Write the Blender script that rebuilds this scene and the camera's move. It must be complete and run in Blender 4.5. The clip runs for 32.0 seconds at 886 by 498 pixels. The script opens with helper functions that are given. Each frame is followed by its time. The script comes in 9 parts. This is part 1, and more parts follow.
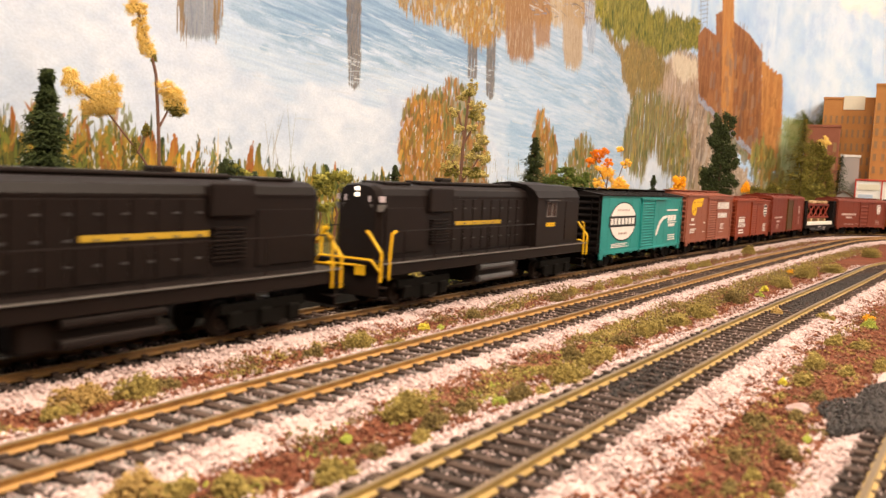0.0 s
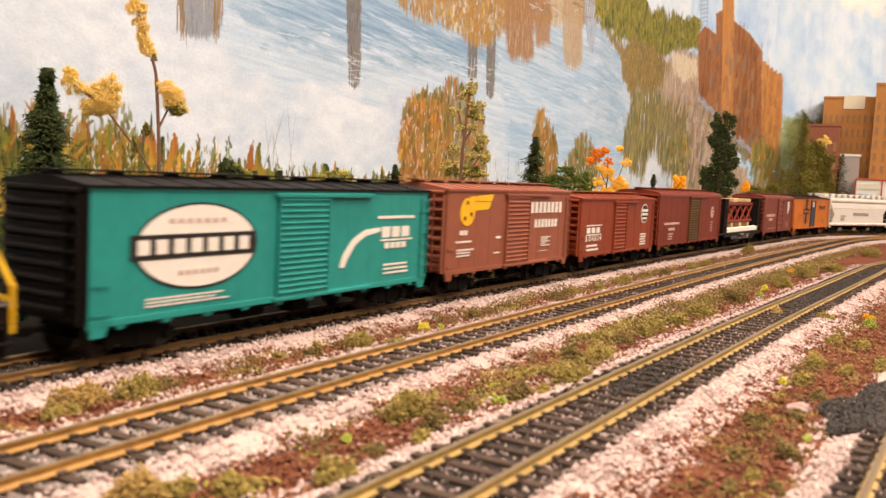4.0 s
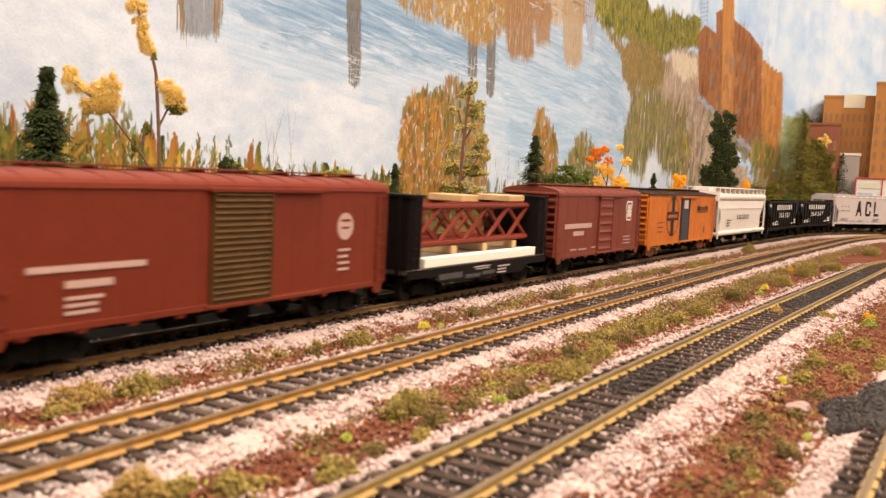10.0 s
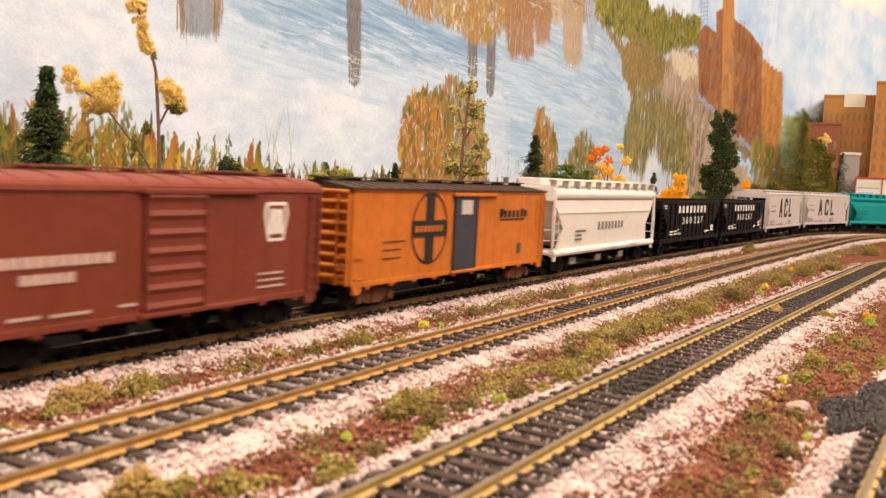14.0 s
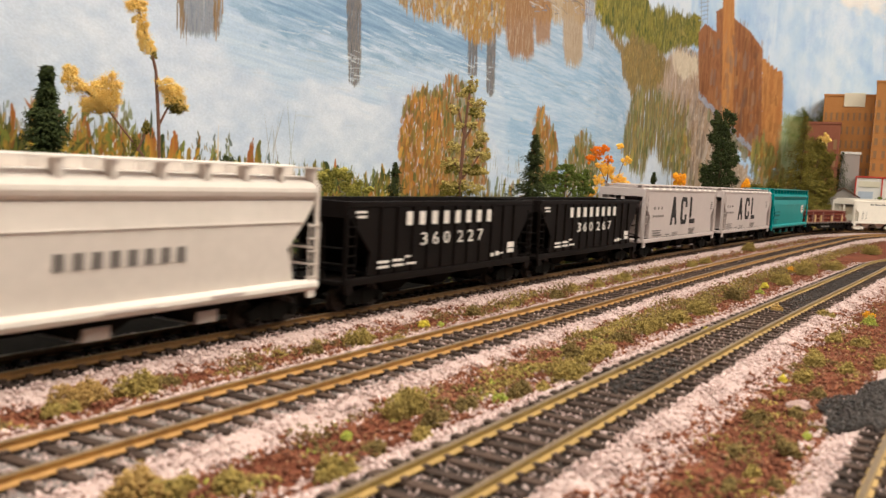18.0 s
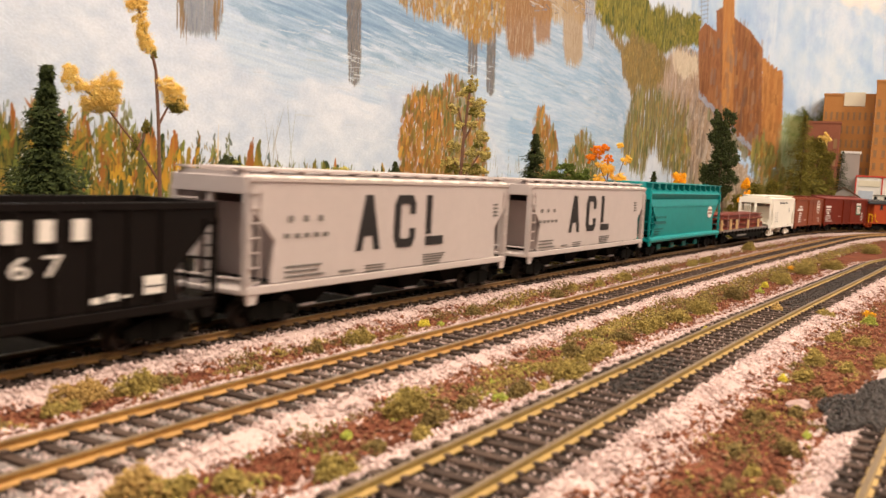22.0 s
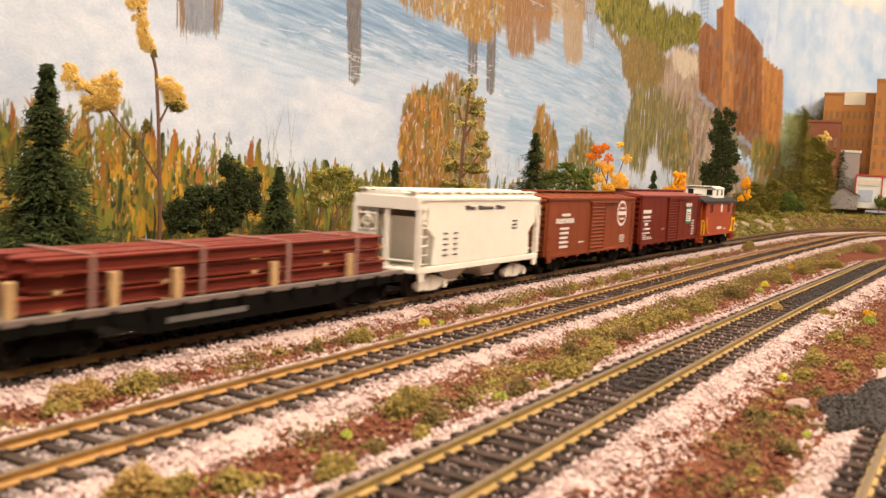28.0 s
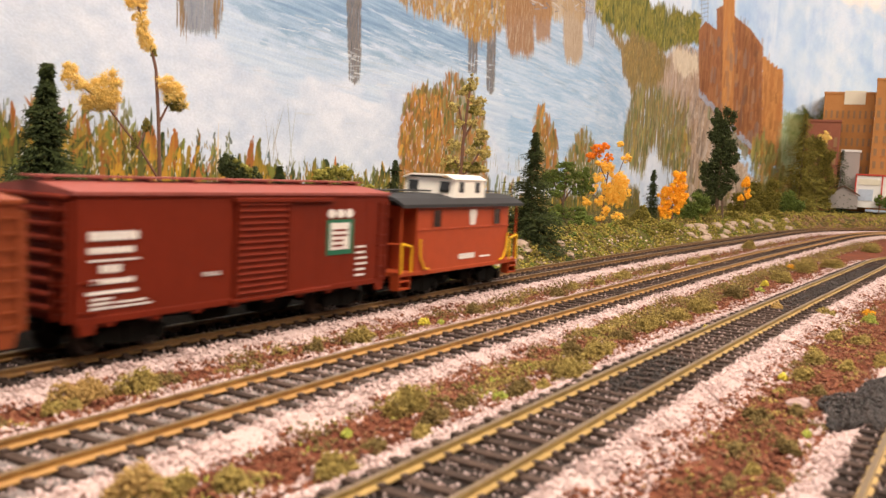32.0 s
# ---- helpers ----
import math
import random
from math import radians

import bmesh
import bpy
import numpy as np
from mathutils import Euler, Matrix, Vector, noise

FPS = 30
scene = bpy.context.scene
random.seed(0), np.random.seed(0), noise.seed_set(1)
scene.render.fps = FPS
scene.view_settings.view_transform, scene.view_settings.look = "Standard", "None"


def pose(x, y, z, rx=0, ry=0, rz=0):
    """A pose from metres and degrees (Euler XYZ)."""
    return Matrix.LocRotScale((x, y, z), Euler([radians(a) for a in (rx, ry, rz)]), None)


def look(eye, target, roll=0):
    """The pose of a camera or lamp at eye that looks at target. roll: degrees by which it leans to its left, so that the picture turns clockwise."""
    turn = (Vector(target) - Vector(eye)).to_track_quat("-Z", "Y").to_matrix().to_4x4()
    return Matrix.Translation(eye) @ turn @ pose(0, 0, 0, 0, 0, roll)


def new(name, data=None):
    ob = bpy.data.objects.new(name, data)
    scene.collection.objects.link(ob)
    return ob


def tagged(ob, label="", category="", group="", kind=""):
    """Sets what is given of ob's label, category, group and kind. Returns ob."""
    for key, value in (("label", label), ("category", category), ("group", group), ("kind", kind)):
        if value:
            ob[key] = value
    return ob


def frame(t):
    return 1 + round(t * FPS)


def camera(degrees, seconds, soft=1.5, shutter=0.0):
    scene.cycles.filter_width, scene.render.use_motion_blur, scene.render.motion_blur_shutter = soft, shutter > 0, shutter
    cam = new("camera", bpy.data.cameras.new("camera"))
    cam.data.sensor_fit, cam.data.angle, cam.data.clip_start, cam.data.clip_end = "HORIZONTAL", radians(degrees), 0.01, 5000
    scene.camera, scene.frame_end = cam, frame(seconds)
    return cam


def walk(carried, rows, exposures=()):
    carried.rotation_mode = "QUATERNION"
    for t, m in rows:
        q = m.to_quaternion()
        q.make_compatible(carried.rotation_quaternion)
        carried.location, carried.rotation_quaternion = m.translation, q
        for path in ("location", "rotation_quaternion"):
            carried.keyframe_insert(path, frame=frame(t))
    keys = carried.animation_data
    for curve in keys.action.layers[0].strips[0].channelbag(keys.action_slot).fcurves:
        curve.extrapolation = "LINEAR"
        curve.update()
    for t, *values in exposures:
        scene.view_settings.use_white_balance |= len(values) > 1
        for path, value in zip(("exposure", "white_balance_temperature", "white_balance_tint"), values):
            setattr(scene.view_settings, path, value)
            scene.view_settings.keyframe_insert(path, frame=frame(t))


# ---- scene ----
MM = 0.001
EYE = (0.0, 0.0, 0.0561)
# the tripod settles: the lens dips by a third of a degree over the clip
cam = camera(53.1, 32.0, soft=1.4, shutter=0.8)
cam.data.dof.use_dof, cam.data.dof.focus_distance, cam.data.dof.aperture_fstop = True, 0.75, 34.0


def aim(dip):
    a = radians(dip)
    return look(EYE, (0, math.cos(a), EYE[2] - math.sin(a)), 3.0)


walk(cam, [(0, aim(4.86)), (8, aim(4.95)), (16, aim(5.03)), (24, aim(5.11)), (32, aim(5.19))], [
    (0, 0.15, 7200, 10), (1, 0.12, 7200, 10), (3, 0.05, 7200, 10), (6, 0.05, 7200, 10), (14, 0.05, 7200, 10), (16, -0.1, 6800, 10), (17, -0.2, 6500, 10), (18, -0.25, 6400, 3), (19, -0.3, 6400, 2), (20, -0.15, 7000, 6),
    (21, -0.1, 7200, 10), (25, -0.05, 7100, 10), (28, -0.05, 7400, 10), (29, -0.17, 7000, 6), (30, -0.32, 6300, 3), (31, -0.15, 6500, 10), (32, -0.05, 6700, 10)])

# ------------------------------------------------------------ the light of the room
world = bpy.data.worlds.new("room_air")
scene.world = world
world.use_nodes = True
world.node_tree.nodes["Background"].inputs["Color"].default_value = (1.0, 0.9, 0.8, 1)
world.node_tree.nodes["Background"].inputs["Strength"].default_value = 0.018


def ceiling_lamp(x, y, z, w, d, watts, colour):
    la = bpy.data.lights.new("ceiling_lamp", "AREA")
    la.shape, la.size, la.size_y, la.energy, la.color = "RECTANGLE", w, d, watts, colour
    ob = new("ceiling_lamp", la)
    ob.location = (x, y, z)
    return ob


WARM = (1.0, 0.9, 0.79)
ceiling_lamp(0.15, -0.08, 1.28, 1.2, 0.4, 44, WARM)
ceiling_lamp(0.9, -0.7, 1.28, 1.2, 0.4, 9, WARM)
ceiling_lamp(-0.1, -1.5, 1.28, 1.2, 0.4, 4, WARM)
ceiling_lamp(1.7, 0.6, 1.28, 1.2, 0.4, 48, WARM)

# ------------------------------------------------------------ materials


def mat(name, base, rough=0.6, metal=0.0, var=0.25, scale=40.0, bump=0.0, second=None, spec=0.5, rnd=0.0, fine=400.0, coat=0.0, edge=0.5):
    """Two-scale mottled surface: base towards second (or a darker base), with grain relief."""
    m = bpy.data.materials.new(name)
    m.use_nodes = True
    nt = m.node_tree
    n, li = nt.nodes, nt.links
    b = n["Principled BSDF"]
    tc = n.new("ShaderNodeTexCoord")
    n1 = n.new("ShaderNodeTexNoise")
    n1.inputs["Scale"].default_value, n1.inputs["Detail"].default_value = scale, 6
    n2 = n.new("ShaderNodeTexNoise")
    n2.inputs["Scale"].default_value, n2.inputs["Detail"].default_value = fine, 3
    li.new(tc.outputs["Object"], n1.inputs["Vector"])
    li.new(tc.outputs["Object"], n2.inputs["Vector"])
    ad = n.new("ShaderNodeMath")
    ad.operation = "MULTIPLY_ADD"
    ad.inputs[1].default_value = 0.5
    li.new(n2.outputs["Fac"], ad.inputs[0])
    ha = n.new("ShaderNodeMath")
    ha.operation = "MULTIPLY"
    ha.inputs[1].default_value = 0.5
    li.new(n1.outputs["Fac"], ha.inputs[0])
    li.new(ha.outputs[0], ad.inputs[2])
    src = ad.outputs[0]
    if rnd:
        gi = n.new("ShaderNodeNewGeometry")
        oi = n.new("ShaderNodeObjectInfo")
        su = n.new("ShaderNodeMath")
        su.operation = "ADD"
        li.new(gi.outputs["Random Per Island"], su.inputs[0])
        li.new(oi.outputs["Random"], su.inputs[1])
        fr = n.new("ShaderNodeMath")
        fr.operation = "FRACT"
        li.new(su.outputs[0], fr.inputs[0])
        mx = n.new("ShaderNodeMix")
        mx.inputs[0].default_value = rnd
        li.new(src, mx.inputs[2])
        li.new(fr.outputs[0], mx.inputs[3])
        src = mx.outputs[0]
    cr = n.new("ShaderNodeValToRGB")
    c2 = second or tuple(c * (1 - var) for c in base)
    hi = base if second else tuple(min(1, c * (1 + 0.5 * var)) for c in base)
    cr.color_ramp.elements[0].position, cr.color_ramp.elements[1].position = 0.5 - 0.5 * edge * (1 if not rnd else 1.6), 0.5 + 0.5 * edge * (1 if not rnd else 1.6)
    cr.color_ramp.elements[0].color, cr.color_ramp.elements[1].color = (*c2, 1), (*hi, 1)
    li.new(src, cr.inputs[0])
    li.new(cr.outputs[0], b.inputs["Base Color"])
    b.inputs["Roughness"].default_value, b.inputs["Metallic"].default_value = rough, metal
    b.inputs["Specular IOR Level"].default_value = spec
    b.inputs["Coat Weight"].default_value = coat
    if bump:
        bu = n.new("ShaderNodeBump")
        bu.inputs["Strength"].default_value, bu.inputs["Distance"].default_value = bump, 0.0004
        li.new(n2.outputs["Fac"], bu.inputs["Height"])
        li.new(bu.outputs[0], b.inputs["Normal"])
    return m


# ------------------------------------------------------------ mesh building, in millimetres


class Shape:
    def __init__(self):
        self.v, self.f, self.k, self.slot = [], [], [], 0

    def poly(self, pts, faces):
        o = len(self.v)
        self.v += [tuple(p) for p in pts]
        self.f += [tuple(i + o for i in f) for f in faces]
        self.k += [self.slot] * len(faces)
        return self

    def box(self, x0, x1, y0, y1, z0, z1, c=0.0):
        """A box; c chamfers all its edges."""
        if x0 > x1: x0, x1 = x1, x0
        if y0 > y1: y0, y1 = y1, y0
        if z0 > z1: z0, z1 = z1, z0
        c = min(c, 0.45 * (x1 - x0), 0.45 * (y1 - y0), 0.45 * (z1 - z0))
        if c <= 0:
            p = [(x, y, z) for x in (x0, x1) for y in (y0, y1) for z in (z0, z1)]
            return self.poly(p, [(0, 1, 3, 2), (4, 6, 7, 5), (0, 4, 5, 1), (2, 3, 7, 6), (0, 2, 6, 4), (1, 5, 7, 3)])
        lo, hi = (x0, y0, z0), (x1, y1, z1)
        idx, p = {}, []
        for k in range(8):
            s = [(k >> 2) & 1, (k >> 1) & 1, k & 1]
            for a in range(3):
                q = [(hi[i] if s[i] else lo[i]) if i == a else ((hi[i] - c) if s[i] else (lo[i] + c)) for i in range(3)]
                idx[(k, a)] = len(p)
                p.append(q)
        K = lambda a, b, d: a * 4 + b * 2 + d
        f = []
        for a in range(3):
            b, d = (a + 1) % 3, (a + 2) % 3
            for s in (0, 1):
                r = []
                for sb, sd in ((0, 0), (1, 0), (1, 1), (0, 1)):
                    t = [0, 0, 0]
                    t[a], t[b], t[d] = s, sb, sd
                    r.append(idx[(K(*t), a)])
                f.append(r if s else r[::-1])
            for sb in (0, 1):
                for sd in (0, 1):
                    t0, t1 = [0, 0, 0], [0, 0, 0]
                    t0[b], t0[d], t1[b], t1[d], t1[a] = sb, sd, sb, sd, 1
                    r = [idx[(K(*t0), b)], idx[(K(*t0), d)], idx[(K(*t1), d)], idx[(K(*t1), b)]]
                    f.append(r if sb != sd else r[::-1])
        for k in range(8):
            r = [idx[(k, 0)], idx[(k, 1)], idx[(k, 2)]]
            f.append(r if bin(k).count("1") % 2 else r[::-1])
        return self.poly(p, f)

    def prism(self, pts, a0, a1, axis="y"):
        """A flat outline pushed along an axis: outline (x, z) for y, (y, z) for x, (x, y) for z."""
        n = len(pts)
        put = {"y": lambda p, a: (p[0], a, p[1]), "x": lambda p, a: (a, p[0], p[1]), "z": lambda p, a: (p[0], p[1], a)}[axis]
        v = [put(p, a0) for p in pts] + [put(p, a1) for p in pts]
        f = [tuple(range(n)), tuple(range(2 * n - 1, n - 1, -1))] + [(i, i + n, (i + 1) % n + n, (i + 1) % n) for i in range(n)]
        return self.poly(v, f)

    def rod(self, a, b, r, n=6, r2=None):
        a, b = Vector(a), Vector(b)
        r2 = r if r2 is None else r2
        d = (b - a).normalized()
        u = d.orthogonal().normalized()
        w = d.cross(u)
        v = [a + (u * math.cos(6.2832 * i / n) + w * math.sin(6.2832 * i / n)) * r for i in range(n)]
        v += [b + (u * math.cos(6.2832 * i / n) + w * math.sin(6.2832 * i / n)) * r2 for i in range(n)]
        f = [tuple(range(n))[::-1], tuple(range(n, 2 * n))] + [(i, (i + 1) % n, (i + 1) % n + n, i + n) for i in range(n)]
        return self.poly(v, f)

    def wire(self, pts, r, n=5):
        for a, b in zip(pts[:-1], pts[1:]):
            self.rod(a, b, r, n)
        return self

    def mesh(self, name, material, smooth=False):
        me = bpy.data.meshes.new(name)
        me.from_pydata([(x * MM, y * MM, z * MM) for x, y, z in self.v], [], self.f)
        if material:
            for one in (material if isinstance(material, (list, tuple)) else [material]):
                me.materials.append(one)
        if any(self.k):
            me.polygons.foreach_set("material_index", self.k)
        if smooth:
            me.polygons.foreach_set("use_smooth", [True] * len(me.polygons))
        me.update()
        return me


def part(name, shape, material, parent, label="", smooth=False):
    ob = new(name, shape if isinstance(shape, bpy.types.Mesh) else shape.mesh(name, material, smooth))
    ob.parent = parent
    if label:
        tagged(ob, label)
    return ob


def thing(name, label, category, group="", kind="", m=None):
    ob = new(name)
    ob.empty_display_size = 0.01
    tagged(ob, label, category, group, kind)
    if m is not None:
        ob.matrix_basis = m
    return ob


# ------------------------------------------------------------ the plan: lines of track


class Line:
    """A track's centre line: points, headings and lengths along it."""

    def __init__(self, c, th, zero):
        self.c, self.th = c, th
        s = np.r_[0, np.cumsum(np.hypot(*np.diff(c, axis=0).T))]
        self.s = s - np.interp(zero, np.arange(len(s)), s)

    def shifted(self, d):
        return Line(self.c + d * np.stack([np.sin(self.th), -np.cos(self.th)], 1), self.th, float(np.interp(0, self.s, np.arange(len(self.s)))))

    def at(self, s, d=0.0, z=0.0):
        """Millimetres: s along the line, d to its right, z over the rail top."""
        x, y, t = np.interp(s, self.s, self.c[:, 0]), np.interp(s, self.s, self.c[:, 1]), np.interp(s, self.s, self.th)
        return (x + d * math.sin(t), y - d * math.cos(t), z)

    def head(self, s):
        return float(np.interp(s, self.s, self.th))

    def place(self, s, d=0.0, z=0.0, turn=0.0):
        x, y, z = self.at(s, d, z)
        return pose(x * MM, y * MM, z * MM, 0, 0, math.degrees(self.head(s)) + turn)


def bent(lat, head, knots, bends, start, end, step=5.0):
    """A line by its lateral place and heading at the layout's front, and its bend along the way (1 / m)."""
    ss = np.arange(start, end, step)
    th = np.cumsum(np.interp(ss, knots, bends) * 1e-3) * step
    i0 = int(np.argmin(abs(ss)))
    th = radians(head) - (th - th[i0])
    c = np.cumsum(np.stack([np.cos(th), np.sin(th)], 1) * step, 0)
    c = c - c[i0] - np.array([math.sin(radians(head)), -math.cos(radians(head))]) * lat
    return Line(c, th, float(np.interp(-150, ss, np.arange(len(ss)))))


KNOTS = (-151, -150, 150, 400, 700, 1100, 1550, 1560, 1850, 1851)
MIDDLE = bent(143.97, 61.658, KNOTS, (0, 0.132, 0.146, 0.014, 0.096, -0.021, 3.2, 2.2, 2.2, 0), -3900, 5600)
MAIN = MIDDLE.shifted(-65.33)
FRONT = bent(81.51, 58.922, (-150, 150, 400, 700, 760, 800, 1250, 1251), (0.019, 0.033, 0.107, -0.06, -0.06, 2.0, 2.0, 0), -1500, 3200)
NEAR = FRONT.shifted(75.0)


def wall_d(s):
    """How far the painted backdrop stands behind the main track."""
    return -float(np.interp(s, (0, 1100, 1400, 1800, 2400), (165, 165, 210, 340, 420)))


PLASTER = mat("cream_room_paint", (0.42, 0.38, 0.34), 0.9, var=0.05, scale=3)
TABLE = mat("red_brown_scenic_earth", (0.22, 0.065, 0.034), 0.95, spec=0.1, var=0.5, scale=60, bump=0.8, second=(0.06, 0.024, 0.015), fine=900)
STONE_BED = mat("pink_white_ballast_base", (0.48, 0.37, 0.35), 0.95, scale=120, bump=0.9, second=(0.34, 0.23, 0.2), fine=1200)
STONE = mat("pink_white_ballast_grains", (0.7, 0.54, 0.51), 0.85, spec=0.1, second=(0.29, 0.185, 0.165), rnd=0.7, scale=300, edge=0.8)
CINDER_BED = mat("dark_cinder_base", (0.05, 0.037, 0.031), 0.95, spec=0.06, scale=150, bump=0.9, second=(0.018, 0.015, 0.015), fine=1200)
GREY_BED = mat("grey_stained_ballast_base", (0.3, 0.24, 0.22), 0.95, scale=40, bump=0.9, second=(0.06, 0.05, 0.05), fine=900)
CINDER = mat("dark_cinder_grains", (0.13, 0.1, 0.09), 0.7, spec=0.15, second=(0.012, 0.009, 0.008), rnd=0.8, scale=300, edge=0.9)
EARTH = mat("red_earth_grains", (0.3, 0.112, 0.062), 0.9, spec=0.1, second=(0.075, 0.028, 0.018), rnd=0.7, scale=300, edge=0.8)
TURF = mat("olive_turf_grains", (0.47, 0.345, 0.105), 0.9, spec=0.1, second=(0.12, 0.085, 0.026), rnd=0.75, scale=200, edge=0.9)
TURF_DARK = mat("brown_olive_turf_grains", (0.27, 0.19, 0.07), 0.9, spec=0.1, second=(0.08, 0.055, 0.022), rnd=0.75, scale=200, edge=0.9)
TURF_LIME = mat("yellow_green_turf_grains", (0.42, 0.42, 0.06), 0.9, second=(0.16, 0.2, 0.03), rnd=0.7, scale=200, edge=0.9)
TIE = mat("black_stained_tie", (0.095, 0.06, 0.046), 0.8, spec=0.1, second=(0.022, 0.016, 0.014), rnd=0.5, scale=250, bump=0.4, edge=0.8)
BRASS = mat("yellow_weathered_rail", (0.52, 0.36, 0.11), 0.5, metal=0.25, second=(0.24, 0.155, 0.05), scale=80, bump=0.2)
# foot copies of the rail paints, with the light from above put in their colour
BRASS_FOOT = mat("bright_yellow_rail_foot", (0.48, 0.31, 0.11), 0.6, metal=0.1, second=(0.27, 0.165, 0.055), scale=80, bump=0.2)
RUSTY_FOOT = mat("bright_orange_rail_foot", (0.5, 0.275, 0.095), 0.6, metal=0.1, second=(0.28, 0.14, 0.042), scale=80, bump=0.2)
RUSTY = mat("orange_brown_rail", (0.56, 0.31, 0.08), 0.45, metal=0.3, second=(0.2, 0.09, 0.03), scale=80, bump=0.2)
RUN = mat("worn_rail_head", (0.27, 0.19, 0.11), 0.42, metal=0.5, second=(0.17, 0.11, 0.06), scale=60)
# rust paint at about half strength: the shade by the train is in its colour
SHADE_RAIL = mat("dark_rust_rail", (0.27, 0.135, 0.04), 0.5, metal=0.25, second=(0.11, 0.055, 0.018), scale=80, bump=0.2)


def sheet(name, line, s0, s1, step, profile, material, rough=0.0, seed=0):
    """A strip along a line: profile is (d, z) across it, ruffled by noise."""
    ss = np.arange(s0, s1 + step, step)
    sh = Shape()
    for s in ss:
        for d, z in profile:
            x, y, zz = line.at(s, d, z)
            sh.v.append((x, y, zz + rough * (noise.noise(Vector((x / 14, y / 14, seed))) + 0.5 * noise.noise(Vector((x / 5, y / 5, seed))))))
    n = len(profile)
    for i in range(len(ss) - 1):
        for j in range(n - 1):
            sh.f.append((i * n + j, i * n + j + 1, (i + 1) * n + j + 1, (i + 1) * n + j))
    sh.k = [0] * len(sh.f)
    return sh.mesh(name, material, True)


def grains(name, pts, sizes, material, rng, flat=0.75):
    """Many small angular stones in one mesh."""
    pts, n = np.asarray(pts, float), len(pts)
    base = np.array([(1, 0, 0), (-1, 0, 0), (0, 1, 0), (0, -1, 0), (0, 0, 1), (0, 0, -1)], float)
    v = base[None] * (0.6 + 0.6 * rng.random((n, 6, 1)))
    a = rng.random(n) * 6.283
    ca, sa = np.cos(a)[:, None], np.sin(a)[:, None]
    tilt = (rng.random((n, 1)) - 0.5) * 1.6
    ct, st = np.cos(tilt), np.sin(tilt)
    x, y, z = v[..., 0], v[..., 1], v[..., 2]
    x, z = x * ct - z * st, x * st + z * ct
    x, y = x * ca - y * sa, x * sa + y * ca
    v = np.stack([x, y, z * flat], -1) * (np.asarray(sizes)[:, None, None] * 0.5) + pts[:, None, :]
    tri = np.array([(0, 2, 4), (2, 1, 4), (1, 3, 4), (3, 0, 4), (2, 0, 5), (1, 2, 5), (3, 1, 5), (0, 3, 5)])
    f = (tri[None] + (np.arange(n) * 6)[:, None, None]).reshape(-1, 3)
    me = bpy.data.meshes.new(name)
    me.vertices.add(n * 6)
    me.vertices.foreach_set("co", (v.reshape(-1) * MM).astype(np.float32))
    me.loops.add(len(f) * 3)
    me.loops.foreach_set("vertex_index", f.reshape(-1).astype(np.int32))
    me.polygons.add(len(f))
    me.polygons.foreach_set("loop_start", np.arange(0, len(f) * 3, 3, dtype=np.int32))
    me.polygons.foreach_set("loop_total", np.full(len(f), 3, dtype=np.int32))
    me.materials.append(material)
    me.update(calc_edges=True)
    return me


def strew(line, s0, s1, bands, per_mm2, rng, reach=330.0):
    """Places along a line: bands are (d0, d1, z0, z1); thinner where the line runs far off."""
    out = []
    for d0, d1, z0, z1 in bands:
        n = int((s1 - s0) * abs(d1 - d0) * per_mm2)
        s, u = s0 + (s1 - s0) * rng.random(n), rng.random(n)
        x, y = np.interp(s, line.s, line.c[:, 0]), np.interp(s, line.s, line.c[:, 1])
        t = np.interp(s, line.s, line.th)
        d = d0 + (d1 - d0) * u
        x, y = x + d * np.sin(t), y - d * np.cos(t)
        keep = rng.random(n) < np.clip((reach / np.hypot(x, y + 1)) ** 1.5, 0.05, 1)
        out.append(np.stack([x, y, z0 + (z1 - z0) * u + rng.random(n) * 0.5 - 0.2], 1)[keep])
    return np.concatenate(out)


def patchy(P, size, cut):
    """Keeps the places that fall in the patches of a noise field."""
    return P[np.array([noise.noise(Vector((x / size, y / size, 2.5))) > cut + 0.15 * noise.noise(Vector((x / 3, y / 3, 1))) for x, y, z in P], bool)]


def fringe(P, line, d0, d1):
    """Thins a strip out from d0 to d1 with an uneven, lobed edge."""
    x, y = line.c[:, 0], line.c[:, 1]
    keep = []
    for p in P:
        i = int(np.argmin((x - p[0]) ** 2 + (y - p[1]) ** 2))
        d = (p[0] - x[i]) * math.sin(line.th[i]) - (p[1] - y[i]) * math.cos(line.th[i])
        lobe = noise.noise(Vector((p[0] / 11, p[1] / 11, 5.5))) + 0.6 * noise.noise(Vector((p[0] / 4, p[1] / 4, 8.5)))
        keep.append((d - d0) / (d1 - d0) < 0.45 + 0.75 * lobe)
    return P[np.array(keep, bool)]


def lumpy(P, high=0.7):
    """Raises and sinks the stones in small heaps."""
    P[:, 2] += np.array([high * noise.noise(Vector((x / 7, y / 7, 12.5))) for x, y, z in P])
    return P


PATCH = (432.0, 200.0, 42.0, 14.5)


def off_patch(P, grow=1.0):
    """Leaves out what would lie on the black cinder patch beside the near siding."""
    x, y, _ = MAIN.at(PATCH[0], PATCH[1])
    t = MAIN.head(PATCH[0])
    a = ((P[:, 0] - x) * math.cos(t) + (P[:, 1] - y) * math.sin(t)) / PATCH[2]
    b = ((P[:, 0] - x) * math.sin(t) - (P[:, 1] - y) * math.cos(t)) / PATCH[3]
    return P[a * a + b * b > grow]


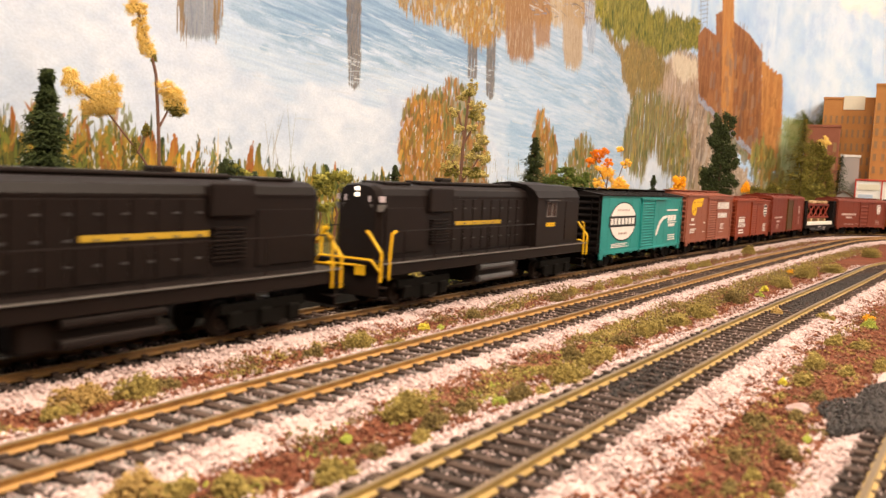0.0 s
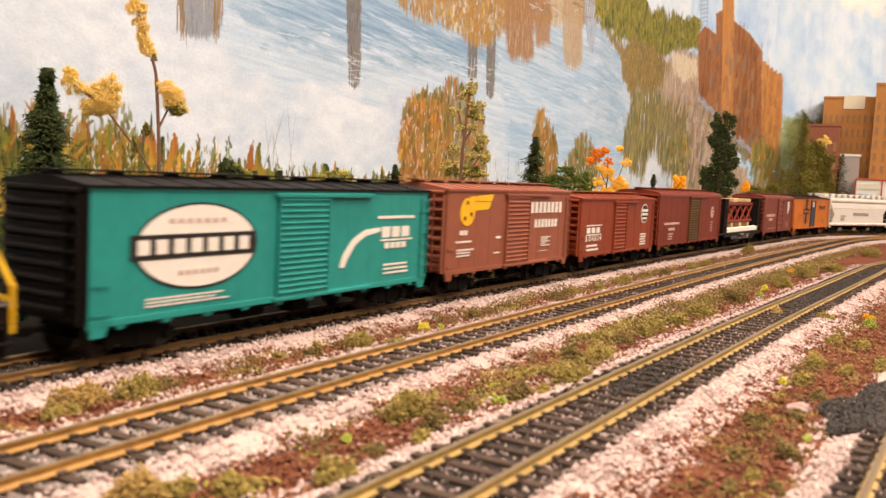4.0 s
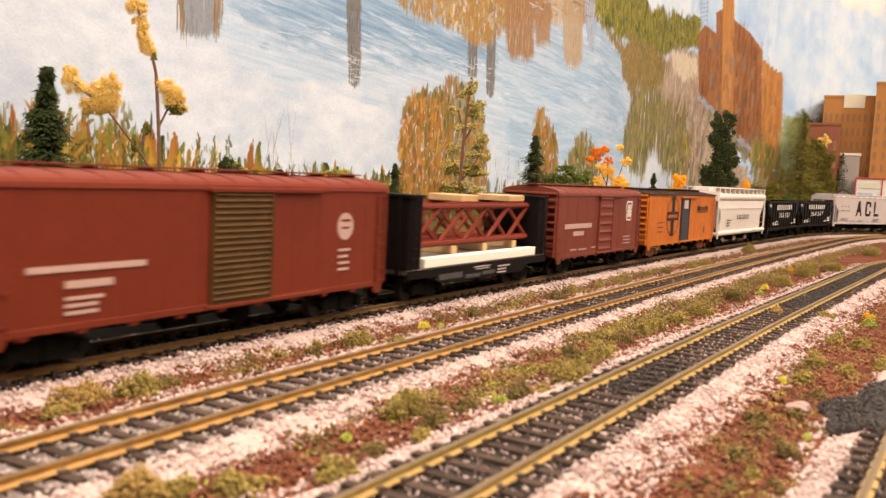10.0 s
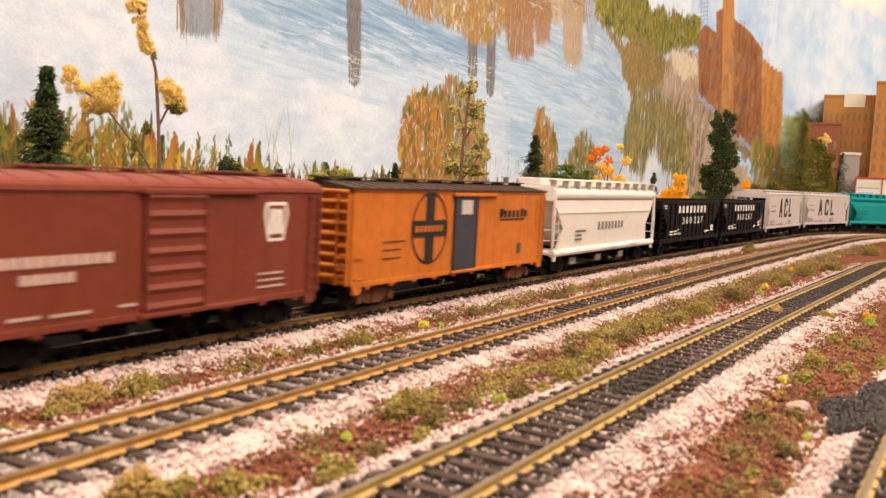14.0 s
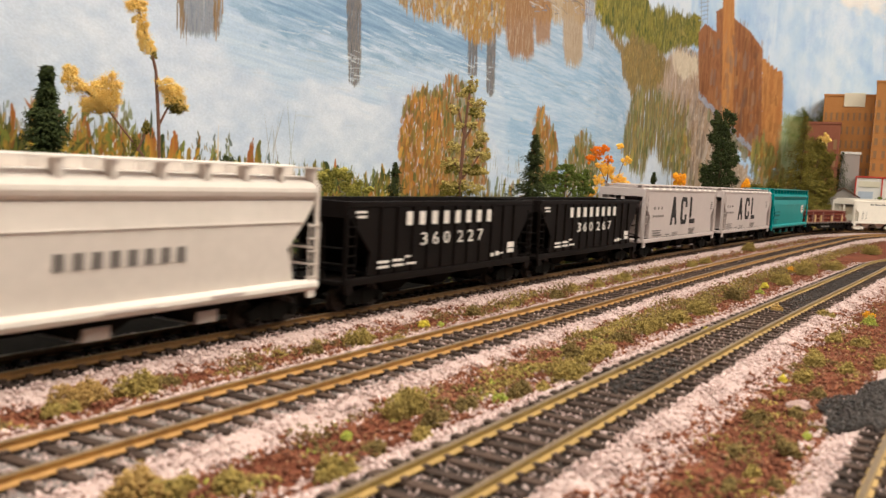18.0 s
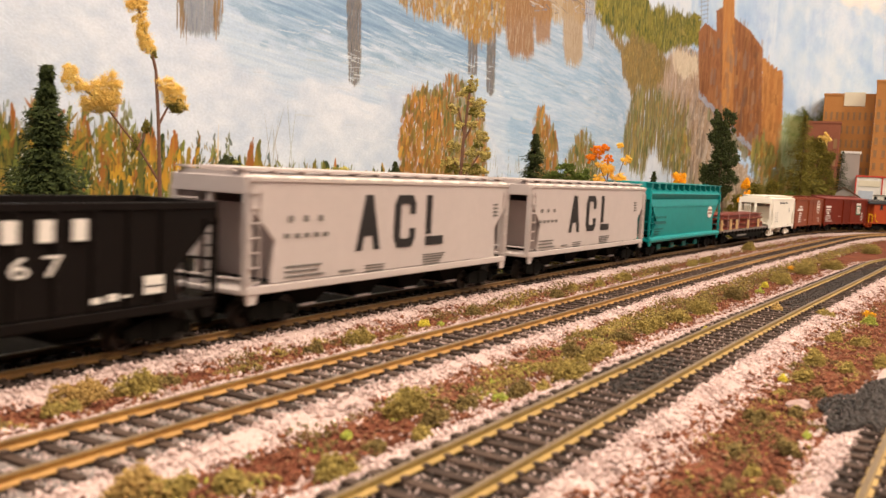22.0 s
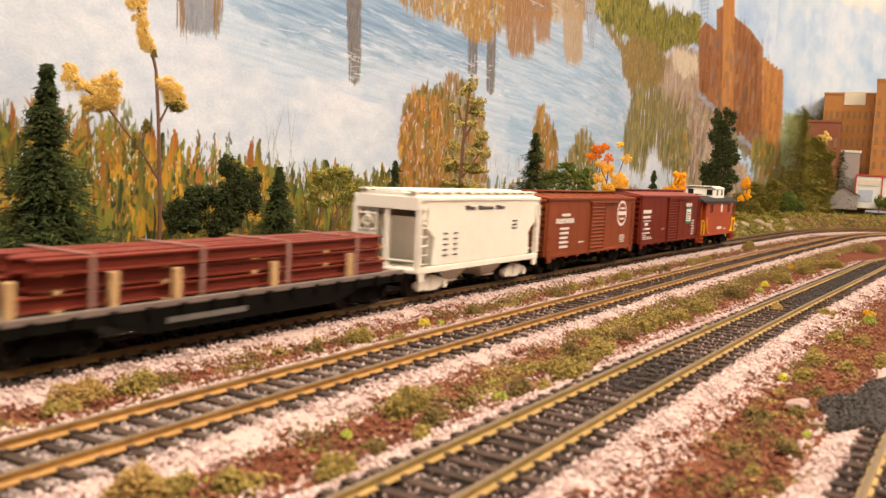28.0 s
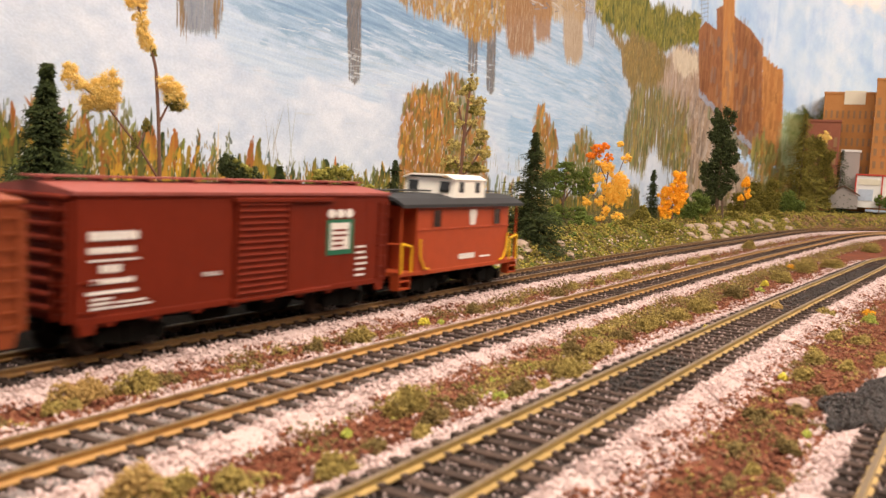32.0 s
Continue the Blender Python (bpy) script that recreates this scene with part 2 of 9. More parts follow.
# the layout's table top, one sheet under everything
sh = Shape()
sh.box(-2600, 4700, -3700, 2900, -30, -6.4)
tagged(new("ground", sh.mesh("ground", TABLE)), "red-brown scenic earth spread over the layout table", "ground", kind="structure")
# the earth between the tracks, uneven
tagged(new("scenic_earth", sheet("scenic_earth", MAIN, -60, 1900, 6, [(d, -5.6) for d in range(12, 300, 6)], TABLE, 0.9, 3)),
       "reddish brown ground cover between the tracks", "ground", kind="structure")

# room shell: walls, ceiling
sh = Shape()
sh.box(-3000, 5000, -4200, -4100, -1100, 1350)
tagged(new("wall_south", sh.mesh("wall_south", PLASTER)), "plain cream painted room wall", "wall", kind="structure")
sh = Shape()
sh.box(-3100, -3000, -4100, 3300, -1100, 1350)
tagged(new("wall_west", sh.mesh("wall_west", PLASTER)), "plain cream painted room wall", "wall", kind="structure")
sh = Shape()
sh.box(5000, 5100, -4100, 3300, -1100, 1350)
tagged(new("wall_east", sh.mesh("wall_east", PLASTER)), "plain cream painted room wall", "wall", kind="structure")
sh = Shape()
sh.box(-3000, 5000, 3200, 3300, -1100, 1350)
tagged(new("wall_north", sh.mesh("wall_north", PLASTER)), "plain cream painted room wall", "wall", kind="structure")
sh = Shape()
sh.box(-3000, 5000, -4100, 3200, 1300, 1350)
tagged(new("ceiling", sh.mesh("ceiling", PLASTER)), "plain cream ceiling over the layout", "ceiling", kind="structure")
sh = Shape()
sh.box(-3000, 5000, -4100, 3200, -1150, -1100)
tagged(new("floor", sh.mesh("floor", mat("grey_floor", (0.2, 0.19, 0.18), 0.6, scale=4))), "plain grey room floor", "floor", kind="structure")

# ------------------------------------------------------------ tracks
RAIL = [(-1.4, -2.1), (1.4, -2.1), (1.4, -1.7), (0.35, -1.4), (0.3, -0.75), (0.62, -0.5), (0.62, -0.08), (0.45, 0), (-0.45, 0), (-0.62, -0.08), (-0.62, -0.5), (-0.3, -0.75), (-0.35, -1.4), (-1.4, -1.7)]


def rail_mesh(line, s0, s1, d, step, paint):
    ss = np.arange(s0, s1 + step, step)
    sh, n = Shape(), len(RAIL)
    for s in ss:
        sh.v += [line.at(s, d + a, z) for a, z in RAIL]
    for i in range(len(ss) - 1):
        for j in range(n):
            k = (j + 1) % n
            sh.f.append((i * n + j, i * n + k, (i + 1) * n + k, (i + 1) * n + j))
            sh.k.append(1 if j in (6, 7, 8) else 2 if j in (1, 2, 12, 13) else 0)
    return sh.mesh("rail", [paint, RUN, {BRASS: BRASS_FOOT, RUSTY: RUSTY_FOOT}.get(paint, paint)])


def tie_shape():
    sh = Shape()
    sh.box(-1.3, 1.3, -15, 15, -4.2, -2.12, 0.12)
    for r in (-8.25, 8.25):
        for e in (-1, 1):
            sh.box(-1.0, 1.0, r + e * 1.55 - 0.75, r + e * 1.55 + 0.75, -2.2, -1.42, 0.15)
    return sh


def track(label, line, s0, s1, near0, near1, paint, bed, label_rail, infill, full0, full1, pitch=7.6):
    """Rails, ties and bed; ties between near0 and near1 are pieces of their own."""
    root = thing("track", label, "track", kind="structure")
    for d in (-8.25, 8.25):
        part("rail", rail_mesh(line, s0, s1, d, 10, paint), None, root, label_rail)
    tie = tie_shape().mesh("tie", TIE)
    rng = np.random.default_rng(5)
    rest = Shape()
    for s in np.arange(full0, full1, pitch):
        s += rng.normal() * 0.25
        if near0 <= s <= near1:
            ob = new("tie", tie)
            ob.parent = root
            ob.matrix_basis = line.place(s, rng.normal() * 0.3, rng.normal() * 0.06, rng.normal() * 0.8)
        else:
            m = line.place(s)
            one = tie_shape()
            rest.slot = 0
            o = len(rest.v)
            for p in one.v:
                q = m @ Vector((p[0] * MM, p[1] * MM, p[2] * MM))
                rest.v.append((q.x / MM, q.y / MM, q.z / MM))
            rest.f += [tuple(i + o for i in f) for f in one.f]
            rest.k += one.k
    if rest.f:
        tagged(part("ties", rest, TIE, root), "far run of black ties", kind="stuff")
    part("ballast_bed", sheet("ballast_bed", line, s0, s1, 8, [(-25, -6.6), (-22, -5.2), (-17, -3.4), (-14.5, -3.0)], bed, 0.35, 1), None, root)
    part("ballast_bed", sheet("ballast_bed", line, s0, s1, 8, [(14.5, -3.0), (17, -3.4), (22, -5.2), (25, -6.6)], bed, 0.35, 2), None, root)
    part("infill_bed", sheet("infill_bed", line, s0, s1, 8, [(-14.6, -3.0), (-7, -3.1), (0, -3.0), (7, -3.1), (14.6, -3.0)], infill, 0.25, 4), None, root)
    return root


main_track = track("main track with shade-darkened rust rails and black ties in pale ballast", MAIN, -3500, 4800, 290, 1700, SHADE_RAIL, STONE_BED, "rusty rail darkened for shade", CINDER_BED, 200, 1900)
middle_track = track("passing track with orange rusty rails in pink-white ballast", MIDDLE, -1200, 2500, 150, 1400, RUSTY, STONE_BED, "orange rusty rail", GREY_BED, 150, 1900)
front_track = track("siding track with yellow weathered rails and black cinder infill", FRONT, -600, 1700, 220, 1000, BRASS, STONE_BED, "yellow weathered rail", CINDER_BED, 150, 1100)
near_track = track("near siding track with yellow weathered rails", NEAR, -300, 1400, 200, 420, BRASS, STONE_BED, "yellow weathered rail", CINDER_BED, 150, 900)

rng = np.random.default_rng(11)
SHOULDER = [(-25, -20.5, -6.2, -4.4), (-20.5, -14.5, -4.4, -2.6), (14.5, 20.5, -2.6, -4.4), (20.5, 25, -4.4, -6.2)]
INSIDE = [(-15, -9.2, -2.75, -2.75), (-7.2, 7.2, -2.75, -2.75), (9.2, 15, -2.75, -2.75)]
for line, s0, s1, track_ob, inside, few in ((MAIN, 210, 1500, main_track, CINDER, STONE), (MIDDLE, 150, 1500, middle_track, STONE, CINDER), (FRONT, 230, 1000, front_track, CINDER, STONE), (NEAR, 200, 420, near_track, CINDER, STONE)):
    out = 36 if line is FRONT else 32
    p = np.concatenate([strew(line, s0, s1, SHOULDER, 1.05, rng), fringe(strew(line, s0, s1, [(24, out, -5.0, -5.2)], 1.0, rng), line, 24, out), fringe(strew(line, s0, s1, [(-24, -31, -5.0, -5.2)], 1.0, rng), line, -24, -31)])
    p = lumpy(off_patch(p))
    tagged(part("ballast_stones", grains("ballast_stones", p, 0.8 + 1.25 * rng.random(len(p)) ** 1.7, STONE, rng), None, track_ob), "pink-white ballast stones", kind="stuff")
    p = strew(line, s0, s1, INSIDE, 0.35, rng)
    tagged(part("infill_stones", grains("infill_stones", p, 0.6 + 0.6 * rng.random(len(p)), inside, rng), None, track_ob), "loose stones between the ties", kind="stuff")
    p = strew(line, s0, s1, INSIDE, 0.26 if line is not FRONT else 0.36, rng)
    tagged(part("infill_stones", grains("infill_stones", p, 0.6 + 0.5 * rng.random(len(p)), few, rng), None, track_ob), "stray stones between the ties", kind="stuff")
TAN = mat("tan_earth_grains", (0.36, 0.19, 0.09), 0.9, second=(0.16, 0.08, 0.045), rnd=0.8, scale=300, edge=0.8)
for line, s0, s1, d0, d1 in ((MIDDLE, 150, 1300, 23, 42), (MAIN, 190, 1400, 23, 42), (FRONT, 230, 950, 23, 62), (FRONT, 330, 1000, -60, -23)):
    p = np.concatenate([strew(line, s0, s1, [(d0, d1, -5.0, -5.0)], 0.85, rng), patchy(strew(line, s0, s1, [(d0 - 4, d0, -4.0, -4.6), (d1, d1 + 4, -4.6, -4.0)], 1.0, rng), 9, 0.12)])
    tagged(new("earth_crumbs", grains("earth_crumbs", lumpy(p, 1.1), 0.6 + 1.3 * rng.random(len(p)) ** 2, EARTH, rng)), "reddish brown earth crumbs between the tracks", "ground", kind="stuff")
    p = strew(line, s0, s1, [(d0, d1, -4.8, -4.8)], 0.08, rng)
    tagged(new("earth_crumbs", grains("earth_crumbs", p, 0.7 + 0.9 * rng.random(len(p)), TAN, rng)), "tan earth crumbs between the tracks", "ground", kind="stuff")
    p = strew(line, s0, s1, [(d0 - 2, d0 + 6, -4.7, -4.7), (d1 - 6, d1 + 2, -4.7, -4.7)] if d0 > 0 else [(d0, d0 + 6, -4.7, -4.7), (d1 - 6, d1 + 2, -4.7, -4.7)], 0.1, rng)
    tagged(new("stray_ballast", grains("stray_ballast", p, 0.7 + 0.9 * rng.random(len(p)), STONE, rng)), "stray ballast stones on the earth", "stones", kind="stuff")

# ------------------------------------------------------------ backdrop wall and bank
sh = Shape()
ss = np.arange(-3500, 4800, 25.0)
for s in ss:
    for d, z in ((0, -30), (0, 900), (-9, 900), (-9, -30)):
        x, y, _ = MAIN.at(s, wall_d(s) + d)
        sh.v.append((x, y, z))
for i in range(len(ss) - 1):
    for j in range(4):
        k = (j + 1) % 4
        sh.f.append((i * 4 + j, i * 4 + k, i * 4 + 4 + k, i * 4 + 4 + j))
        sh.k.append(0)
me = sh.mesh("backdrop", mat("pale_blue_board_paint", (0.6, 0.66, 0.75), 0.85, second=(0.5, 0.58, 0.7), scale=4))
backdrop = tagged(new("backdrop", me), "pale blue and white hand-painted river backdrop board behind the layout", "backdrop", kind="structure")

def bank_rise(s):
    return float(np.interp(s, (300, 560, 720), (0.35, 0.4, 1.0)))


BANK = mat("olive_grass_bank", (0.11, 0.09, 0.03), 0.95, spec=0.05, scale=70, second=(0.045, 0.04, 0.014), bump=0.9, fine=800)
sh = Shape()
ss = np.arange(200, 2300, 8.0)
across = [(-22, -6.6, 0), (-28, -5, 1), (-34, -1.5, 2), (-42, 4.5, 3), (-52, 9.5, 3), (-64, 12.5, 2), (-90, 14.5, 2), (-125, 15, 2), (-166, 15.5, 1)]
for s in ss:
    w = -wall_d(s) / 165.0
    for d, z, r in across:
        x, y, _ = MAIN.at(s, d * (w if d < -60 else 1))
        sh.v.append((x, y, -6 + (z + 6) * bank_rise(s) + r * (noise.noise(Vector((x / 22, y / 22, 7))) + 0.6 * noise.noise(Vector((x / 8, y / 8, 9))))))
n = len(across)
for i in range(len(ss) - 1):
    for j in range(n - 1):
        sh.f.append((i * n + j, i * n + n + j, i * n + n + j + 1, i * n + j + 1))
        sh.k.append(0)
tagged(new("grass_bank", sh.mesh("grass_bank", BANK, True)), "olive green grassy bank rising behind the main track", "bank", kind="structure")
# near-black sheet added for the deep shade behind the train, put in its colour
tagged(new("cinder_strip", sheet("cinder_strip", MAIN, 60, 640, 8, [(-158, 4), (-90, 3.4), (-60, 1.5), (-40, -1.2), (-24, -4.2)], mat("black_cinder_ground", (0.012, 0.01, 0.008), 0.95, spec=0.03, second=(0.006, 0.005, 0.0045), scale=120, bump=0.8), 0.5, 8)), "dark strip standing for shade at the foot of the backdrop", "ground", kind="structure")


# ------------------------------------------------------------ the river scene painted by hand on the backdrop
# The painting is laid on a fine flat canvas in layers, as a painter does: washes, dragged fills, single dabs of the brush.
CS = np.concatenate([np.arange(380, 779.8, 0.5), np.arange(780, 1129.5, 0.7), np.arange(1130, 1499.3, 1.1), np.arange(1500, 1990, 1.7)])
NZ = 330
CB = -8.0
CTOP = np.interp(CS, (380, 777, 1475, 1862, 1990), (128, 204, 348, 446, 480))
CH = np.linspace(0, 1, NZ)
CZ = CB + CH[:, None] * (CTOP[None, :] - CB)
CC = np.zeros((NZ, len(CS), 3), np.float32)
CC[:] = (0.6, 0.64, 0.71)


def lattice(s, z, ws, wz, seed, octaves=3):
    """Smooth value noise in 0..1, ws wide and wz tall."""
    tab = np.random.default_rng(seed).random((97, 89)).astype(np.float32)
    out, amp, tot = 0.0, 1.0, 0.0
    for o in range(octaves):
        a, b = s / ws * 2 ** o + 13.7 * o, z / wz * 2 ** o + 7.3 * o
        i, j = np.floor(a).astype(int), np.floor(b).astype(int)
        f, g = a - i, b - j
        f, g = f * f * (3 - 2 * f), g * g * (3 - 2 * g)
        i0, i1, j0, j1 = i % 97, (i + 1) % 97, j % 89, (j + 1) % 89
        out = out + amp * ((tab[i0, j0] * (1 - f) + tab[i1, j0] * f) * (1 - g) + (tab[i0, j1] * (1 - f) + tab[i1, j1] * f) * g)
        tot += amp
        amp *= 0.55
    return np.clip((out / tot - 0.5) * 1.7 + 0.5, 0, 1)


def inside(poly, s, z):
    odd = np.zeros(s.shape, bool)
    for (a, b), (c, d) in zip(poly, poly[1:] + poly[:1]):
        if b != d:
            odd ^= ((b > z) != (d > z)) & (s < (c - a) * (z - b) / (d - b) + a)
    return odd


def within(poly, s, z):
    odd = False
    for (a, b), (c, d) in zip(poly, poly[1:] + poly[:1]):
        if (b > z) != (d > z) and s < (c - a) * (z - b) / (d - b) + a:
            odd = not odd
    return odd


def blend(colours, t):
    c = np.array(colours, np.float32)
    x = np.clip(t, 0, 0.9999) * (len(c) - 1)
    i = x.astype(int)
    f = (x - i)[..., None]
    return c[i] * (1 - f) + c[np.minimum(i + 1, len(c) - 1)] * f


def fill(poly, colours, soft=1.5, rag=2.0, grain=(4, 24), op=1.0, seed=1, tilt=0.0, gap=0.0):
    """An area of dragged paint: ragged, feathered edge; grain is the width and height of its streaks; gap leaves bare streaks."""
    pad = 3 * soft + 2 * rag + 2
    i0, i1 = np.searchsorted(CS, min(p[0] for p in poly) - pad), np.searchsorted(CS, max(p[0] for p in poly) + pad)
    if i1 <= i0:
        return
    zt = (CTOP[i0:i1].min() - CB, CTOP[i0:i1].max() - CB)
    j0 = max(0, int((min(p[1] for p in poly) - pad - CB) / zt[1] * (NZ - 1)))
    j1 = min(NZ, int((max(p[1] for p in poly) + pad - CB) / zt[0] * (NZ - 1)) + 2)
    z = CZ[j0:j1, i0:i1]
    s = np.broadcast_to(CS[None, i0:i1], z.shape)
    zz = z + tilt * (s - s.mean())
    n = lambda ws, wz, k: lattice(s, zz, ws, wz, seed * 31 + k)
    s2, z2 = s + rag * 2 * (n(rag * 3 + 1, rag * 3 + 1, 1) - 0.5), z + rag * 2 * (n(rag * 3 + 1, rag * 3 + 1, 2) - 0.5)
    al = 0.0
    for k in range(6):
        q = (k + 0.5) / 6 * 2 - 1
        al = al + inside(poly, s2 + soft * q * 0.8 + soft * 2 * (n(grain[0] * 0.3, grain[1] * 0.3, 10 + k) - 0.5), z2 + soft * 3 * (n(grain[0] * 0.35, grain[1] * 2, 20) - 0.5) - soft * q)
    al = al / 6.0 * op
    t = 0.55 * n(*grain, 3) + 0.45 * n(grain[0] * 0.22, grain[1] * 0.3, 4)
    if gap:
        al = al * np.clip((n(grain[0] * 0.6, grain[1] * 1.5, 5) - gap) * 6 + 0.5, 0, 1)
    col = blend(colours, np.clip((t - 0.5) * 1.5 + 0.5, 0, 1))
    v = CC[j0:j1, i0:i1]
    CC[j0:j1, i0:i1] = v + (col - v) * al[..., None]


def dabs(poly, count, length, width, colours, seed=0, lean=0.12, spread=1.5, op=0.9, along=False):
    """Single dabs of the brush inside an outline, each loaded with two colours; upright, or along the board."""
    r = random.Random(seed)
    lo = [min(p[k] for p in poly) for k in (0, 1)]
    hi = [max(p[k] for p in poly) for k in (0, 1)]
    places, tries = [], 0
    while len(places) < count and tries < 60 * count:
        tries += 1
        s, z = r.uniform(lo[0], hi[0]), r.uniform(lo[1], hi[1])
        if within(poly, s, z):
            places.append((s + r.gauss(0, spread), z + r.gauss(0, spread * 0.7)))
    places.sort(key=lambda p: -p[1] + r.gauss(0, 12))
    for s, z in places:
        le, w, a = r.uniform(*length), r.uniform(*width) / 2, r.gauss(0, lean)
        hs, hz = (le / 2 + 1, w * 1.6 + le * abs(a) + 0.6) if along else (w * 1.6 + le * abs(a) + 0.6, le / 2 + 1)
        i0, i1 = np.searchsorted(CS, s - hs), np.searchsorted(CS, s + hs)
        if i1 - i0 < 1 or i1 >= len(CS):
            continue
        top = CTOP[(i0 + i1) // 2] - CB
        j0, j1 = max(0, int((z - hz - CB) / top * (NZ - 1))), min(NZ, int((z + hz - CB) / top * (NZ - 1)) + 2)
        if j1 <= j0:
            continue
        gz = CZ[j0:j1, i0:i1]
        gs = np.broadcast_to(CS[None, i0:i1], gz.shape)
        u, x = ((gs - s) / le + 0.5, gz - z) if along else ((gz - z) / le + 0.5, gs - s)
        x = (x - a * le * (u - 0.5) - 0.25 * w * math.sin(r.random() * 6) * np.sin(u * 5)) / w
        wide = np.clip(u * r.uniform(4, 12), 0, 1) * np.clip((1 - u) * r.uniform(2, 7), 0, 1) ** 0.6
        al = np.clip((wide - np.abs(x)) * (1.2 + 0.9 * w), 0, 1) * ((u > 0) & (u < 1)) * op * r.uniform(0.75, 1.0)
        c1_, c2_ = np.array(r.choice(colours)), np.array(r.choice(colours))
        k = r.uniform(0.65, 1.1)
        col = (c1_ + (c2_ - c1_) * np.clip(x * 0.5 + 0.5 + 0.2 * np.sin(x * 6 + s), 0, 1)[..., None] * 0.6) * k
        v = CC[j0:j1, i0:i1]
        CC[j0:j1, i0:i1] = v + (col - v) * al[..., None]


RUST_C = [(0.44, 0.16, 0.03), (0.33, 0.12, 0.025), (0.52, 0.24, 0.05), (0.38, 0.18, 0.045), (0.2, 0.15, 0.04), (0.48, 0.2, 0.04)]
OLIVE_C = [(0.16, 0.17, 0.05), (0.28, 0.25, 0.08), (0.42, 0.22, 0.06), (0.1, 0.13, 0.04), (0.32, 0.3, 0.13)]
REED_C = [(0.55, 0.28, 0.03), (0.1, 0.12, 0.025), (0.5, 0.33, 0.06), (0.17, 0.17, 0.03), (0.42, 0.18, 0.03), (0.28, 0.29, 0.06), (0.06, 0.09, 0.02), (0.12, 0.15, 0.03)]
THIN_C = [(0.26, 0.25, 0.08), (0.14, 0.16, 0.05), (0.48, 0.32, 0.13), (0.34, 0.33, 0.15), (0.4, 0.21, 0.07)]
GOLD_C = [(0.34, 0.22, 0.08), (0.5, 0.3, 0.08), (0.4, 0.2, 0.05), (0.46, 0.36, 0.2), (0.3, 0.2, 0.1)]
HILL_C = [(0.07, 0.1, 0.02), (0.2, 0.2, 0.035), (0.36, 0.32, 0.06), (0.13, 0.15, 0.03), (0.42, 0.36, 0.1)]
OCHRE_C = [(0.28, 0.2, 0.07), (0.4, 0.27, 0.09), (0.22, 0.17, 0.06), (0.36, 0.27, 0.13)]
CLIFF_C = [(0.34, 0.24, 0.18), (0.54, 0.41, 0.33), (0.42, 0.29, 0.21), (0.68, 0.57, 0.5), (0.46, 0.36, 0.31)]
BRICK_C = [(0.27, 0.112, 0.055), (0.42, 0.185, 0.085), (0.33, 0.135, 0.065), (0.46, 0.22, 0.1)]
LIT_C = [(0.5, 0.21, 0.075), (0.64, 0.31, 0.11), (0.57, 0.25, 0.085)]
DARK_C = [(0.2, 0.08, 0.035), (0.27, 0.11, 0.045)]
PIER_C = [(0.1, 0.1, 0.12), (0.24, 0.21, 0.19), (0.15, 0.15, 0.18), (0.3, 0.26, 0.22)]
SLATE_C = [(0.24, 0.28, 0.38), (0.4, 0.44, 0.52)]
WHITE_C = [(0.66, 0.71, 0.77), (0.76, 0.78, 0.8), (0.6, 0.66, 0.74)]
BLUE_C = [(0.24, 0.36, 0.52), (0.3, 0.42, 0.57), (0.39, 0.5, 0.63), (0.5, 0.58, 0.68)]
OLIVE_C, THIN_C, GOLD_C, HILL_C, OCHRE_C, CLIFF_C, BRICK_C, LIT_C, DARK_C, PIER_C = [[(0.8 * r_, 0.76 * g_, 0.7 * b_) for r_, g_, b_ in c_] for c_ in (OLIVE_C, THIN_C, GOLD_C, HILL_C, OCHRE_C, CLIFF_C, BRICK_C, LIT_C, DARK_C, PIER_C)]

# haze, then water: pale over all, bluer towards the far bank
fill([(380, 0), (1990, 0), (1990, 500), (380, 500)], [(0.45, 0.53, 0.67), (0.55, 0.61, 0.72), (0.65, 0.69, 0.78)], 1, 1, (60, 26), 1, 1)
fill([(499, 159.2), (1119.4, 298.1), (1264.3, 211.6), (1279.4, 60.1), (905.2, 58.4), (856.9, 107.1), (717.3, 110.6), (625.2, 107), (576.1, 112), (524.9, 115.1)], [(0.36, 0.48, 0.65), (0.45, 0.56, 0.7), (0.55, 0.63, 0.73)], 9, 10, (90, 3), 0.85, 2, 0.06)
fill([(523, 164.6), (1119.4, 298.1), (1201.6, 209.8), (1190.8, 147.6), (966.9, 130), (873.2, 143.8), (762.1, 137.2), (648, 126.6), (580.1, 133.1)], BLUE_C, 7, 9, (80, 3.5), 0.8, 3, 0.07, 0.2)
fill([(540.2, 168.4), (823.3, 231.8), (871.5, 158.6), (745.6, 139.4), (647.3, 137.9), (569.9, 136.6)], [(0.17, 0.28, 0.45), (0.24, 0.37, 0.53), (0.33, 0.45, 0.6)], 6, 7, (60, 2.6), 0.95, 4, 0.09, 0.28)
fill([(872.1, 153.6), (1201.6, 209.8), (1272.4, 104), (1191.9, 45), (1005.2, 43.6), (902.6, 79.4)], [(0.25, 0.4, 0.59), (0.35, 0.49, 0.66), (0.5, 0.6, 0.72)], 8, 8, (70, 4), 0.75, 5, 0.05, 0.2)
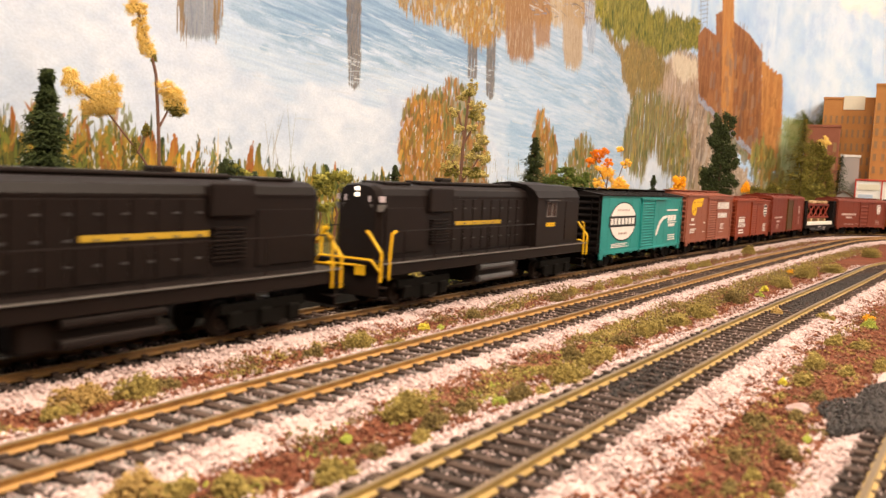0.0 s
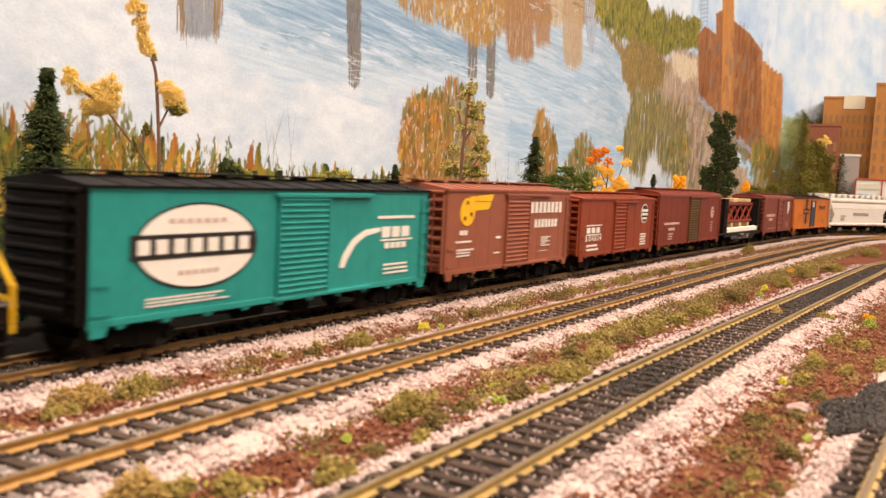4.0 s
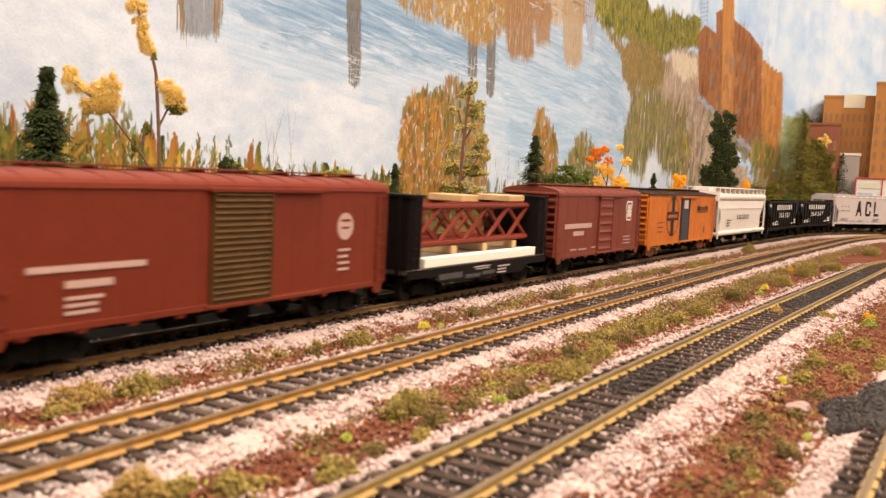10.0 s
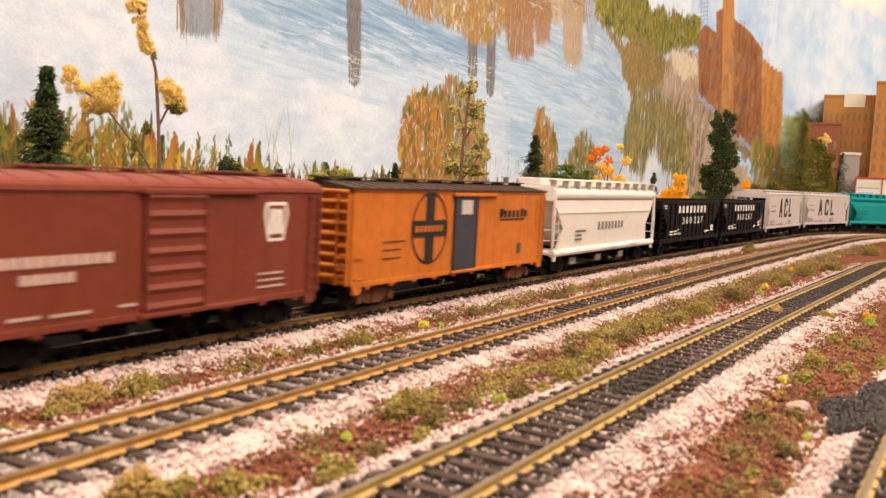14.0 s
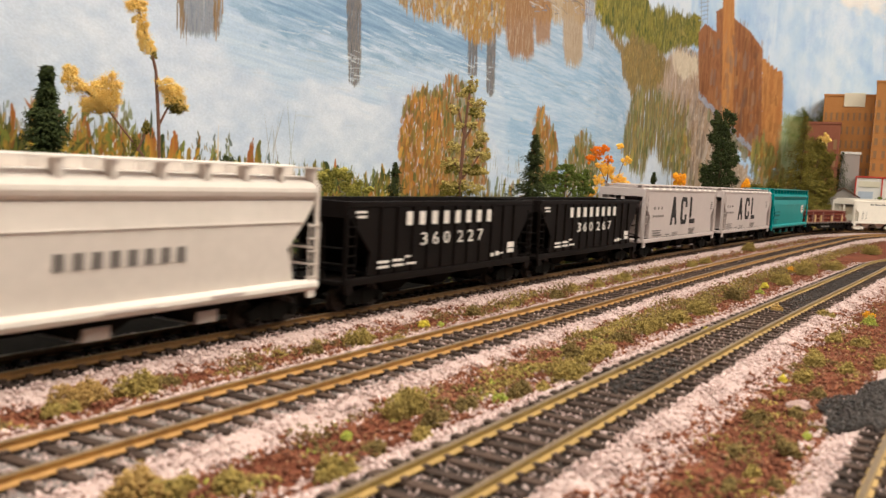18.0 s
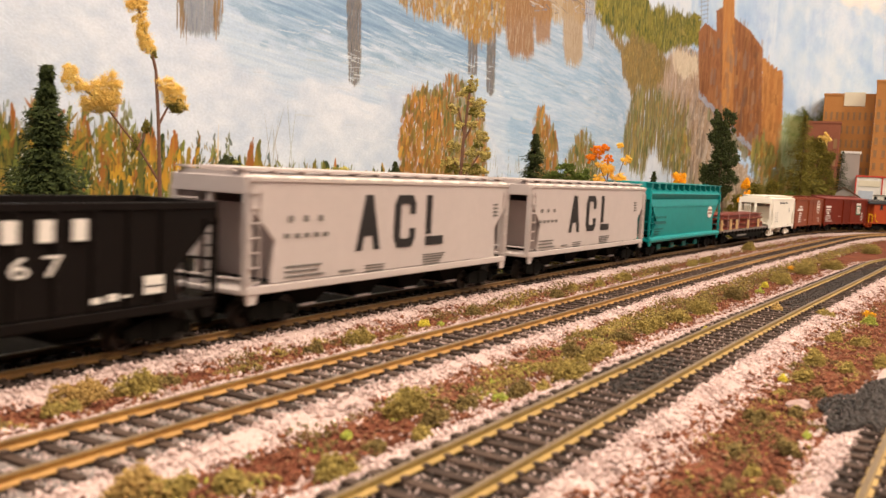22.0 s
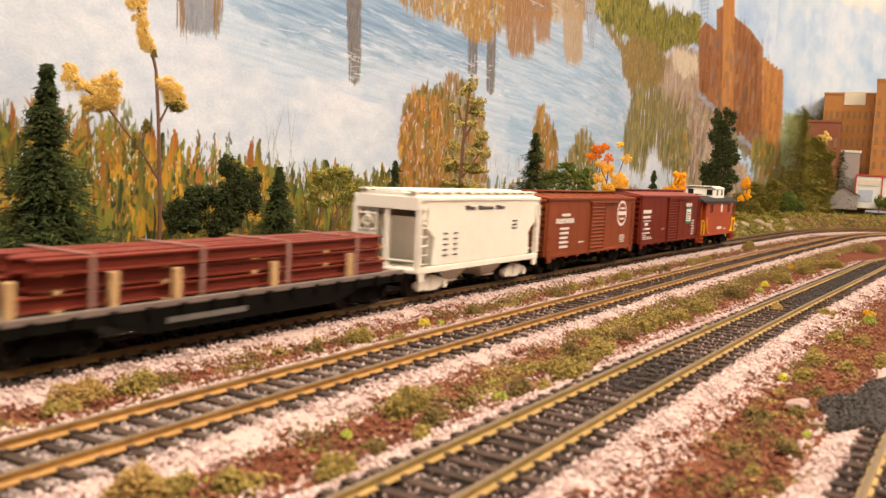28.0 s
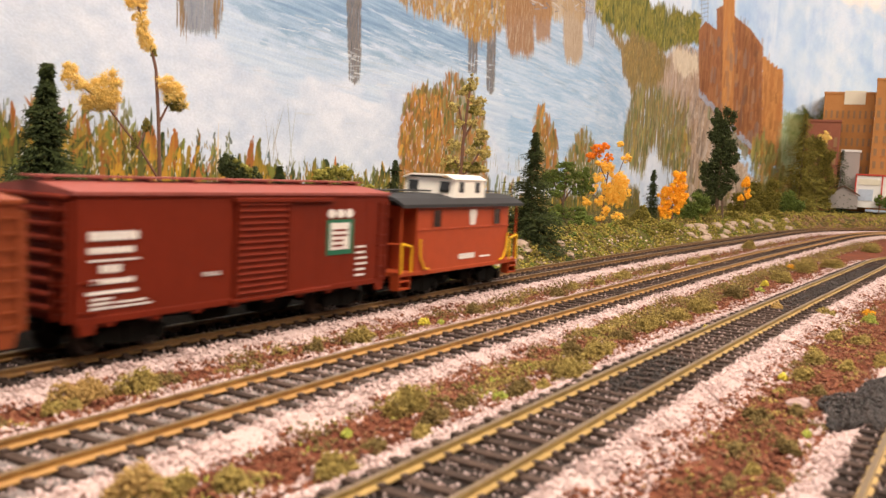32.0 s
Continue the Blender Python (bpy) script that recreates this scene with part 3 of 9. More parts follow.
for k, (po, n_) in enumerate((([(641.7, 129.5), (707.7, 138.5), (710, 109.8), (643.4, 103.2)], 22), ([(795.4, 148.3), (892.5, 161.4), (897.8, 118.3), (799.3, 109.4)], 26), ([(892.8, 158.9), (1202.6, 206.6), (1232.6, 109.1), (901.3, 89.9)], 60), ([(589.8, 145), (869.1, 178.1), (874.4, 133.8), (591.5, 113.9)], 60), ([(520.8, 111.4), (797.2, 130.1), (850.3, 76.9), (522.3, 67.4)], 30))):
    dabs(po, n_, (8, 30), (0.5, 1.6), WHITE_C, 70 + k, 0.05, 2, 0.55, True)
dabs([(549.9, 154.4), (846.4, 198.7), (1146.9, 202.1), (1166.9, 132.1), (895.6, 136.1), (590.3, 134.7)], 130, (10, 40), (0.5, 1.6), BLUE_C[:3], 80, 0.05, 2, 0.35, True)

# bridge piers mirrored in the river
fill([(505.3, 157.6), (536.8, 164.5), (537.7, 131.6), (529.6, 125.9), (518.2, 123.5), (507.6, 124.9)], [(0.17, 0.19, 0.24), (0.26, 0.26, 0.28), (0.21, 0.23, 0.28), (0.34, 0.34, 0.36)], 1.2, 0.8, (1.2, 24), 0.95, 11)
dabs([(504.8, 148.5), (510.4, 149.6), (511.2, 124.9), (506.4, 124.7)], 22, (7, 20), (0.7, 1.6), [(0.34, 0.2, 0.08), (0.28, 0.17, 0.08), (0.2, 0.14, 0.08)], 12, 0.03, 0.6)
dabs([(530.3, 153.7), (538.1, 155.3), (538.3, 129.2), (531.3, 127.4)], 24, (7, 20), (0.7, 1.6), [(0.36, 0.2, 0.07), (0.3, 0.18, 0.08), (0.2, 0.15, 0.1)], 13, 0.03, 0.6)
for po, sd in (([(651.3, 189.5), (668.3, 193.2), (672, 123.8), (671.3, 115.1), (664.4, 111.2), (659, 114.5), (655, 144.7)], 14), ([(813.7, 225.1), (830.3, 228.7), (835.8, 153.7), (836.5, 138.4), (821.2, 138.5)], 15), ([(844.6, 231.9), (862.3, 235.8), (867.4, 158), (868.8, 128.2), (863.1, 123.6), (854.6, 126.8), (852.4, 146.2)], 16)):
    fill(po, PIER_C, 0.8, 0.7, (1.0, 20), 0.92, sd, 0, 0.12)
dabs([(653.9, 133.1), (673.1, 135.8), (669.6, 111.7), (659.2, 110.6)], 22, (4, 14), (0.5, 1.4), WHITE_C, 17, 0.1, 1, 0.7, True)
dabs([(815.1, 151), (875.9, 156.7), (875.6, 123.9), (817.1, 132.4)], 26, (4, 14), (0.5, 1.4), WHITE_C, 18, 0.1, 1, 0.7, True)

# autumn shore and houses mirrored along the top
fill([(695, 207), (1096, 298.8), (1097.6, 235.7), (1048, 221.2), (993.3, 215.4), (956.7, 202.6), (926.6, 202.9), (883.5, 190.4), (861.1, 175.9), (840.2, 166.9), (826.4, 168.6), (803.8, 171.6), (778.7, 174.7), (750.4, 175.1), (723.8, 175.5)], GOLD_C, 3, 3, (6, 12), 0.95, 21, 0, 0.1)
dabs([(704.2, 180.9), (885.7, 215.9), (878.3, 189.6), (839.9, 168.8), (792.8, 173.5), (742.4, 175.4)], 170, (3, 10), (1.5, 5), [(0.5, 0.3, 0.07), (0.4, 0.2, 0.05), (0.34, 0.24, 0.12), (0.55, 0.4, 0.16), (0.6, 0.62, 0.64)], 22, 0.3, 2, 0.7)
fill([(877.8, 219.4), (935.8, 230.8), (941.4, 172.3), (928.3, 164.1), (914.1, 166.4), (901.1, 162.6), (887.1, 169.8)], [(0.22, 0.1, 0.045), (0.34, 0.19, 0.1), (0.27, 0.14, 0.06), (0.42, 0.3, 0.2)], 3, 1.0, (1.6, 26), 0.95, 23)
fill([(933.5, 230.4), (970.5, 237.7), (975, 189.1), (959.6, 182.4), (943.5, 183.3)], [(0.26, 0.13, 0.06), (0.36, 0.21, 0.11), (0.3, 0.16, 0.08)], 3, 1.0, (1.6, 20), 0.9, 24)
fill([(992, 241.9), (1045.9, 252.5), (1054.2, 183.1), (1044.2, 172.3), (1027.1, 172.5), (1010.1, 174.9)], [(0.3, 0.19, 0.1), (0.44, 0.33, 0.22), (0.36, 0.25, 0.14)], 3.2, 1.2, (1.6, 26), 0.9, 25)
fill([(966.8, 237), (999.7, 243.4), (999.1, 211.9), (981.5, 206.7)], [(0.42, 0.3, 0.16), (0.5, 0.45, 0.4)], 2, 1.5, (2, 18), 0.8, 26)
fill([(1049.6, 247.4), (1084.8, 254.1), (1086.9, 224.1), (1082.2, 196.6), (1070, 196.1), (1057.2, 219.2)], [(0.2, 0.25, 0.38), (0.34, 0.4, 0.5), (0.48, 0.53, 0.6)], 1.4, 1.2, (1.4, 22), 0.85, 27)
dabs([(918.2, 223.2), (1072.7, 253), (1076.2, 232), (931.4, 211.1)], 60, (6, 22), (0.8, 2.0), [(0.2, 0.24, 0.34), (0.12, 0.12, 0.15), (0.6, 0.62, 0.66), (0.36, 0.22, 0.1)], 28, 0.2, 1, 0.8, True)

# sky at the far end, with upright wisps and clouds
fill([(1079.8, 301.1), (1543.8, 427.7), (1565.3, 280.5), (1091.9, 231.1)], [(0.58, 0.69, 0.86), (0.72, 0.79, 0.89)], 2, 2, (30, 30), 1, 30)
fill([(1516, 418.5), (1856.1, 516.6), (1887, 22.4), (1576.8, 10)], [(0.37, 0.53, 0.78), (0.49, 0.64, 0.83), (0.63, 0.73, 0.85)], 2, 2, (60, 90), 1, 31)
for k, po in enumerate(([(1674, 442), (1727.8, 458), (1735.7, 286), (1717.3, 272.2), (1693.9, 318.3)], [(1741.3, 441.4), (1769.7, 448.4), (1776.1, 314.1), (1757.9, 300.6)], [(1782.7, 388.8), (1821.1, 405.9), (1835.2, 301.4), (1802.5, 286.5)], [(1739.7, 286.8), (1797.9, 296.5), (1795.6, 210.8), (1752.2, 215.8)], [(1817.1, 352.3), (1865.4, 369.4), (1870.8, 284), (1829.3, 279.2)])):
    fill(po, [(0.64, 0.74, 0.89), (0.78, 0.83, 0.92)], 22, 22, (24, 90), 0.6, 32 + k, 0, 0.35)
fill([(1783.6, 493), (1856.7, 506.2), (1863.5, 399), (1832.5, 401.2), (1804.2, 411.7)], [(0.82, 0.76, 0.72), (0.9, 0.87, 0.84)], 10, 12, (50, 30), 0.9, 38)

# wooded hill, cliff and hanging foliage
fill([(1076.2, 232), (1094.4, 235.2), (1178.9, 226.5), (1250.8, 212.6), (1287.6, 178.4), (1315.3, 168), (1265.9, 165.9), (1215.5, 184.3), (1197, 205.1), (1142, 219.4)], OCHRE_C, 3, 3, (5, 14), 0.95, 41)
fill([(1082.2, 233), (1077.9, 294.7), (1268.3, 339.7), (1335, 286.5), (1375.4, 301), (1427.1, 298.3), (1472.3, 318.9), (1511.5, 316.5), (1533.9, 327.4), (1559.7, 321.2), (1568.2, 282.9), (1491.5, 256.6), (1390.6, 236.7), (1226, 229.9), (1156.6, 225.6)], HILL_C, 3, 5, (22, 26), 1, 42)
dabs([(1086.9, 260.5), (1301.5, 297.2), (1350.9, 291.2), (1472.7, 317.3), (1555.9, 323.9), (1565.3, 280.5), (1390.2, 238.2), (1196, 227.9)], 420, (7, 17), (4, 9), HILL_C + [(0.05, 0.07, 0.015), (0.45, 0.4, 0.1)], 43, 0.25, 4, 0.5)
fill([(1480.1, 263), (1566.3, 273.4), (1609, 182.9), (1651.7, 128.1), (1701, 65.8), (1700.3, -11.4), (1548.9, -10.4), (1536.4, 74.9), (1514, 186.7), (1427.2, 187.3), (1334.8, 182.3), (1415.8, 220)], CLIFF_C, 4, 4, (7, 40), 1, 44, 0.4)
dabs([(1467.8, 247), (1560.4, 268.5), (1571.3, 235.6), (1501.7, 206.2), (1438.3, 197.1)], 40, (10, 34), (2, 5), [(0.66, 0.6, 0.54), (0.55, 0.48, 0.43), (0.4, 0.33, 0.29)], 45, 0.5, 3, 0.7)
dabs([(1501.7, 206.2), (1589.4, 210.5), (1661.6, 101.8), (1695.5, 53), (1690.8, -9.5), (1563.6, -8.9), (1533.4, 165.8)], 160, (18, 60), (2.5, 7), CLIFF_C, 46, 0.3, 4, 0.5)
fill([(1203.6, 212.8), (1248.3, 240.3), (1389.2, 242.8), (1460.1, 232.2), (1435.9, 205), (1363.2, 179.5), (1256.5, 174.9)], OCHRE_C, 4, 5, (10, 16), 1, 47)
dabs([(1207.3, 210.6), (1255.4, 238.7), (1384.4, 242), (1448.4, 230.2), (1387.4, 185.5), (1256.5, 174.9)], 300, (5, 12), (3, 7), OCHRE_C + OLIVE_C[:2] + [(0.09, 0.08, 0.03), (0.46, 0.33, 0.12), (0.5, 0.36, 0.14)], 48, 0.6, 3, 0.5)
fill([(1281.9, 176.3), (1426.2, 190.5), (1536.5, 193.4), (1564.5, 70.5), (1526.8, 63.5), (1459.2, 75.6), (1410.3, 102), (1377.3, 98.7), (1365.1, 63.2), (1303.9, 71.1), (1237.7, 92.3), (1246.8, 124.2)], [(0.22, 0.18, 0.06), (0.13, 0.12, 0.035), (0.3, 0.19, 0.06), (0.18, 0.17, 0.06), (0.28, 0.24, 0.12)], 5, 4, (7, 30), 0.95, 49, 0, 0.12)
dabs([(1277.5, 170), (1427.2, 187.3), (1547.9, 189.5), (1560.5, 75.9), (1469.4, 79.4), (1408.1, 107.6), (1371.9, 100), (1360.7, 60), (1304.8, 68.1), (1231.1, 93.5)], 460, (10, 26), (2.4, 5.5), OLIVE_C + OCHRE_C + [(0.06, 0.08, 0.02), (0.42, 0.36, 0.15), (0.08, 0.09, 0.025), (0.44, 0.2, 0.05)], 50, 0.16, 3, 0.7)
dabs([(1479.4, 81.5), (1618.9, 88.8), (1695.5, 53), (1700.5, -14.6), (1498.2, -11.6)], 170, (12, 30), (3, 6), OLIVE_C + OCHRE_C + [(0.07, 0.08, 0.02), (0.44, 0.34, 0.08)], 51, 0.1, 3, 0.7)
dabs([(1277.5, 170), (1427.2, 187.3), (1547.9, 189.5), (1560.5, 75.9), (1469.4, 79.4), (1408.1, 107.6), (1371.9, 100), (1360.7, 60), (1304.8, 68.1), (1231.1, 93.5)], 190, (12, 30), (4, 9), [(0.12, 0.16, 0.04), (0.2, 0.24, 0.06), (0.46, 0.36, 0.09), (0.42, 0.24, 0.06), (0.08, 0.1, 0.03), (0.3, 0.26, 0.14)], 56, 0.14, 3, 0.75)
dabs([(1501.7, 206.2), (1589.4, 210.5), (1661.6, 101.8), (1690.8, -9.5), (1563.6, -8.9), (1533.4, 165.8)], 70, (20, 54), (4, 10), [(0.13, 0.09, 0.07), (0.6, 0.52, 0.46), (0.2, 0.15, 0.12), (0.5, 0.4, 0.33)], 57, 0.22, 4, 0.6)
dabs([(1410.6, 233.7), (1567.7, 262.6), (1585.1, 124.8), (1457.4, 174.4)], 60, (14, 40), (1.2, 3), OLIVE_C + CLIFF_C, 52, 0.15, 4, 0.6)

# the pale sunlit face of the cliff, its dark foot and the fence on its top
fill([(1463, 255), (1500, 262), (1557, 262), (1562, 237), (1530, 222), (1478, 226)], [(0.6, 0.5, 0.36), (0.74, 0.64, 0.5), (0.68, 0.58, 0.42)], 3, 3, (9, 16), 0.7, 53)
dabs([(1440, 232), (1478, 226), (1530, 222), (1560, 232), (1566, 176), (1420, 180)], 60, (16, 46), (3, 8), [(0.5, 0.36, 0.27), (0.6, 0.47, 0.38), (0.36, 0.24, 0.17), (0.42, 0.33, 0.3)], 54, 0.25, 3, 0.65)
dabs([(1485, 272), (1560, 274), (1562, 264), (1487, 260)], 26, (5, 14), (1.5, 3.5), [(0.2, 0.2, 0.22), (0.42, 0.42, 0.46), (0.1, 0.11, 0.06)], 55, 0.4, 2, 0.8)
# brick works with a chimney
fill([(1555.7, 302.1), (1572.5, 321.6), (1602.4, 314.8), (1598.6, 347.7), (1615.9, 359.8), (1636.9, 346.2), (1669, 332.5), (1694.8, 306.4), (1710.8, 93.6), (1657.4, 125.6), (1606.8, 178.7), (1570.7, 203.9)], BRICK_C, 1.0, 0.8, (14, 80), 1, 61)
fill([(1695.3, 288.3), (1701.7, 289.6), (1703.2, 281.8), (1707.5, 284.7), (1709, 276.8), (1713.1, 280.7), (1714.6, 272.8), (1719.5, 276.8), (1720.9, 269.8), (1725.8, 272.8), (1729.5, 268.3), (1738.9, 91.8), (1708, 95.4)], LIT_C, 0.8, 0.5, (8, 60), 1, 62)
fill([(1603.5, 447.8), (1629.4, 456.6), (1646.4, 258.9), (1651.6, 141), (1629.8, 152.5), (1617.3, 310.8)], LIT_C, 0.8, 0.5, (6, 90), 1, 63)
for k, po in enumerate(([(1572.1, 241.3), (1588.5, 242.4), (1592.8, 205.4), (1576.3, 208.5)], [(1661, 182.1), (1665.9, 186.8), (1668.9, 151), (1663.6, 152.4)], [(1668.3, 195.1), (1672.9, 201.8), (1677.3, 147.9), (1672.2, 149.3)], [(1677.4, 184.3), (1683.1, 187.1), (1686.6, 142.8), (1680.6, 144.2)], [(1656, 323.6), (1666.3, 316.1), (1675.7, 204.2), (1666.4, 204.8)], [(1711.5, 230.2), (1714.2, 229.6), (1715.6, 210.3), (1712.9, 210.9)], [(1719.6, 227.4), (1722.2, 226.8), (1723.6, 207.3), (1721, 208)], [(1714.3, 179.1), (1717, 178.4), (1718.4, 158.9), (1715.7, 159.6)], [(1722.4, 176), (1725, 175.3), (1726.3, 155.7), (1723.7, 156.4)], [(1702.6, 154.9), (1709.1, 153.6), (1712.7, 104.2), (1706.3, 105.7)], [(1681.2, 295.5), (1686.5, 290.6), (1694.7, 186.7), (1689.8, 188.1)])):
    fill(po, DARK_C, 1.2, 0.8, (3, 20), 0.65, 64 + k)
for a, b in ([(1547.7, 402.4), (1564.3, 311.4)], [(1568.6, 409), (1578.8, 320.4)]):
    fill([(a[0] - 1, a[1]), (a[0] + 1, a[1]), (b[0] + 1, b[1]), (b[0] - 1, b[1])], SLATE_C, 0.5, 0.4, (3, 20), 0.9, 76)
dabs([(1560, 300), (1600, 306), (1612, 180), (1572, 206)], 40, (20, 60), (2, 5), BRICK_C + DARK_C, 83, 0.04, 2, 0.5)
dabs([(1650, 330), (1694, 300), (1706, 100), (1655, 140)], 90, (24, 80), (2, 6), BRICK_C + DARK_C + LIT_C[:1], 84, 0.04, 2, 0.5)
dabs([(1698, 284), (1727, 268), (1736, 95), (1710, 100)], 40, (20, 60), (2, 5), LIT_C + BRICK_C[1:2], 85, 0.04, 1, 0.5)
dabs([(1572, 300), (1640, 330), (1694, 290), (1706, 110), (1610, 185)], 60, (14, 40), (3, 8), [(0.2, 0.15, 0.13), (0.3, 0.22, 0.18), (0.2, 0.08, 0.04), (0.5, 0.26, 0.11)], 86, 0.04, 2, 0.55)
dabs([(1598, 180), (1652, 146), (1695, 116), (1710, 93), (1657, 118), (1600, 168)], 70, (10, 26), (3, 7), [(0.3, 0.28, 0.22), (0.2, 0.2, 0.1), (0.36, 0.32, 0.27), (0.14, 0.15, 0.06), (0.26, 0.24, 0.14)], 87, 0.1, 3, 0.85)
m0, m1 = [(1554.5, 368.6), (1578.8, 320.4)]
for i in range(7):
    z = m1[1] + (m0[1] - m1[1]) * i / 7
    fill([(m0[0], z), (m0[0], z + 1.8), (m1[0], z + 11), (m1[0], z + 9.2)], SLATE_C, 0.4, 0.3, (3, 3), 0.9, 77)
for po in ([(1568.5, 209.1), (1590.7, 199.4), (1627.3, 177.6), (1628.1, 169.9), (1589.2, 187.8), (1569.9, 198.2)], [(1627.7, 173.7), (1652.2, 159), (1695.6, 125.3), (1694.4, 117), (1651.1, 146.9), (1628.6, 164.1)]):
    fill(po, SLATE_C, 1.6, 1.2, (10, 5), 0.8, 78, 0, 0.2)
fill([(1732.5, 127), (1734.4, 196.4), (1755.7, 188.8), (1764.6, -9.5), (1700.3, -11.4), (1704.7, 53.5), (1733.5, 87.1)], [(0.2, 0.26, 0.1), (0.34, 0.37, 0.2), (0.26, 0.3, 0.14)], 4, 3, (6, 60), 0.95, 79)
dabs([(1688.4, 145), (1709, 142.2), (1739.3, 98.2), (1758, 57), (1759.3, -9.7), (1690.9, -11.6), (1694.7, 63.3)], 300, (16, 44), (3, 7), OLIVE_C + [(0.45, 0.22, 0.05), (0.4, 0.36, 0.1)], 80, 0.06, 3, 0.75)
fill([(1743.8, 176.7), (1754.7, 203.5), (1759.9, 212.6), (1771.2, 191.8), (1783.4, 202.9), (1791.9, 214.6), (1804.7, 194.7), (1809.1, 125.9), (1747.5, 120.1)], [(0.08, 0.1, 0.03), (0.16, 0.18, 0.06), (0.22, 0.22, 0.09)], 5, 8, (14, 20), 1, 81)

# reeds along the foot of the board: broad flame-shaped strokes, speckled stalks, bare specks between
def flame(s, z0, h, w, low, high, r):
    """One loaded upright stroke, broad below and pointed above, its colour running from low to high."""
    lean, phase, tip = r.gauss(0, 0.05) * h, r.uniform(0, 6), r.uniform(0.22, 0.55)
    i0, i1 = np.searchsorted(CS, s - w - abs(lean)), np.searchsorted(CS, s + w + abs(lean))
    if i1 - i0 < 1:
        return
    top = CTOP[(i0 + i1) // 2] - CB
    j0, j1 = max(0, int((z0 - CB) / top * (NZ - 1))), min(NZ, int((z0 + h - CB) / top * (NZ - 1)) + 2)
    gz = CZ[j0:j1, i0:i1]
    gs = np.broadcast_to(CS[None, i0:i1], gz.shape)
    u = np.clip((gz - z0) / h, 0, 1)
    x = (gs - s - lean * u - 0.12 * w * np.sin(u * 5 + phase)) / (w / 2)
    wide = (1 - u) ** tip * (0.78 + 0.22 * np.sin(u * 4 + phase)) * np.clip(u * 10, 0, 1) + 0.25 * (lattice(gs, gz, 1.5, 4, int(s * 7) % 997) - 0.5)
    al = np.clip((wide - np.abs(x)) * (0.8 + w * 0.7), 0, 1) * (u < 1) * (u > 0)
    t = np.clip(u * 1.3 - 0.15 + 0.5 * (lattice(gs, gz, 1.2, 12, int(z0 * 13 + s) % 991) - 0.5) + 0.25 * x, 0, 1)[..., None]
    col = (np.array(low) * (1 - t) + np.array(high) * t) * r.uniform(0.8, 1.1)
    v = CC[j0:j1, i0:i1]
    CC[j0:j1, i0:i1] = v + (col - v) * al[..., None]


def stalk(s, z0, h, colours, r, k=1.0):
    """A thin stem beaded with small leaf dabs."""
    dabs([(s - 0.2, z0 + h * 0.5), (s + 0.2, z0 + h * 0.5), (s + 0.2, z0 + h * 0.5 + 0.3), (s - 0.2, z0 + h * 0.5 + 0.3)], 1, (h, h), (0.5 * k, 0.7 * k), colours[:1], int(s * 10), 0.03, 0, 0.8)
    for i in range(int(h / (2.4 * k))):
        f = i / (h / (2.4 * k))
        e = 1 if i % 2 else -1
        c = [r.choice(colours)]
        x, z = s + e * r.uniform(0.3, 1.2) * k * (1.1 - f), z0 + h * (0.15 + 0.85 * f)
        dabs([(x, z), (x + 0.1, z), (x + 0.1, z + 0.1), (x, z + 0.1)], 1, (1.8 * k, 4.2 * k), (0.8 * k, 1.7 * k), c, int(x * 31 + z * 17), 0.35, 0, 0.95)


OCHRE, RUST, OLV, DEEP, LIME, GOLDEN, PALE = (0.38, 0.22, 0.035), (0.36, 0.125, 0.028), (0.14, 0.125, 0.025), (0.032, 0.05, 0.015), (0.19, 0.2, 0.035), (0.52, 0.28, 0.03), (0.62, 0.46, 0.28)
rr = random.Random(17)
fill([(404, 62), (420, 56), (436, 66), (466, 62), (490, 64), (506, 58), (520, 47), (545, 42), (585, 33), (700, 33), (943, 33), (1342, 45), (1396, -77), (404, -1)], [DEEP, OLV, (0.34, 0.2, 0.03), LIME, DEEP], 4, 5, (2.4, 14), 1, 90, 0, 0.36)
fill([(404, 50), (440, 52), (500, 48), (545, 42), (600, 40), (730, 41), (943, 33), (1342, 45), (1396, -77), (404, -1)], [DEEP, OLV, DEEP, (0.2, 0.11, 0.02), DEEP, OLV, (0.3, 0.17, 0.03)], 3, 4, (2.2, 9), 1, 91, 0, 0.12)
for n_, sa, sb, za, zb, ha, hb, wa, wb in ((44, 404, 560, 8, 26, 26, 44, 8, 17), (60, 404, 525, 24, 42, 18, 34, 6, 13), (16, 520, 560, 22, 34, 14, 26, 6, 12), (44, 560, 735, 16, 33, 16, 28, 7, 14), (26, 404, 500, 38, 54, 14, 30, 3, 8)):
    for _ in range(n_):
        lo_, hi_ = rr.choice(((GOLDEN, RUST), (OCHRE, OLV), (LIME, DEEP), (OLV, DEEP), (OCHRE, RUST), (GOLDEN, OCHRE), (DEEP, OLV), (LIME, OCHRE), (DEEP, DEEP), (GOLDEN, OLV), (OLV, LIME)))
        flame(rr.uniform(sa, sb), rr.uniform(za, zb), rr.uniform(ha, hb), rr.uniform(wa, wb), lo_, hi_, rr)
for _ in range(64):
    stalk(rr.uniform(404, 548), rr.uniform(28, 44), rr.uniform(16, 36), rr.choice(((DEEP, OLV, OLV), (DEEP, OLV, DEEP), (OLV, LIME, DEEP), (LIME, GOLDEN, OLV), (DEEP, LIME, RUST))), rr, 1.7)
for _ in range(30):
    stalk(rr.uniform(548, 735), rr.uniform(34, 40), rr.uniform(10, 24), rr.choice(((OLV, LIME, OLV), (DEEP, OLV, LIME), (LIME, OCHRE, OLV))), rr, 1.9)
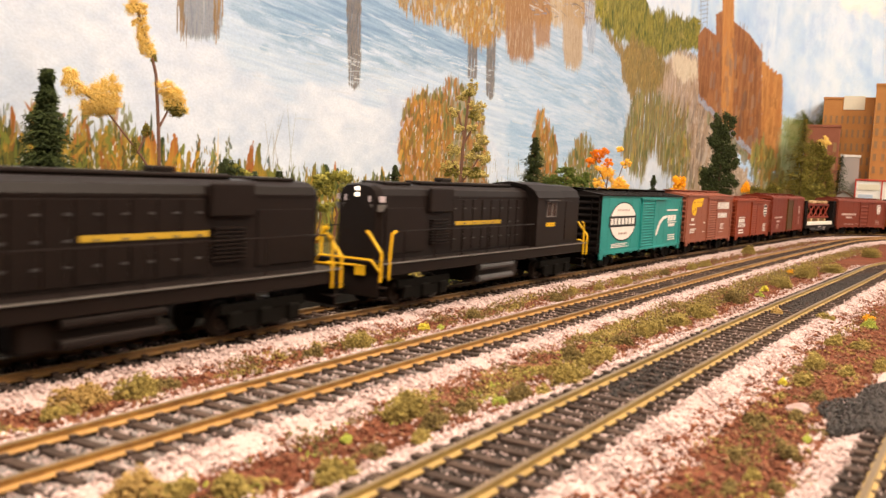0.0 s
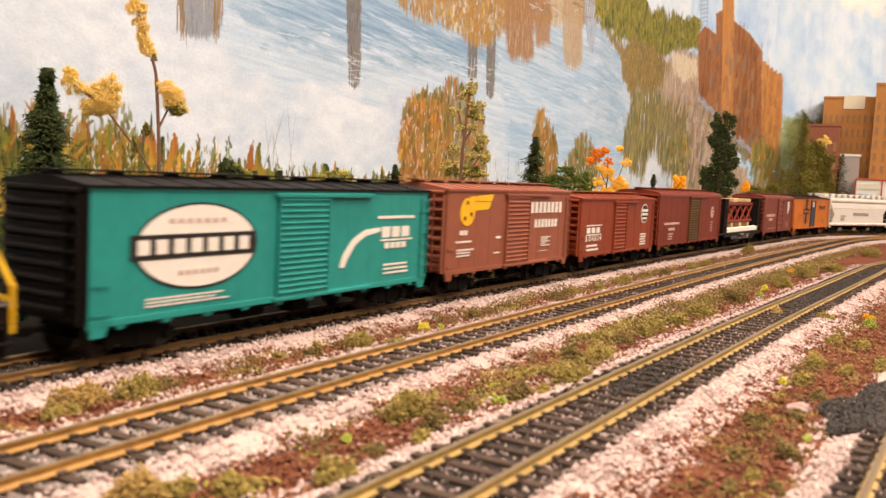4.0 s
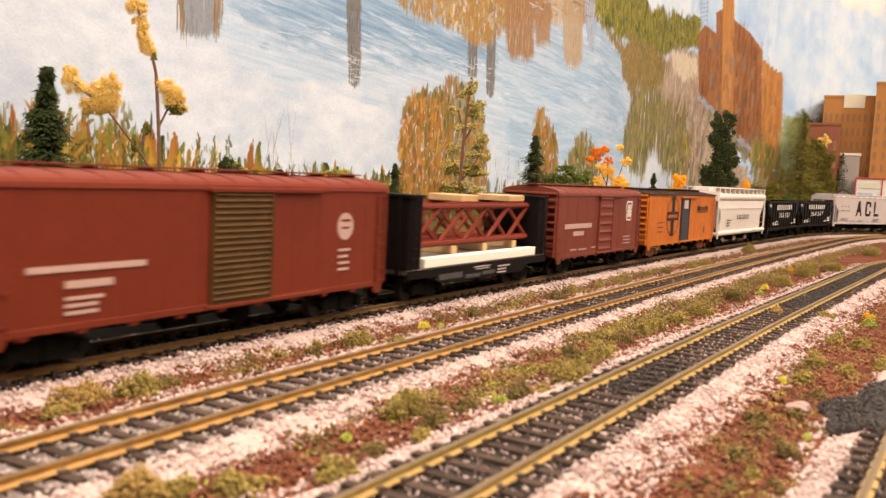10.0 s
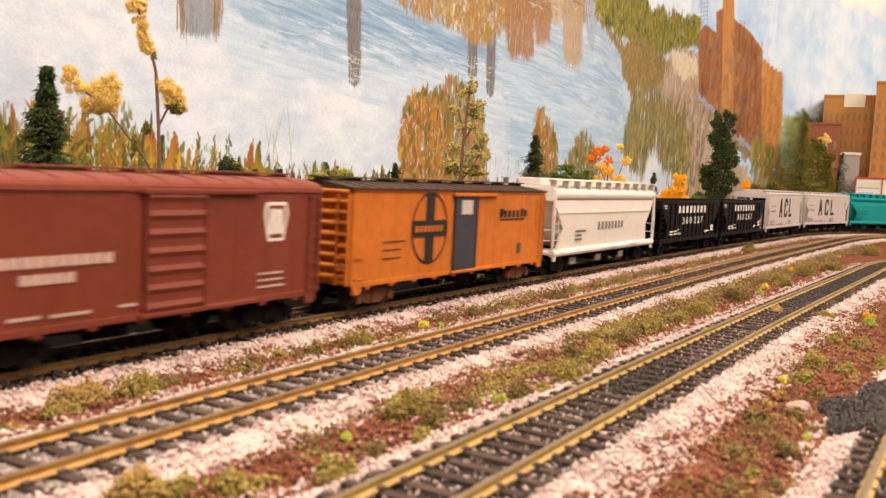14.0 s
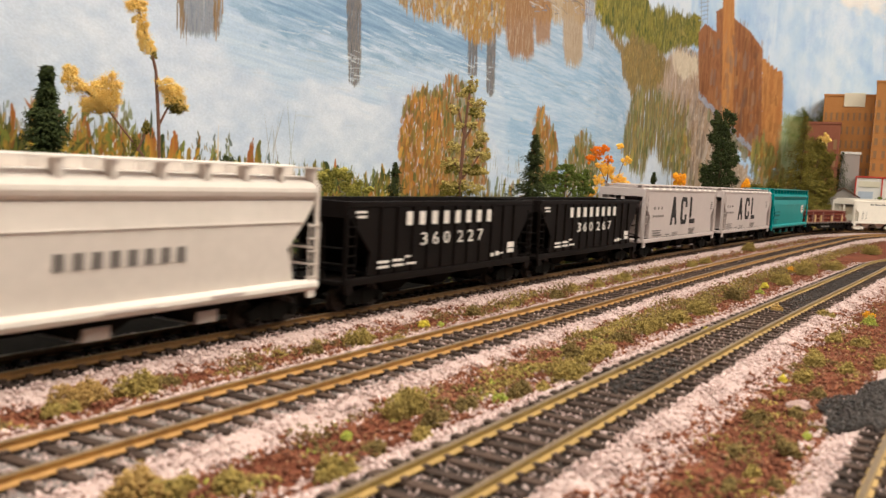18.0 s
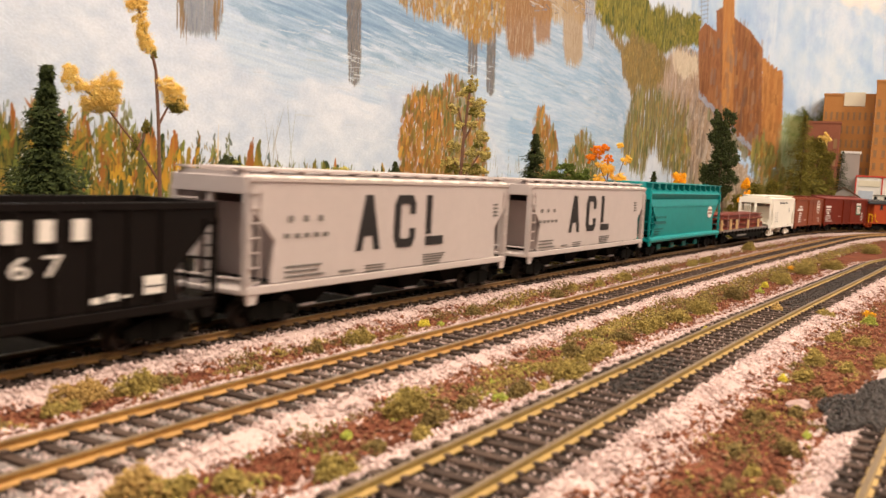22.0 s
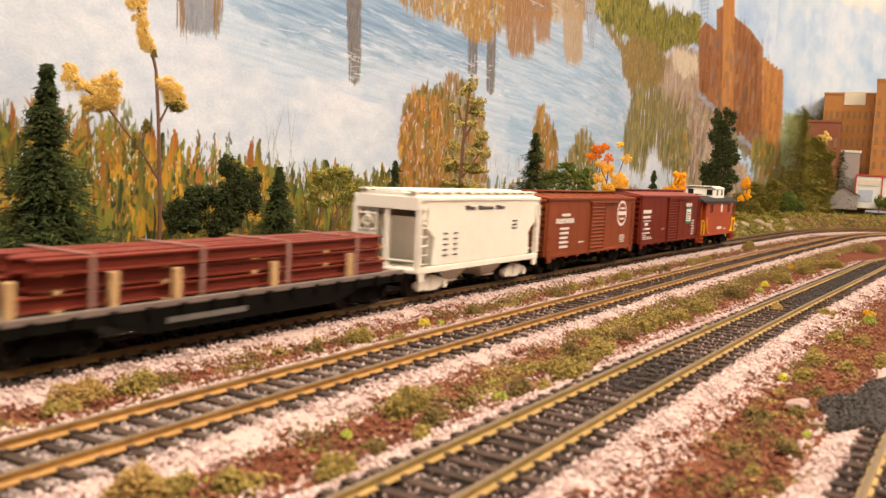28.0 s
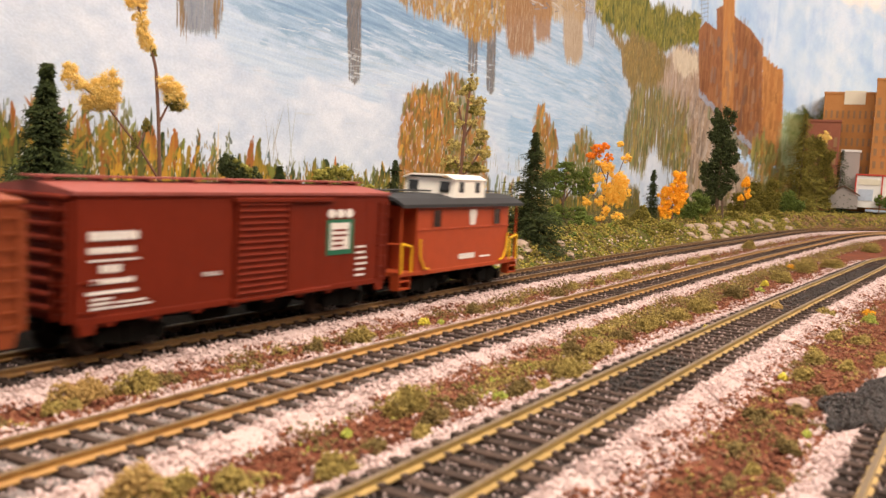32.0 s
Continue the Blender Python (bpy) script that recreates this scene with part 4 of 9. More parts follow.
for _ in range(70):
    stalk(rr.uniform(545, 738), rr.uniform(34, 42), rr.uniform(7, 20), rr.choice(((OLV, LIME, DEEP), (DEEP, OLV, OLV), (LIME, OLV, OCHRE))), rr, 1.6)
    lo_, hi_ = rr.choice(((LIME, OLV), (OLV, DEEP), (OCHRE, OLV), (LIME, DEEP)))
    if _ % 2:
        flame(rr.uniform(545, 738), rr.uniform(28, 38), rr.uniform(8, 20), rr.uniform(5, 11), lo_, hi_, rr)
for s_, z_, h_, w_, lo_, hi_ in ((502, 36, 34.6, 11, GOLDEN, RUST), (466.5, 40, 28, 7.5, GOLDEN, RUST), (482.5, 34, 38, 5, OLV, DEEP), (457.5, 38, 31, 4.5, RUST, OLV), (542.5, 36, 20, 10, OCHRE, GOLDEN), (563.5, 38, 32, 9, RUST, (0.3, 0.1, 0.03)), (575, 36, 33, 12, GOLDEN, OLV), (512, 20, 40, 7, GOLDEN, GOLDEN), (524, 14, 36, 8, GOLDEN, RUST), (553, 14, 30, 8, GOLDEN, RUST), (592, 18, 32, 8, GOLDEN, OCHRE), (537.5, 38, 39, 2, PALE, PALE), (412, 38, 26, 5.5, LIME, DEEP),
                                 (409.5, 50, 27, 3.5, OLV, RUST), (438.5, 46, 31, 4, OLV, OLV), (424, 58, 30, 4, OLV, PALE), (628, 36, 24, 9, OCHRE, OLV), (664, 36, 14, 5, RUST, RUST), (703, 36, 22, 6, OLV, DEEP), (714, 36, 20, 6, OCHRE, DEEP), (584, 36, 16, 6, LIME, LIME)):
    flame(s_, z_, h_, w_ * (1.5 if w_ > 2.5 else 1.2), lo_, hi_, rr)
for _ in range(120):
    lo_, hi_ = rr.choice(((DEEP, OLV), (OLV, DEEP), (DEEP, DEEP), (LIME, OLV), (OLV, LIME), (OCHRE, OLV), (RUST, OLV)))
    s_ = rr.uniform(404, 735)
    flame(s_, rr.uniform(4, 34), rr.uniform(12, 30) * (1 if s_ < 545 else 0.7), rr.uniform(2.5, 6), lo_, hi_, rr)
for _ in range(44):
    stalk(rr.uniform(402, 480), rr.uniform(46, 60), rr.uniform(14, 30), rr.choice(((OLV, LIME, OCHRE), (LIME, OLV, OCHRE), (OLV, LIME, DEEP), (OCHRE, RUST, OLV))), rr, 2.2)
dabs([(404, 62), (480, 60), (545, 50), (735, 44), (735, 6), (404, 6)], 700, (2.5, 7), (1.0, 2.6), [DEEP, OLV, LIME, OLV, DEEP, GOLDEN, OCHRE, RUST], 92, 0.2, 2, 0.85)
dabs([(404, 78), (520, 72), (545, 58), (735, 50), (735, 40), (404, 44)], 150, (2, 5), (0.8, 2.0), [OLV, LIME, DEEP, OCHRE], 95, 0.3, 2, 0.8)
dabs([(404, 66), (470, 64), (545, 54), (545, 30), (404, 30)], 150, (1.2, 3.2), (0.6, 1.5), [(0.68, 0.66, 0.62), (0.6, 0.6, 0.6), (0.62, 0.55, 0.4)], 93, 0.2, 1, 0.9)
dabs([(545, 52), (730, 48), (730, 30), (545, 30)], 120, (1.5, 4), (0.8, 1.7), [(0.68, 0.66, 0.64), (0.6, 0.6, 0.6)], 94, 0.2, 1, 0.85)
dabs([(577.5, 74), (603.8, 76), (605.8, 50.4), (579.1, 49.7)], 8, (34, 56), (0.7, 1.0), THIN_C, 96, 0.2, 0, 0.55)
dabs([(861.4, 67.3), (1127, 83.8), (1137.5, 44.8), (864.3, 42.1)], 60, (10, 26), (0.5, 1.2), OLIVE_C, 98, 0.12, 2, 0.85)
# painted autumn bushes
for po, sd, pal, n_ in (([(727.7, 94.5), (734.1, 110.1), (746.3, 114.8), (753.9, 119.9), (770.5, 119), (780.4, 122.8), (793.8, 111.3), (802.4, 79.2), (801, 39), (729.4, 38.5), (725.2, 70.8)], 101, RUST_C + OLIVE_C[:2] + [(0.5, 0.3, 0.06), (0.2, 0.1, 0.03)], 620), ([(783.5, 126.3), (796.7, 135.6), (820.4, 128), (841, 115.6), (852.9, 106.8), (862.3, 42.1), (795.4, 41.3)], 102, OLIVE_C + RUST_C[:2], 360),
                        ([(946.4, 81.6), (956.1, 118), (970.2, 124.2), (1003.4, 93.1), (1012.9, 46.7), (951.2, 45.8)], 103, OLIVE_C + RUST_C, 300), ([(1030.8, 75), (1066.3, 108.3), (1095.7, 98.3), (1140.9, 51.5), (1032.3, 46.9)], 104, OLIVE_C, 260)):
    fill(po, pal[:4], 3, 3, (4, 10), 0.8, sd, 0, 0.2)
    dabs(po, int(n_ * (1 if sd < 103 else 0.6)), (6, 12) if sd < 103 else (8, 17), (2.6, 5.5) if sd < 103 else (4, 8), pal, sd + 10, 0.14, 2.0, 0.95)
dabs([(727, 92), (770, 112), (800, 100), (858, 96), (860, 44), (728, 44)], 70, (2, 5), (0.8, 1.8), [(0.68, 0.66, 0.64), (0.6, 0.54, 0.46)], 106, 0.3, 1, 0.85)
dabs([(948, 100), (972, 112), (1010, 60), (1100, 90), (1130, 56), (950, 50)], 40, (3, 6), (1.0, 2.2), [(0.64, 0.64, 0.66)], 107, 0.3, 1, 0.8)
dabs([(863.6, 48.2), (1249.6, 53.9), (1354.4, -1.8), (868.4, 6.2)], 420, (6, 18), (2, 5), REED_C + OLIVE_C, 105, 0.1, 2)


def canvas_paint():
    """The painting's own colours with the tooth of the canvas and fine brush ridges."""
    m = bpy.data.materials.new("hand_painted_canvas")
    m.use_nodes = True
    n, li = m.node_tree.nodes, m.node_tree.links
    b = n["Principled BSDF"]
    b.inputs["Roughness"].default_value, b.inputs["Specular IOR Level"].default_value = 0.75, 0.2
    at, tc, mx = n.new("ShaderNodeAttribute"), n.new("ShaderNodeTexCoord"), n.new("ShaderNodeMix")
    at.attribute_name = "paint"
    no, mp = n.new("ShaderNodeTexNoise"), n.new("ShaderNodeMapping")
    mp.inputs["Scale"].default_value = (1, 1, 1.6)
    no.inputs["Scale"].default_value, no.inputs["Detail"].default_value = 520, 4
    li.new(tc.outputs["Object"], mp.inputs[0])
    li.new(mp.outputs[0], no.inputs["Vector"])
    ra = n.new("ShaderNodeMapRange")
    ra.inputs["From Min"].default_value, ra.inputs["From Max"].default_value = 0.3, 0.7
    ra.inputs["To Min"].default_value, ra.inputs["To Max"].default_value = 0.94, 1.07
    li.new(no.outputs["Fac"], ra.inputs["Value"])
    mx.data_type, mx.blend_type = "RGBA", "MULTIPLY"
    mx.inputs["Factor"].default_value = 1.0
    li.new(at.outputs["Color"], mx.inputs["A"])
    li.new(ra.outputs[0], mx.inputs["B"])
    li.new(mx.outputs["Result"], b.inputs["Base Color"])
    bu = n.new("ShaderNodeBump")
    bu.inputs["Strength"].default_value, bu.inputs["Distance"].default_value = 0.3, 0.0004
    li.new(no.outputs["Fac"], bu.inputs["Height"])
    li.new(bu.outputs[0], b.inputs["Normal"])
    return m


foot_xy = np.array([MAIN.at(float(s), wall_d(float(s)) + 0.6)[:2] for s in CS])
co = np.stack([np.broadcast_to(foot_xy[None, :, 0], CZ.shape), np.broadcast_to(foot_xy[None, :, 1], CZ.shape), CZ], -1).reshape(-1, 3) * MM
w_ = len(CS)
q_ = (np.arange(NZ - 1)[:, None] * w_ + np.arange(w_ - 1)[None, :]).reshape(-1)
fc = np.stack([q_, q_ + 1, q_ + 1 + w_, q_ + w_], 1)
me = bpy.data.meshes.new("painted_canvas")
me.vertices.add(len(co))
me.vertices.foreach_set("co", co.reshape(-1).astype(np.float32))
me.loops.add(fc.size)
me.loops.foreach_set("vertex_index", fc.reshape(-1).astype(np.int32))
me.polygons.add(len(fc))
me.polygons.foreach_set("loop_start", np.arange(0, fc.size, 4, dtype=np.int32))
me.polygons.foreach_set("loop_total", np.full(len(fc), 4, dtype=np.int32))
me.materials.append(canvas_paint())
me.update(calc_edges=True)
ca = me.color_attributes.new("paint", "FLOAT_COLOR", "POINT")
ca.data.foreach_set("color", np.concatenate([CC.reshape(-1, 3), np.ones((len(co), 1), np.float32)], 1).reshape(-1).astype(np.float32))
part("painted_canvas", me, None, backdrop, "hand-painted autumn river with reeds, bushes, piers and brick works")


# ------------------------------------------------------------ planted scenery: trees, bushes, turf, stones


def stand(s, d, z):
    """A pose at the foot of a planted thing, its x across the view from the layout's edge."""
    x, y, _ = MAIN.at(s, d)
    return pose(x * MM, y * MM, z * MM, 0, 0, math.degrees(math.atan2(y, x)) - 90)


BARK = mat("grey_brown_bark", (0.14, 0.075, 0.045), 0.85, second=(0.07, 0.04, 0.025), scale=200, bump=0.5)
TWIG = mat("red_brown_twig", (0.2, 0.085, 0.05), 0.8, second=(0.11, 0.05, 0.03), scale=200)


def leaf(name, a, b, spec=0.3):
    return mat(name, a, 0.8, second=b, rnd=0.8, scale=150, edge=0.9, spec=spec)


FIR = leaf("dark_fir_green", (0.066, 0.08, 0.024), (0.012, 0.02, 0.008), 0.1)
FIR_DEEP = leaf("deep_fir_green", (0.062, 0.072, 0.022), (0.009, 0.016, 0.007), 0.1)
BUSH_DARK = leaf("dark_bush_green", (0.085, 0.1, 0.034), (0.01, 0.016, 0.007), 0.15)
PINE = leaf("mid_pine_green", (0.2, 0.25, 0.05), (0.025, 0.04, 0.011), 0.15)
OLIVE = leaf("olive_foliage", (0.3, 0.24, 0.045), (0.045, 0.042, 0.011), 0.15)
LIGHT = leaf("pale_yellow_green_foliage", (0.82, 0.64, 0.22), (0.11, 0.085, 0.02), 0.15)
SAGE = leaf("yellow_green_foliage", (0.42, 0.36, 0.07), (0.06, 0.07, 0.018), 0.15)
LIME_LEAF = leaf("lime_foliage", (0.62, 0.52, 0.13), (0.24, 0.22, 0.05), 0.15)
GOLD = leaf("golden_yellow_foliage", (0.95, 0.76, 0.3), (0.85, 0.5, 0.09), 0.1)
BLAZE = leaf("orange_foliage", (1.0, 0.56, 0.055), (0.95, 0.31, 0.012), 0.1)
BLAZE_RED = leaf("red_orange_foliage", (1.0, 0.32, 0.03), (0.7, 0.14, 0.01), 0.1)
AMBER = leaf("amber_foliage", (1.0, 0.72, 0.16), (1.0, 0.44, 0.03), 0.1)


def foot(s, d, z):
    """How far the ground lies under z at a planting place."""
    return z - (-6 + (float(np.interp(-d, (22, 28, 34, 42, 52, 64, 90), (-6.6, -5, -1.5, 4.5, 9.5, 12.5, 14.5))) + 6) * bank_rise(s)) + 1.0


def conifer(label, at, d, height, half, material, seed, tiers=26, k=1.0, sparse=1.0, slim=0.8):
    """A bottle-brush fir: a wire trunk with whorls of drooping needle sprays. height and half width in units of k millimetres."""
    s, z = at[0], at[1]
    drop = max(0.0, foot(s, d, z))
    H, R = height * k + drop, half * k
    t = thing("fir_tree", label, "tree", "planted trees", m=stand(s, d, z - drop))
    sh = Shape()
    sh.rod((0, 0, -1), (0, 0, H * 0.97), max(0.5, H * 0.012), 7, 0.25)
    part("trunk", sh, BARK, t)
    r = random.Random(seed)
    sh = Shape()
    for i in range(int(tiers * 62 * sparse)):
        f = r.random() ** 1.25
        z0 = H * (0.03 + 0.95 * f)
        lump = 0.88 + 0.2 * math.sin(f * tiers * 2.2) + 0.16 * math.sin(f * 23 + seed)
        rad = (R * (1 - f) ** slim + R * 0.07) * lump
        a = 6.283 * r.random()
        le = rad * r.uniform(0.3, 1.1)
        droop = -le * r.uniform(0.0, 0.45)
        ca, sa = math.cos(a), math.sin(a)
        for q in range(5):
            u = 0.15 + 0.85 * (q + r.random()) / 5
            c0, zz = le * u, z0 + droop * u ** 1.4
            b = a + r.uniform(-1.2, 1.2)
            ln = max(1.5, le * 0.17) * r.uniform(0.7, 1.4)
            w = 0.3 + 0.04 * ln
            px, py = c0 * ca, c0 * sa
            ex, ey, ez = px + ln * math.cos(b), py + ln * math.sin(b), zz + r.uniform(-0.55, 0.35) * ln
            ox, oy = -math.sin(b) * w, math.cos(b) * w
            sh.poly([(px - ox, py - oy, zz), (px + ox, py + oy, zz + 0.3), (ex, ey, ez), (px, py, zz + w * 1.6)], [(0, 1, 2), (1, 3, 2), (3, 0, 2)])
    tagged(part("crown", sh, material, t), "drooping needle sprays")
    return t


def puffs(parent, lumps, k, material, per, size, seed, name="crown", label="", lift=0.0, fuzz=1.3):
    """Foam foliage: lumps are (x, z, half width, half height) in units of k millimetres; a ragged core under loose crumbs."""
    rng = np.random.default_rng(seed)
    P, Z = [], []
    full = []
    for x, z, rx, rz in lumps:
        full.append((x, z, rx * 0.66, rz * 0.66))
        for _ in range(10):
            a = rng.random() * 6.283
            q, e = rng.uniform(0.2, 0.44), rng.uniform(0.55, 0.98)
            full.append((x + math.cos(a) * rx * e, z + math.sin(a) * rz * e, rx * q, rz * q))
    lumps = full
    for x, z, rx, rz in lumps:
        ax, ay, az = rx * k, min(rx, rz * 1.2) * k * 0.8, rz * k
        area = (ax * az) ** 0.9
        for share, lo, hi, sz in ((0.8, 0.1, 0.76, 1.7), (3.6, 0.6, 1.06, 0.7), (fuzz, 0.92, 1.05 + 0.22 * fuzz, 0.5)):
            n = max(10, int(per * area * share))
            v = rng.normal(size=(n, 3))
            v /= np.linalg.norm(v, axis=1)[:, None]
            wob = 1 + 0.26 * np.sin(v[:, 0] * 5 + seed) * np.cos(v[:, 2] * 6 + seed * 2) + 0.14 * np.sin(v[:, 0] * 11 + v[:, 1] * 9 + seed) + 0.05 * rng.normal(size=n)
            rad = (lo + (hi - lo) * rng.random(n)) * wob
            P.append(np.stack([x * k + v[:, 0] * ax * rad, v[:, 1] * ay * rad, z * k + lift + v[:, 2] * az * rad], 1))
            Z.append(size * sz * (0.6 + 0.8 * rng.random(n)))
    P, Z = np.concatenate(P), np.concatenate(Z)
    return part(name, grains(name, P, Z, material, rng, 0.8), None, parent, label)


def shrub(name, label, at, d, lumps, k, material, per=7.0, size=1.5, seed=1, trunk=(), second=None, group="planted trees", trunk_m=None, twig_r=0.5, fuzz=1.3):
    """A planted tree or bush: limbs are wires through points (x, z) in units of k millimetres; lumps its foliage."""
    drop = max(0.0, foot(at[0], d, at[1]))
    t = thing(name, label, "tree" if "tree" in name else "bush", group, m=stand(at[0], d, at[1] - drop))
    if not trunk:
        trunk = [[(0, -2), (0, lumps[0][1])]]
    for i, limb in enumerate(trunk):
        sh = Shape()
        n = len(limb)
        limb = [(x, z + drop / k) for x, z in limb]
        if limb[0][1] < drop / k:
            sh.rod((limb[0][0] * k, 0, -1), (limb[0][0] * k, 0, limb[0][1] * k), twig_r * 1.7, 7)
        for j in range(n - 1):
            (x0, z0), (x1, z1) = limb[j], limb[j + 1]
            r0, r1 = twig_r * (1 - 0.6 * j / n) * (1.7 if i == 0 else 1), twig_r * (1 - 0.6 * (j + 1) / n) * (1.7 if i == 0 else 1)
            wig = 0.4 * math.sin(3.1 * j + i)
            sh.rod((x0 * k, wig * k, z0 * k), (x1 * k, 0.4 * math.sin(3.1 * (j + 1) + i) * k, z1 * k), r0, 7, r1)
        part("trunk" if i == 0 else "limb", sh, trunk_m or TWIG, t)
    if lumps:
        puffs(t, lumps, k, material, per, size, seed, lift=drop, fuzz=fuzz)
    if second:
        puffs(t, second[0], k, second[1], per, size, seed + 50, "leaves", lift=drop)
    return t


# --- along the board, from the near end
p = (394.4, 17.7, 0.236)
conifer("tall dark green fir tree with drooping sprays beside the backdrop", p, -118, 316, 132, FIR, 3, 30, p[2], 3.4, 1.15)
p = (453.3, 17.5, 0.268)
shrub("yellow_tree", "bare thin tree with golden yellow foam leaves on few limbs", p, -116,
      [(-104, 244, 30, 24), (-84, 260, 18, 20), (-112, 224, 22, 14), (-90, 228, 20, 14), (-146, 264, 16, 17), (-152, 284, 9, 9), (-26, 326, 12, 12), (-32, 346, 15, 16), (-38, 372, 14, 16), (-46, 398, 16, 16), (-50, 424, 12, 16), (-54, 450, 13, 16), (6, 264, 20, 14), (20, 252, 22, 18), (30, 236, 12, 14)], p[2], GOLD, 12, 0.8, 5,
      [[(0, -6), (0, 60), (-3, 130), (-6, 200), (-12, 290), (-22, 330), (-40, 380), (-55, 440)], [(-2, 96), (-34, 148), (-78, 204), (-104, 236)], [(-5, 198), (6, 222), (18, 246)], [(-40, 150), (-30, 175), (-28, 190)], [(-100, 230), (-130, 250), (-148, 264)]], ([(22, 232, 18, 14), (10, 244, 10, 8), (-44, 165, 6, 14), (-26, 190, 6, 12), (-16, 318, 5, 7)], OLIVE), twig_r=0.62, fuzz=2.6)
p = (508.8, 14.8, 0.306)
# the yellow-green lumps on top paint in the light on the bush's upper right
shrub("dark_bush", "low dark green foam bush by the backdrop", p, -138, [(-42, 50, 24, 26), (-14, 62, 22, 22), (40, 92, 26, 30), (56, 58, 24, 30), (28, 118, 16, 20), (-62, 26, 20, 24), (14, 66, 24, 26), (66, 92, 18, 22), (-34, 16, 30, 20), (8, 24, 28, 26), (34, 36, 22, 24)], p[2], BUSH_DARK, 5, 1.7, 7, [[(0, -4), (2, 40)], [(52, -4), (50, 60)]], ([(52, 116, 14, 9), (66, 104, 9, 9), (30, 126, 8, 9)], SAGE), fuzz=2.4)
p = (559.2, 15.9, 0.333)
conifer("small dark green fir tree by the backdrop", p, -136, 112, 62, FIR, 9, 20, p[2], 1.9, 1.05)
p = (616.1, 15.4, 0.365)
shrub("olive_shrub", "olive yellow shrub with bare twigs", p, -138, [(-40, 60, 12, 24), (-30, 84, 14, 12), (-6, 96, 13, 12), (-12, 74, 12, 14), (16, 88, 12, 16), (24, 62, 14, 14), (38, 74, 9, 14), (42, 46, 10, 14), (-24, 42, 12, 10), (8, 48, 12, 9), (56, 70, 10, 7)], p[2], SAGE, 4, 1.3, 11,
      [[(0, -4), (4, 30), (-6, 62)], [(6, 10), (26, 36), (34, 66)], [(-30, -2), (-24, 24), (-34, 60)], [(-2, 20), (14, 44), (4, 76)]], ([(-26, 92, 9, 7), (14, 98, 8, 8), (30, 70, 8, 8), (-38, 66, 7, 9)], LIME_LEAF), fuzz=2.2)
p = (673.8, 15, 0.395)
conifer("small deep green fir tree with bare lower trunk", p, -132, 116, 34, FIR_DEEP, 12, 14, p[2], 0.8)
p = (758.3, 13.9, 0.440)
shrub("autumn_tree", "pale yellow-green autumn tree with visible branches", p, -128, [(10, 248, 10, 13), (-4, 232, 10, 8), (20, 214, 14, 11), (-16, 204, 12, 8), (26, 196, 9, 7), (-16, 138, 13, 9), (30, 156, 14, 11), (18, 126, 13, 9), (38, 128, 13, 12), (-22, 108, 15, 10), (10, 98, 15, 8), (34, 98, 12, 8), (-6, 174, 9, 7), (14, 178, 9, 7), (-22, 70, 14, 10), (8, 72, 16, 10), (30, 66, 12, 9)], p[2], LIGHT, 3.2, 1.3, 13,
      [[(-4, -4), (-2, 60), (0, 140), (4, 200), (8, 256)], [(-1, 80), (20, 110), (30, 128)], [(-1, 90), (-18, 120)], [(1, 150), (18, 184)], [(1, 160), (-12, 206)]], ([(-8, 60, 30, 16), (20, 100, 18, 10), (-14, 98, 14, 9), (14, 198, 10, 8), (26, 140, 10, 7), (4, 238, 8, 7)], OLIVE), twig_r=1.0)
p = (728.4, 1.3, 0.399)
conifer("slim dark fir tree on the bank", p, -52, 212, 78, FIR_DEEP, 14, 22, p[2], 1.7, 1.1)
p = (743.3, 8.5, 0.414)
shrub("low_bush", "low olive bush on the bank", p, -74, [(-20, 14, 24, 18), (16, 12, 22, 14), (-2, 24, 20, 14)], p[2], OLIVE, 4, 1.5, 33)
p = (887.4, 15.1, 0.500)
shrub("pine_tree", "flat-topped mid green pine tree on the bank", p, -96, [(-26, 82, 20, 15), (4, 92, 22, 14), (26, 80, 18, 14), (0, 68, 22, 12), (-36, 64, 14, 10), (24, 56, 16, 10), (-16, 50, 14, 9), (38, 66, 12, 11), (-6, 18, 20, 14), (22, 14, 16, 12)], p[2], PINE, 2.2, 1.6, 15, [[(-2, -6), (-6, 30), (-2, 84)], [(-4, 36), (14, 70)], [(-5, 30), (-26, 72)]], twig_r=0.9, trunk_m=BARK)
p = (929.5, 15.5, 0.517)
shrub("orange_tree", "sparse bright orange autumn tree on the bank", p, -78, [(-10, 100, 9, 8), (6, 92, 12, 11), (-12, 76, 12, 10), (20, 78, 13, 12), (4, 60, 13, 12), (24, 56, 10, 13), (-22, 58, 10, 9), (12, 40, 11, 12), (26, 34, 8, 10), (-6, 36, 8, 9), (-30, 34, 8, 8), (6, 18, 9, 9), (24, 10, 10, 7), (-4, 4, 8, 6), (34, 112, 8, 7), (34, 74, 9, 9), (24, 66, 14, 12), (34, 50, 11, 11), (10, 46, 13, 12), (22, 136, 5, 5)], p[2], AMBER, 3.8, 1.3, 17,
      [[(-2, -6), (0, 40), (4, 84), (2, 122)], [(0, 30), (-26, 52), (-30, 36)], [(2, 50), (18, 70), (30, 112)], [(3, 70), (-14, 104)]], ([(-18, 124, 13, 10), (-4, 130, 9, 8), (-28, 112, 7, 7), (4, 112, 7, 7)], BLAZE_RED), fuzz=2.0)
p = (1087.6, 18.5, 0.606)
conifer("small dark fir tree on the bank", p, -88, 80, 20, FIR_DEEP, 18, 14, p[2])
p = (1081.3, 13.4, 0.594)
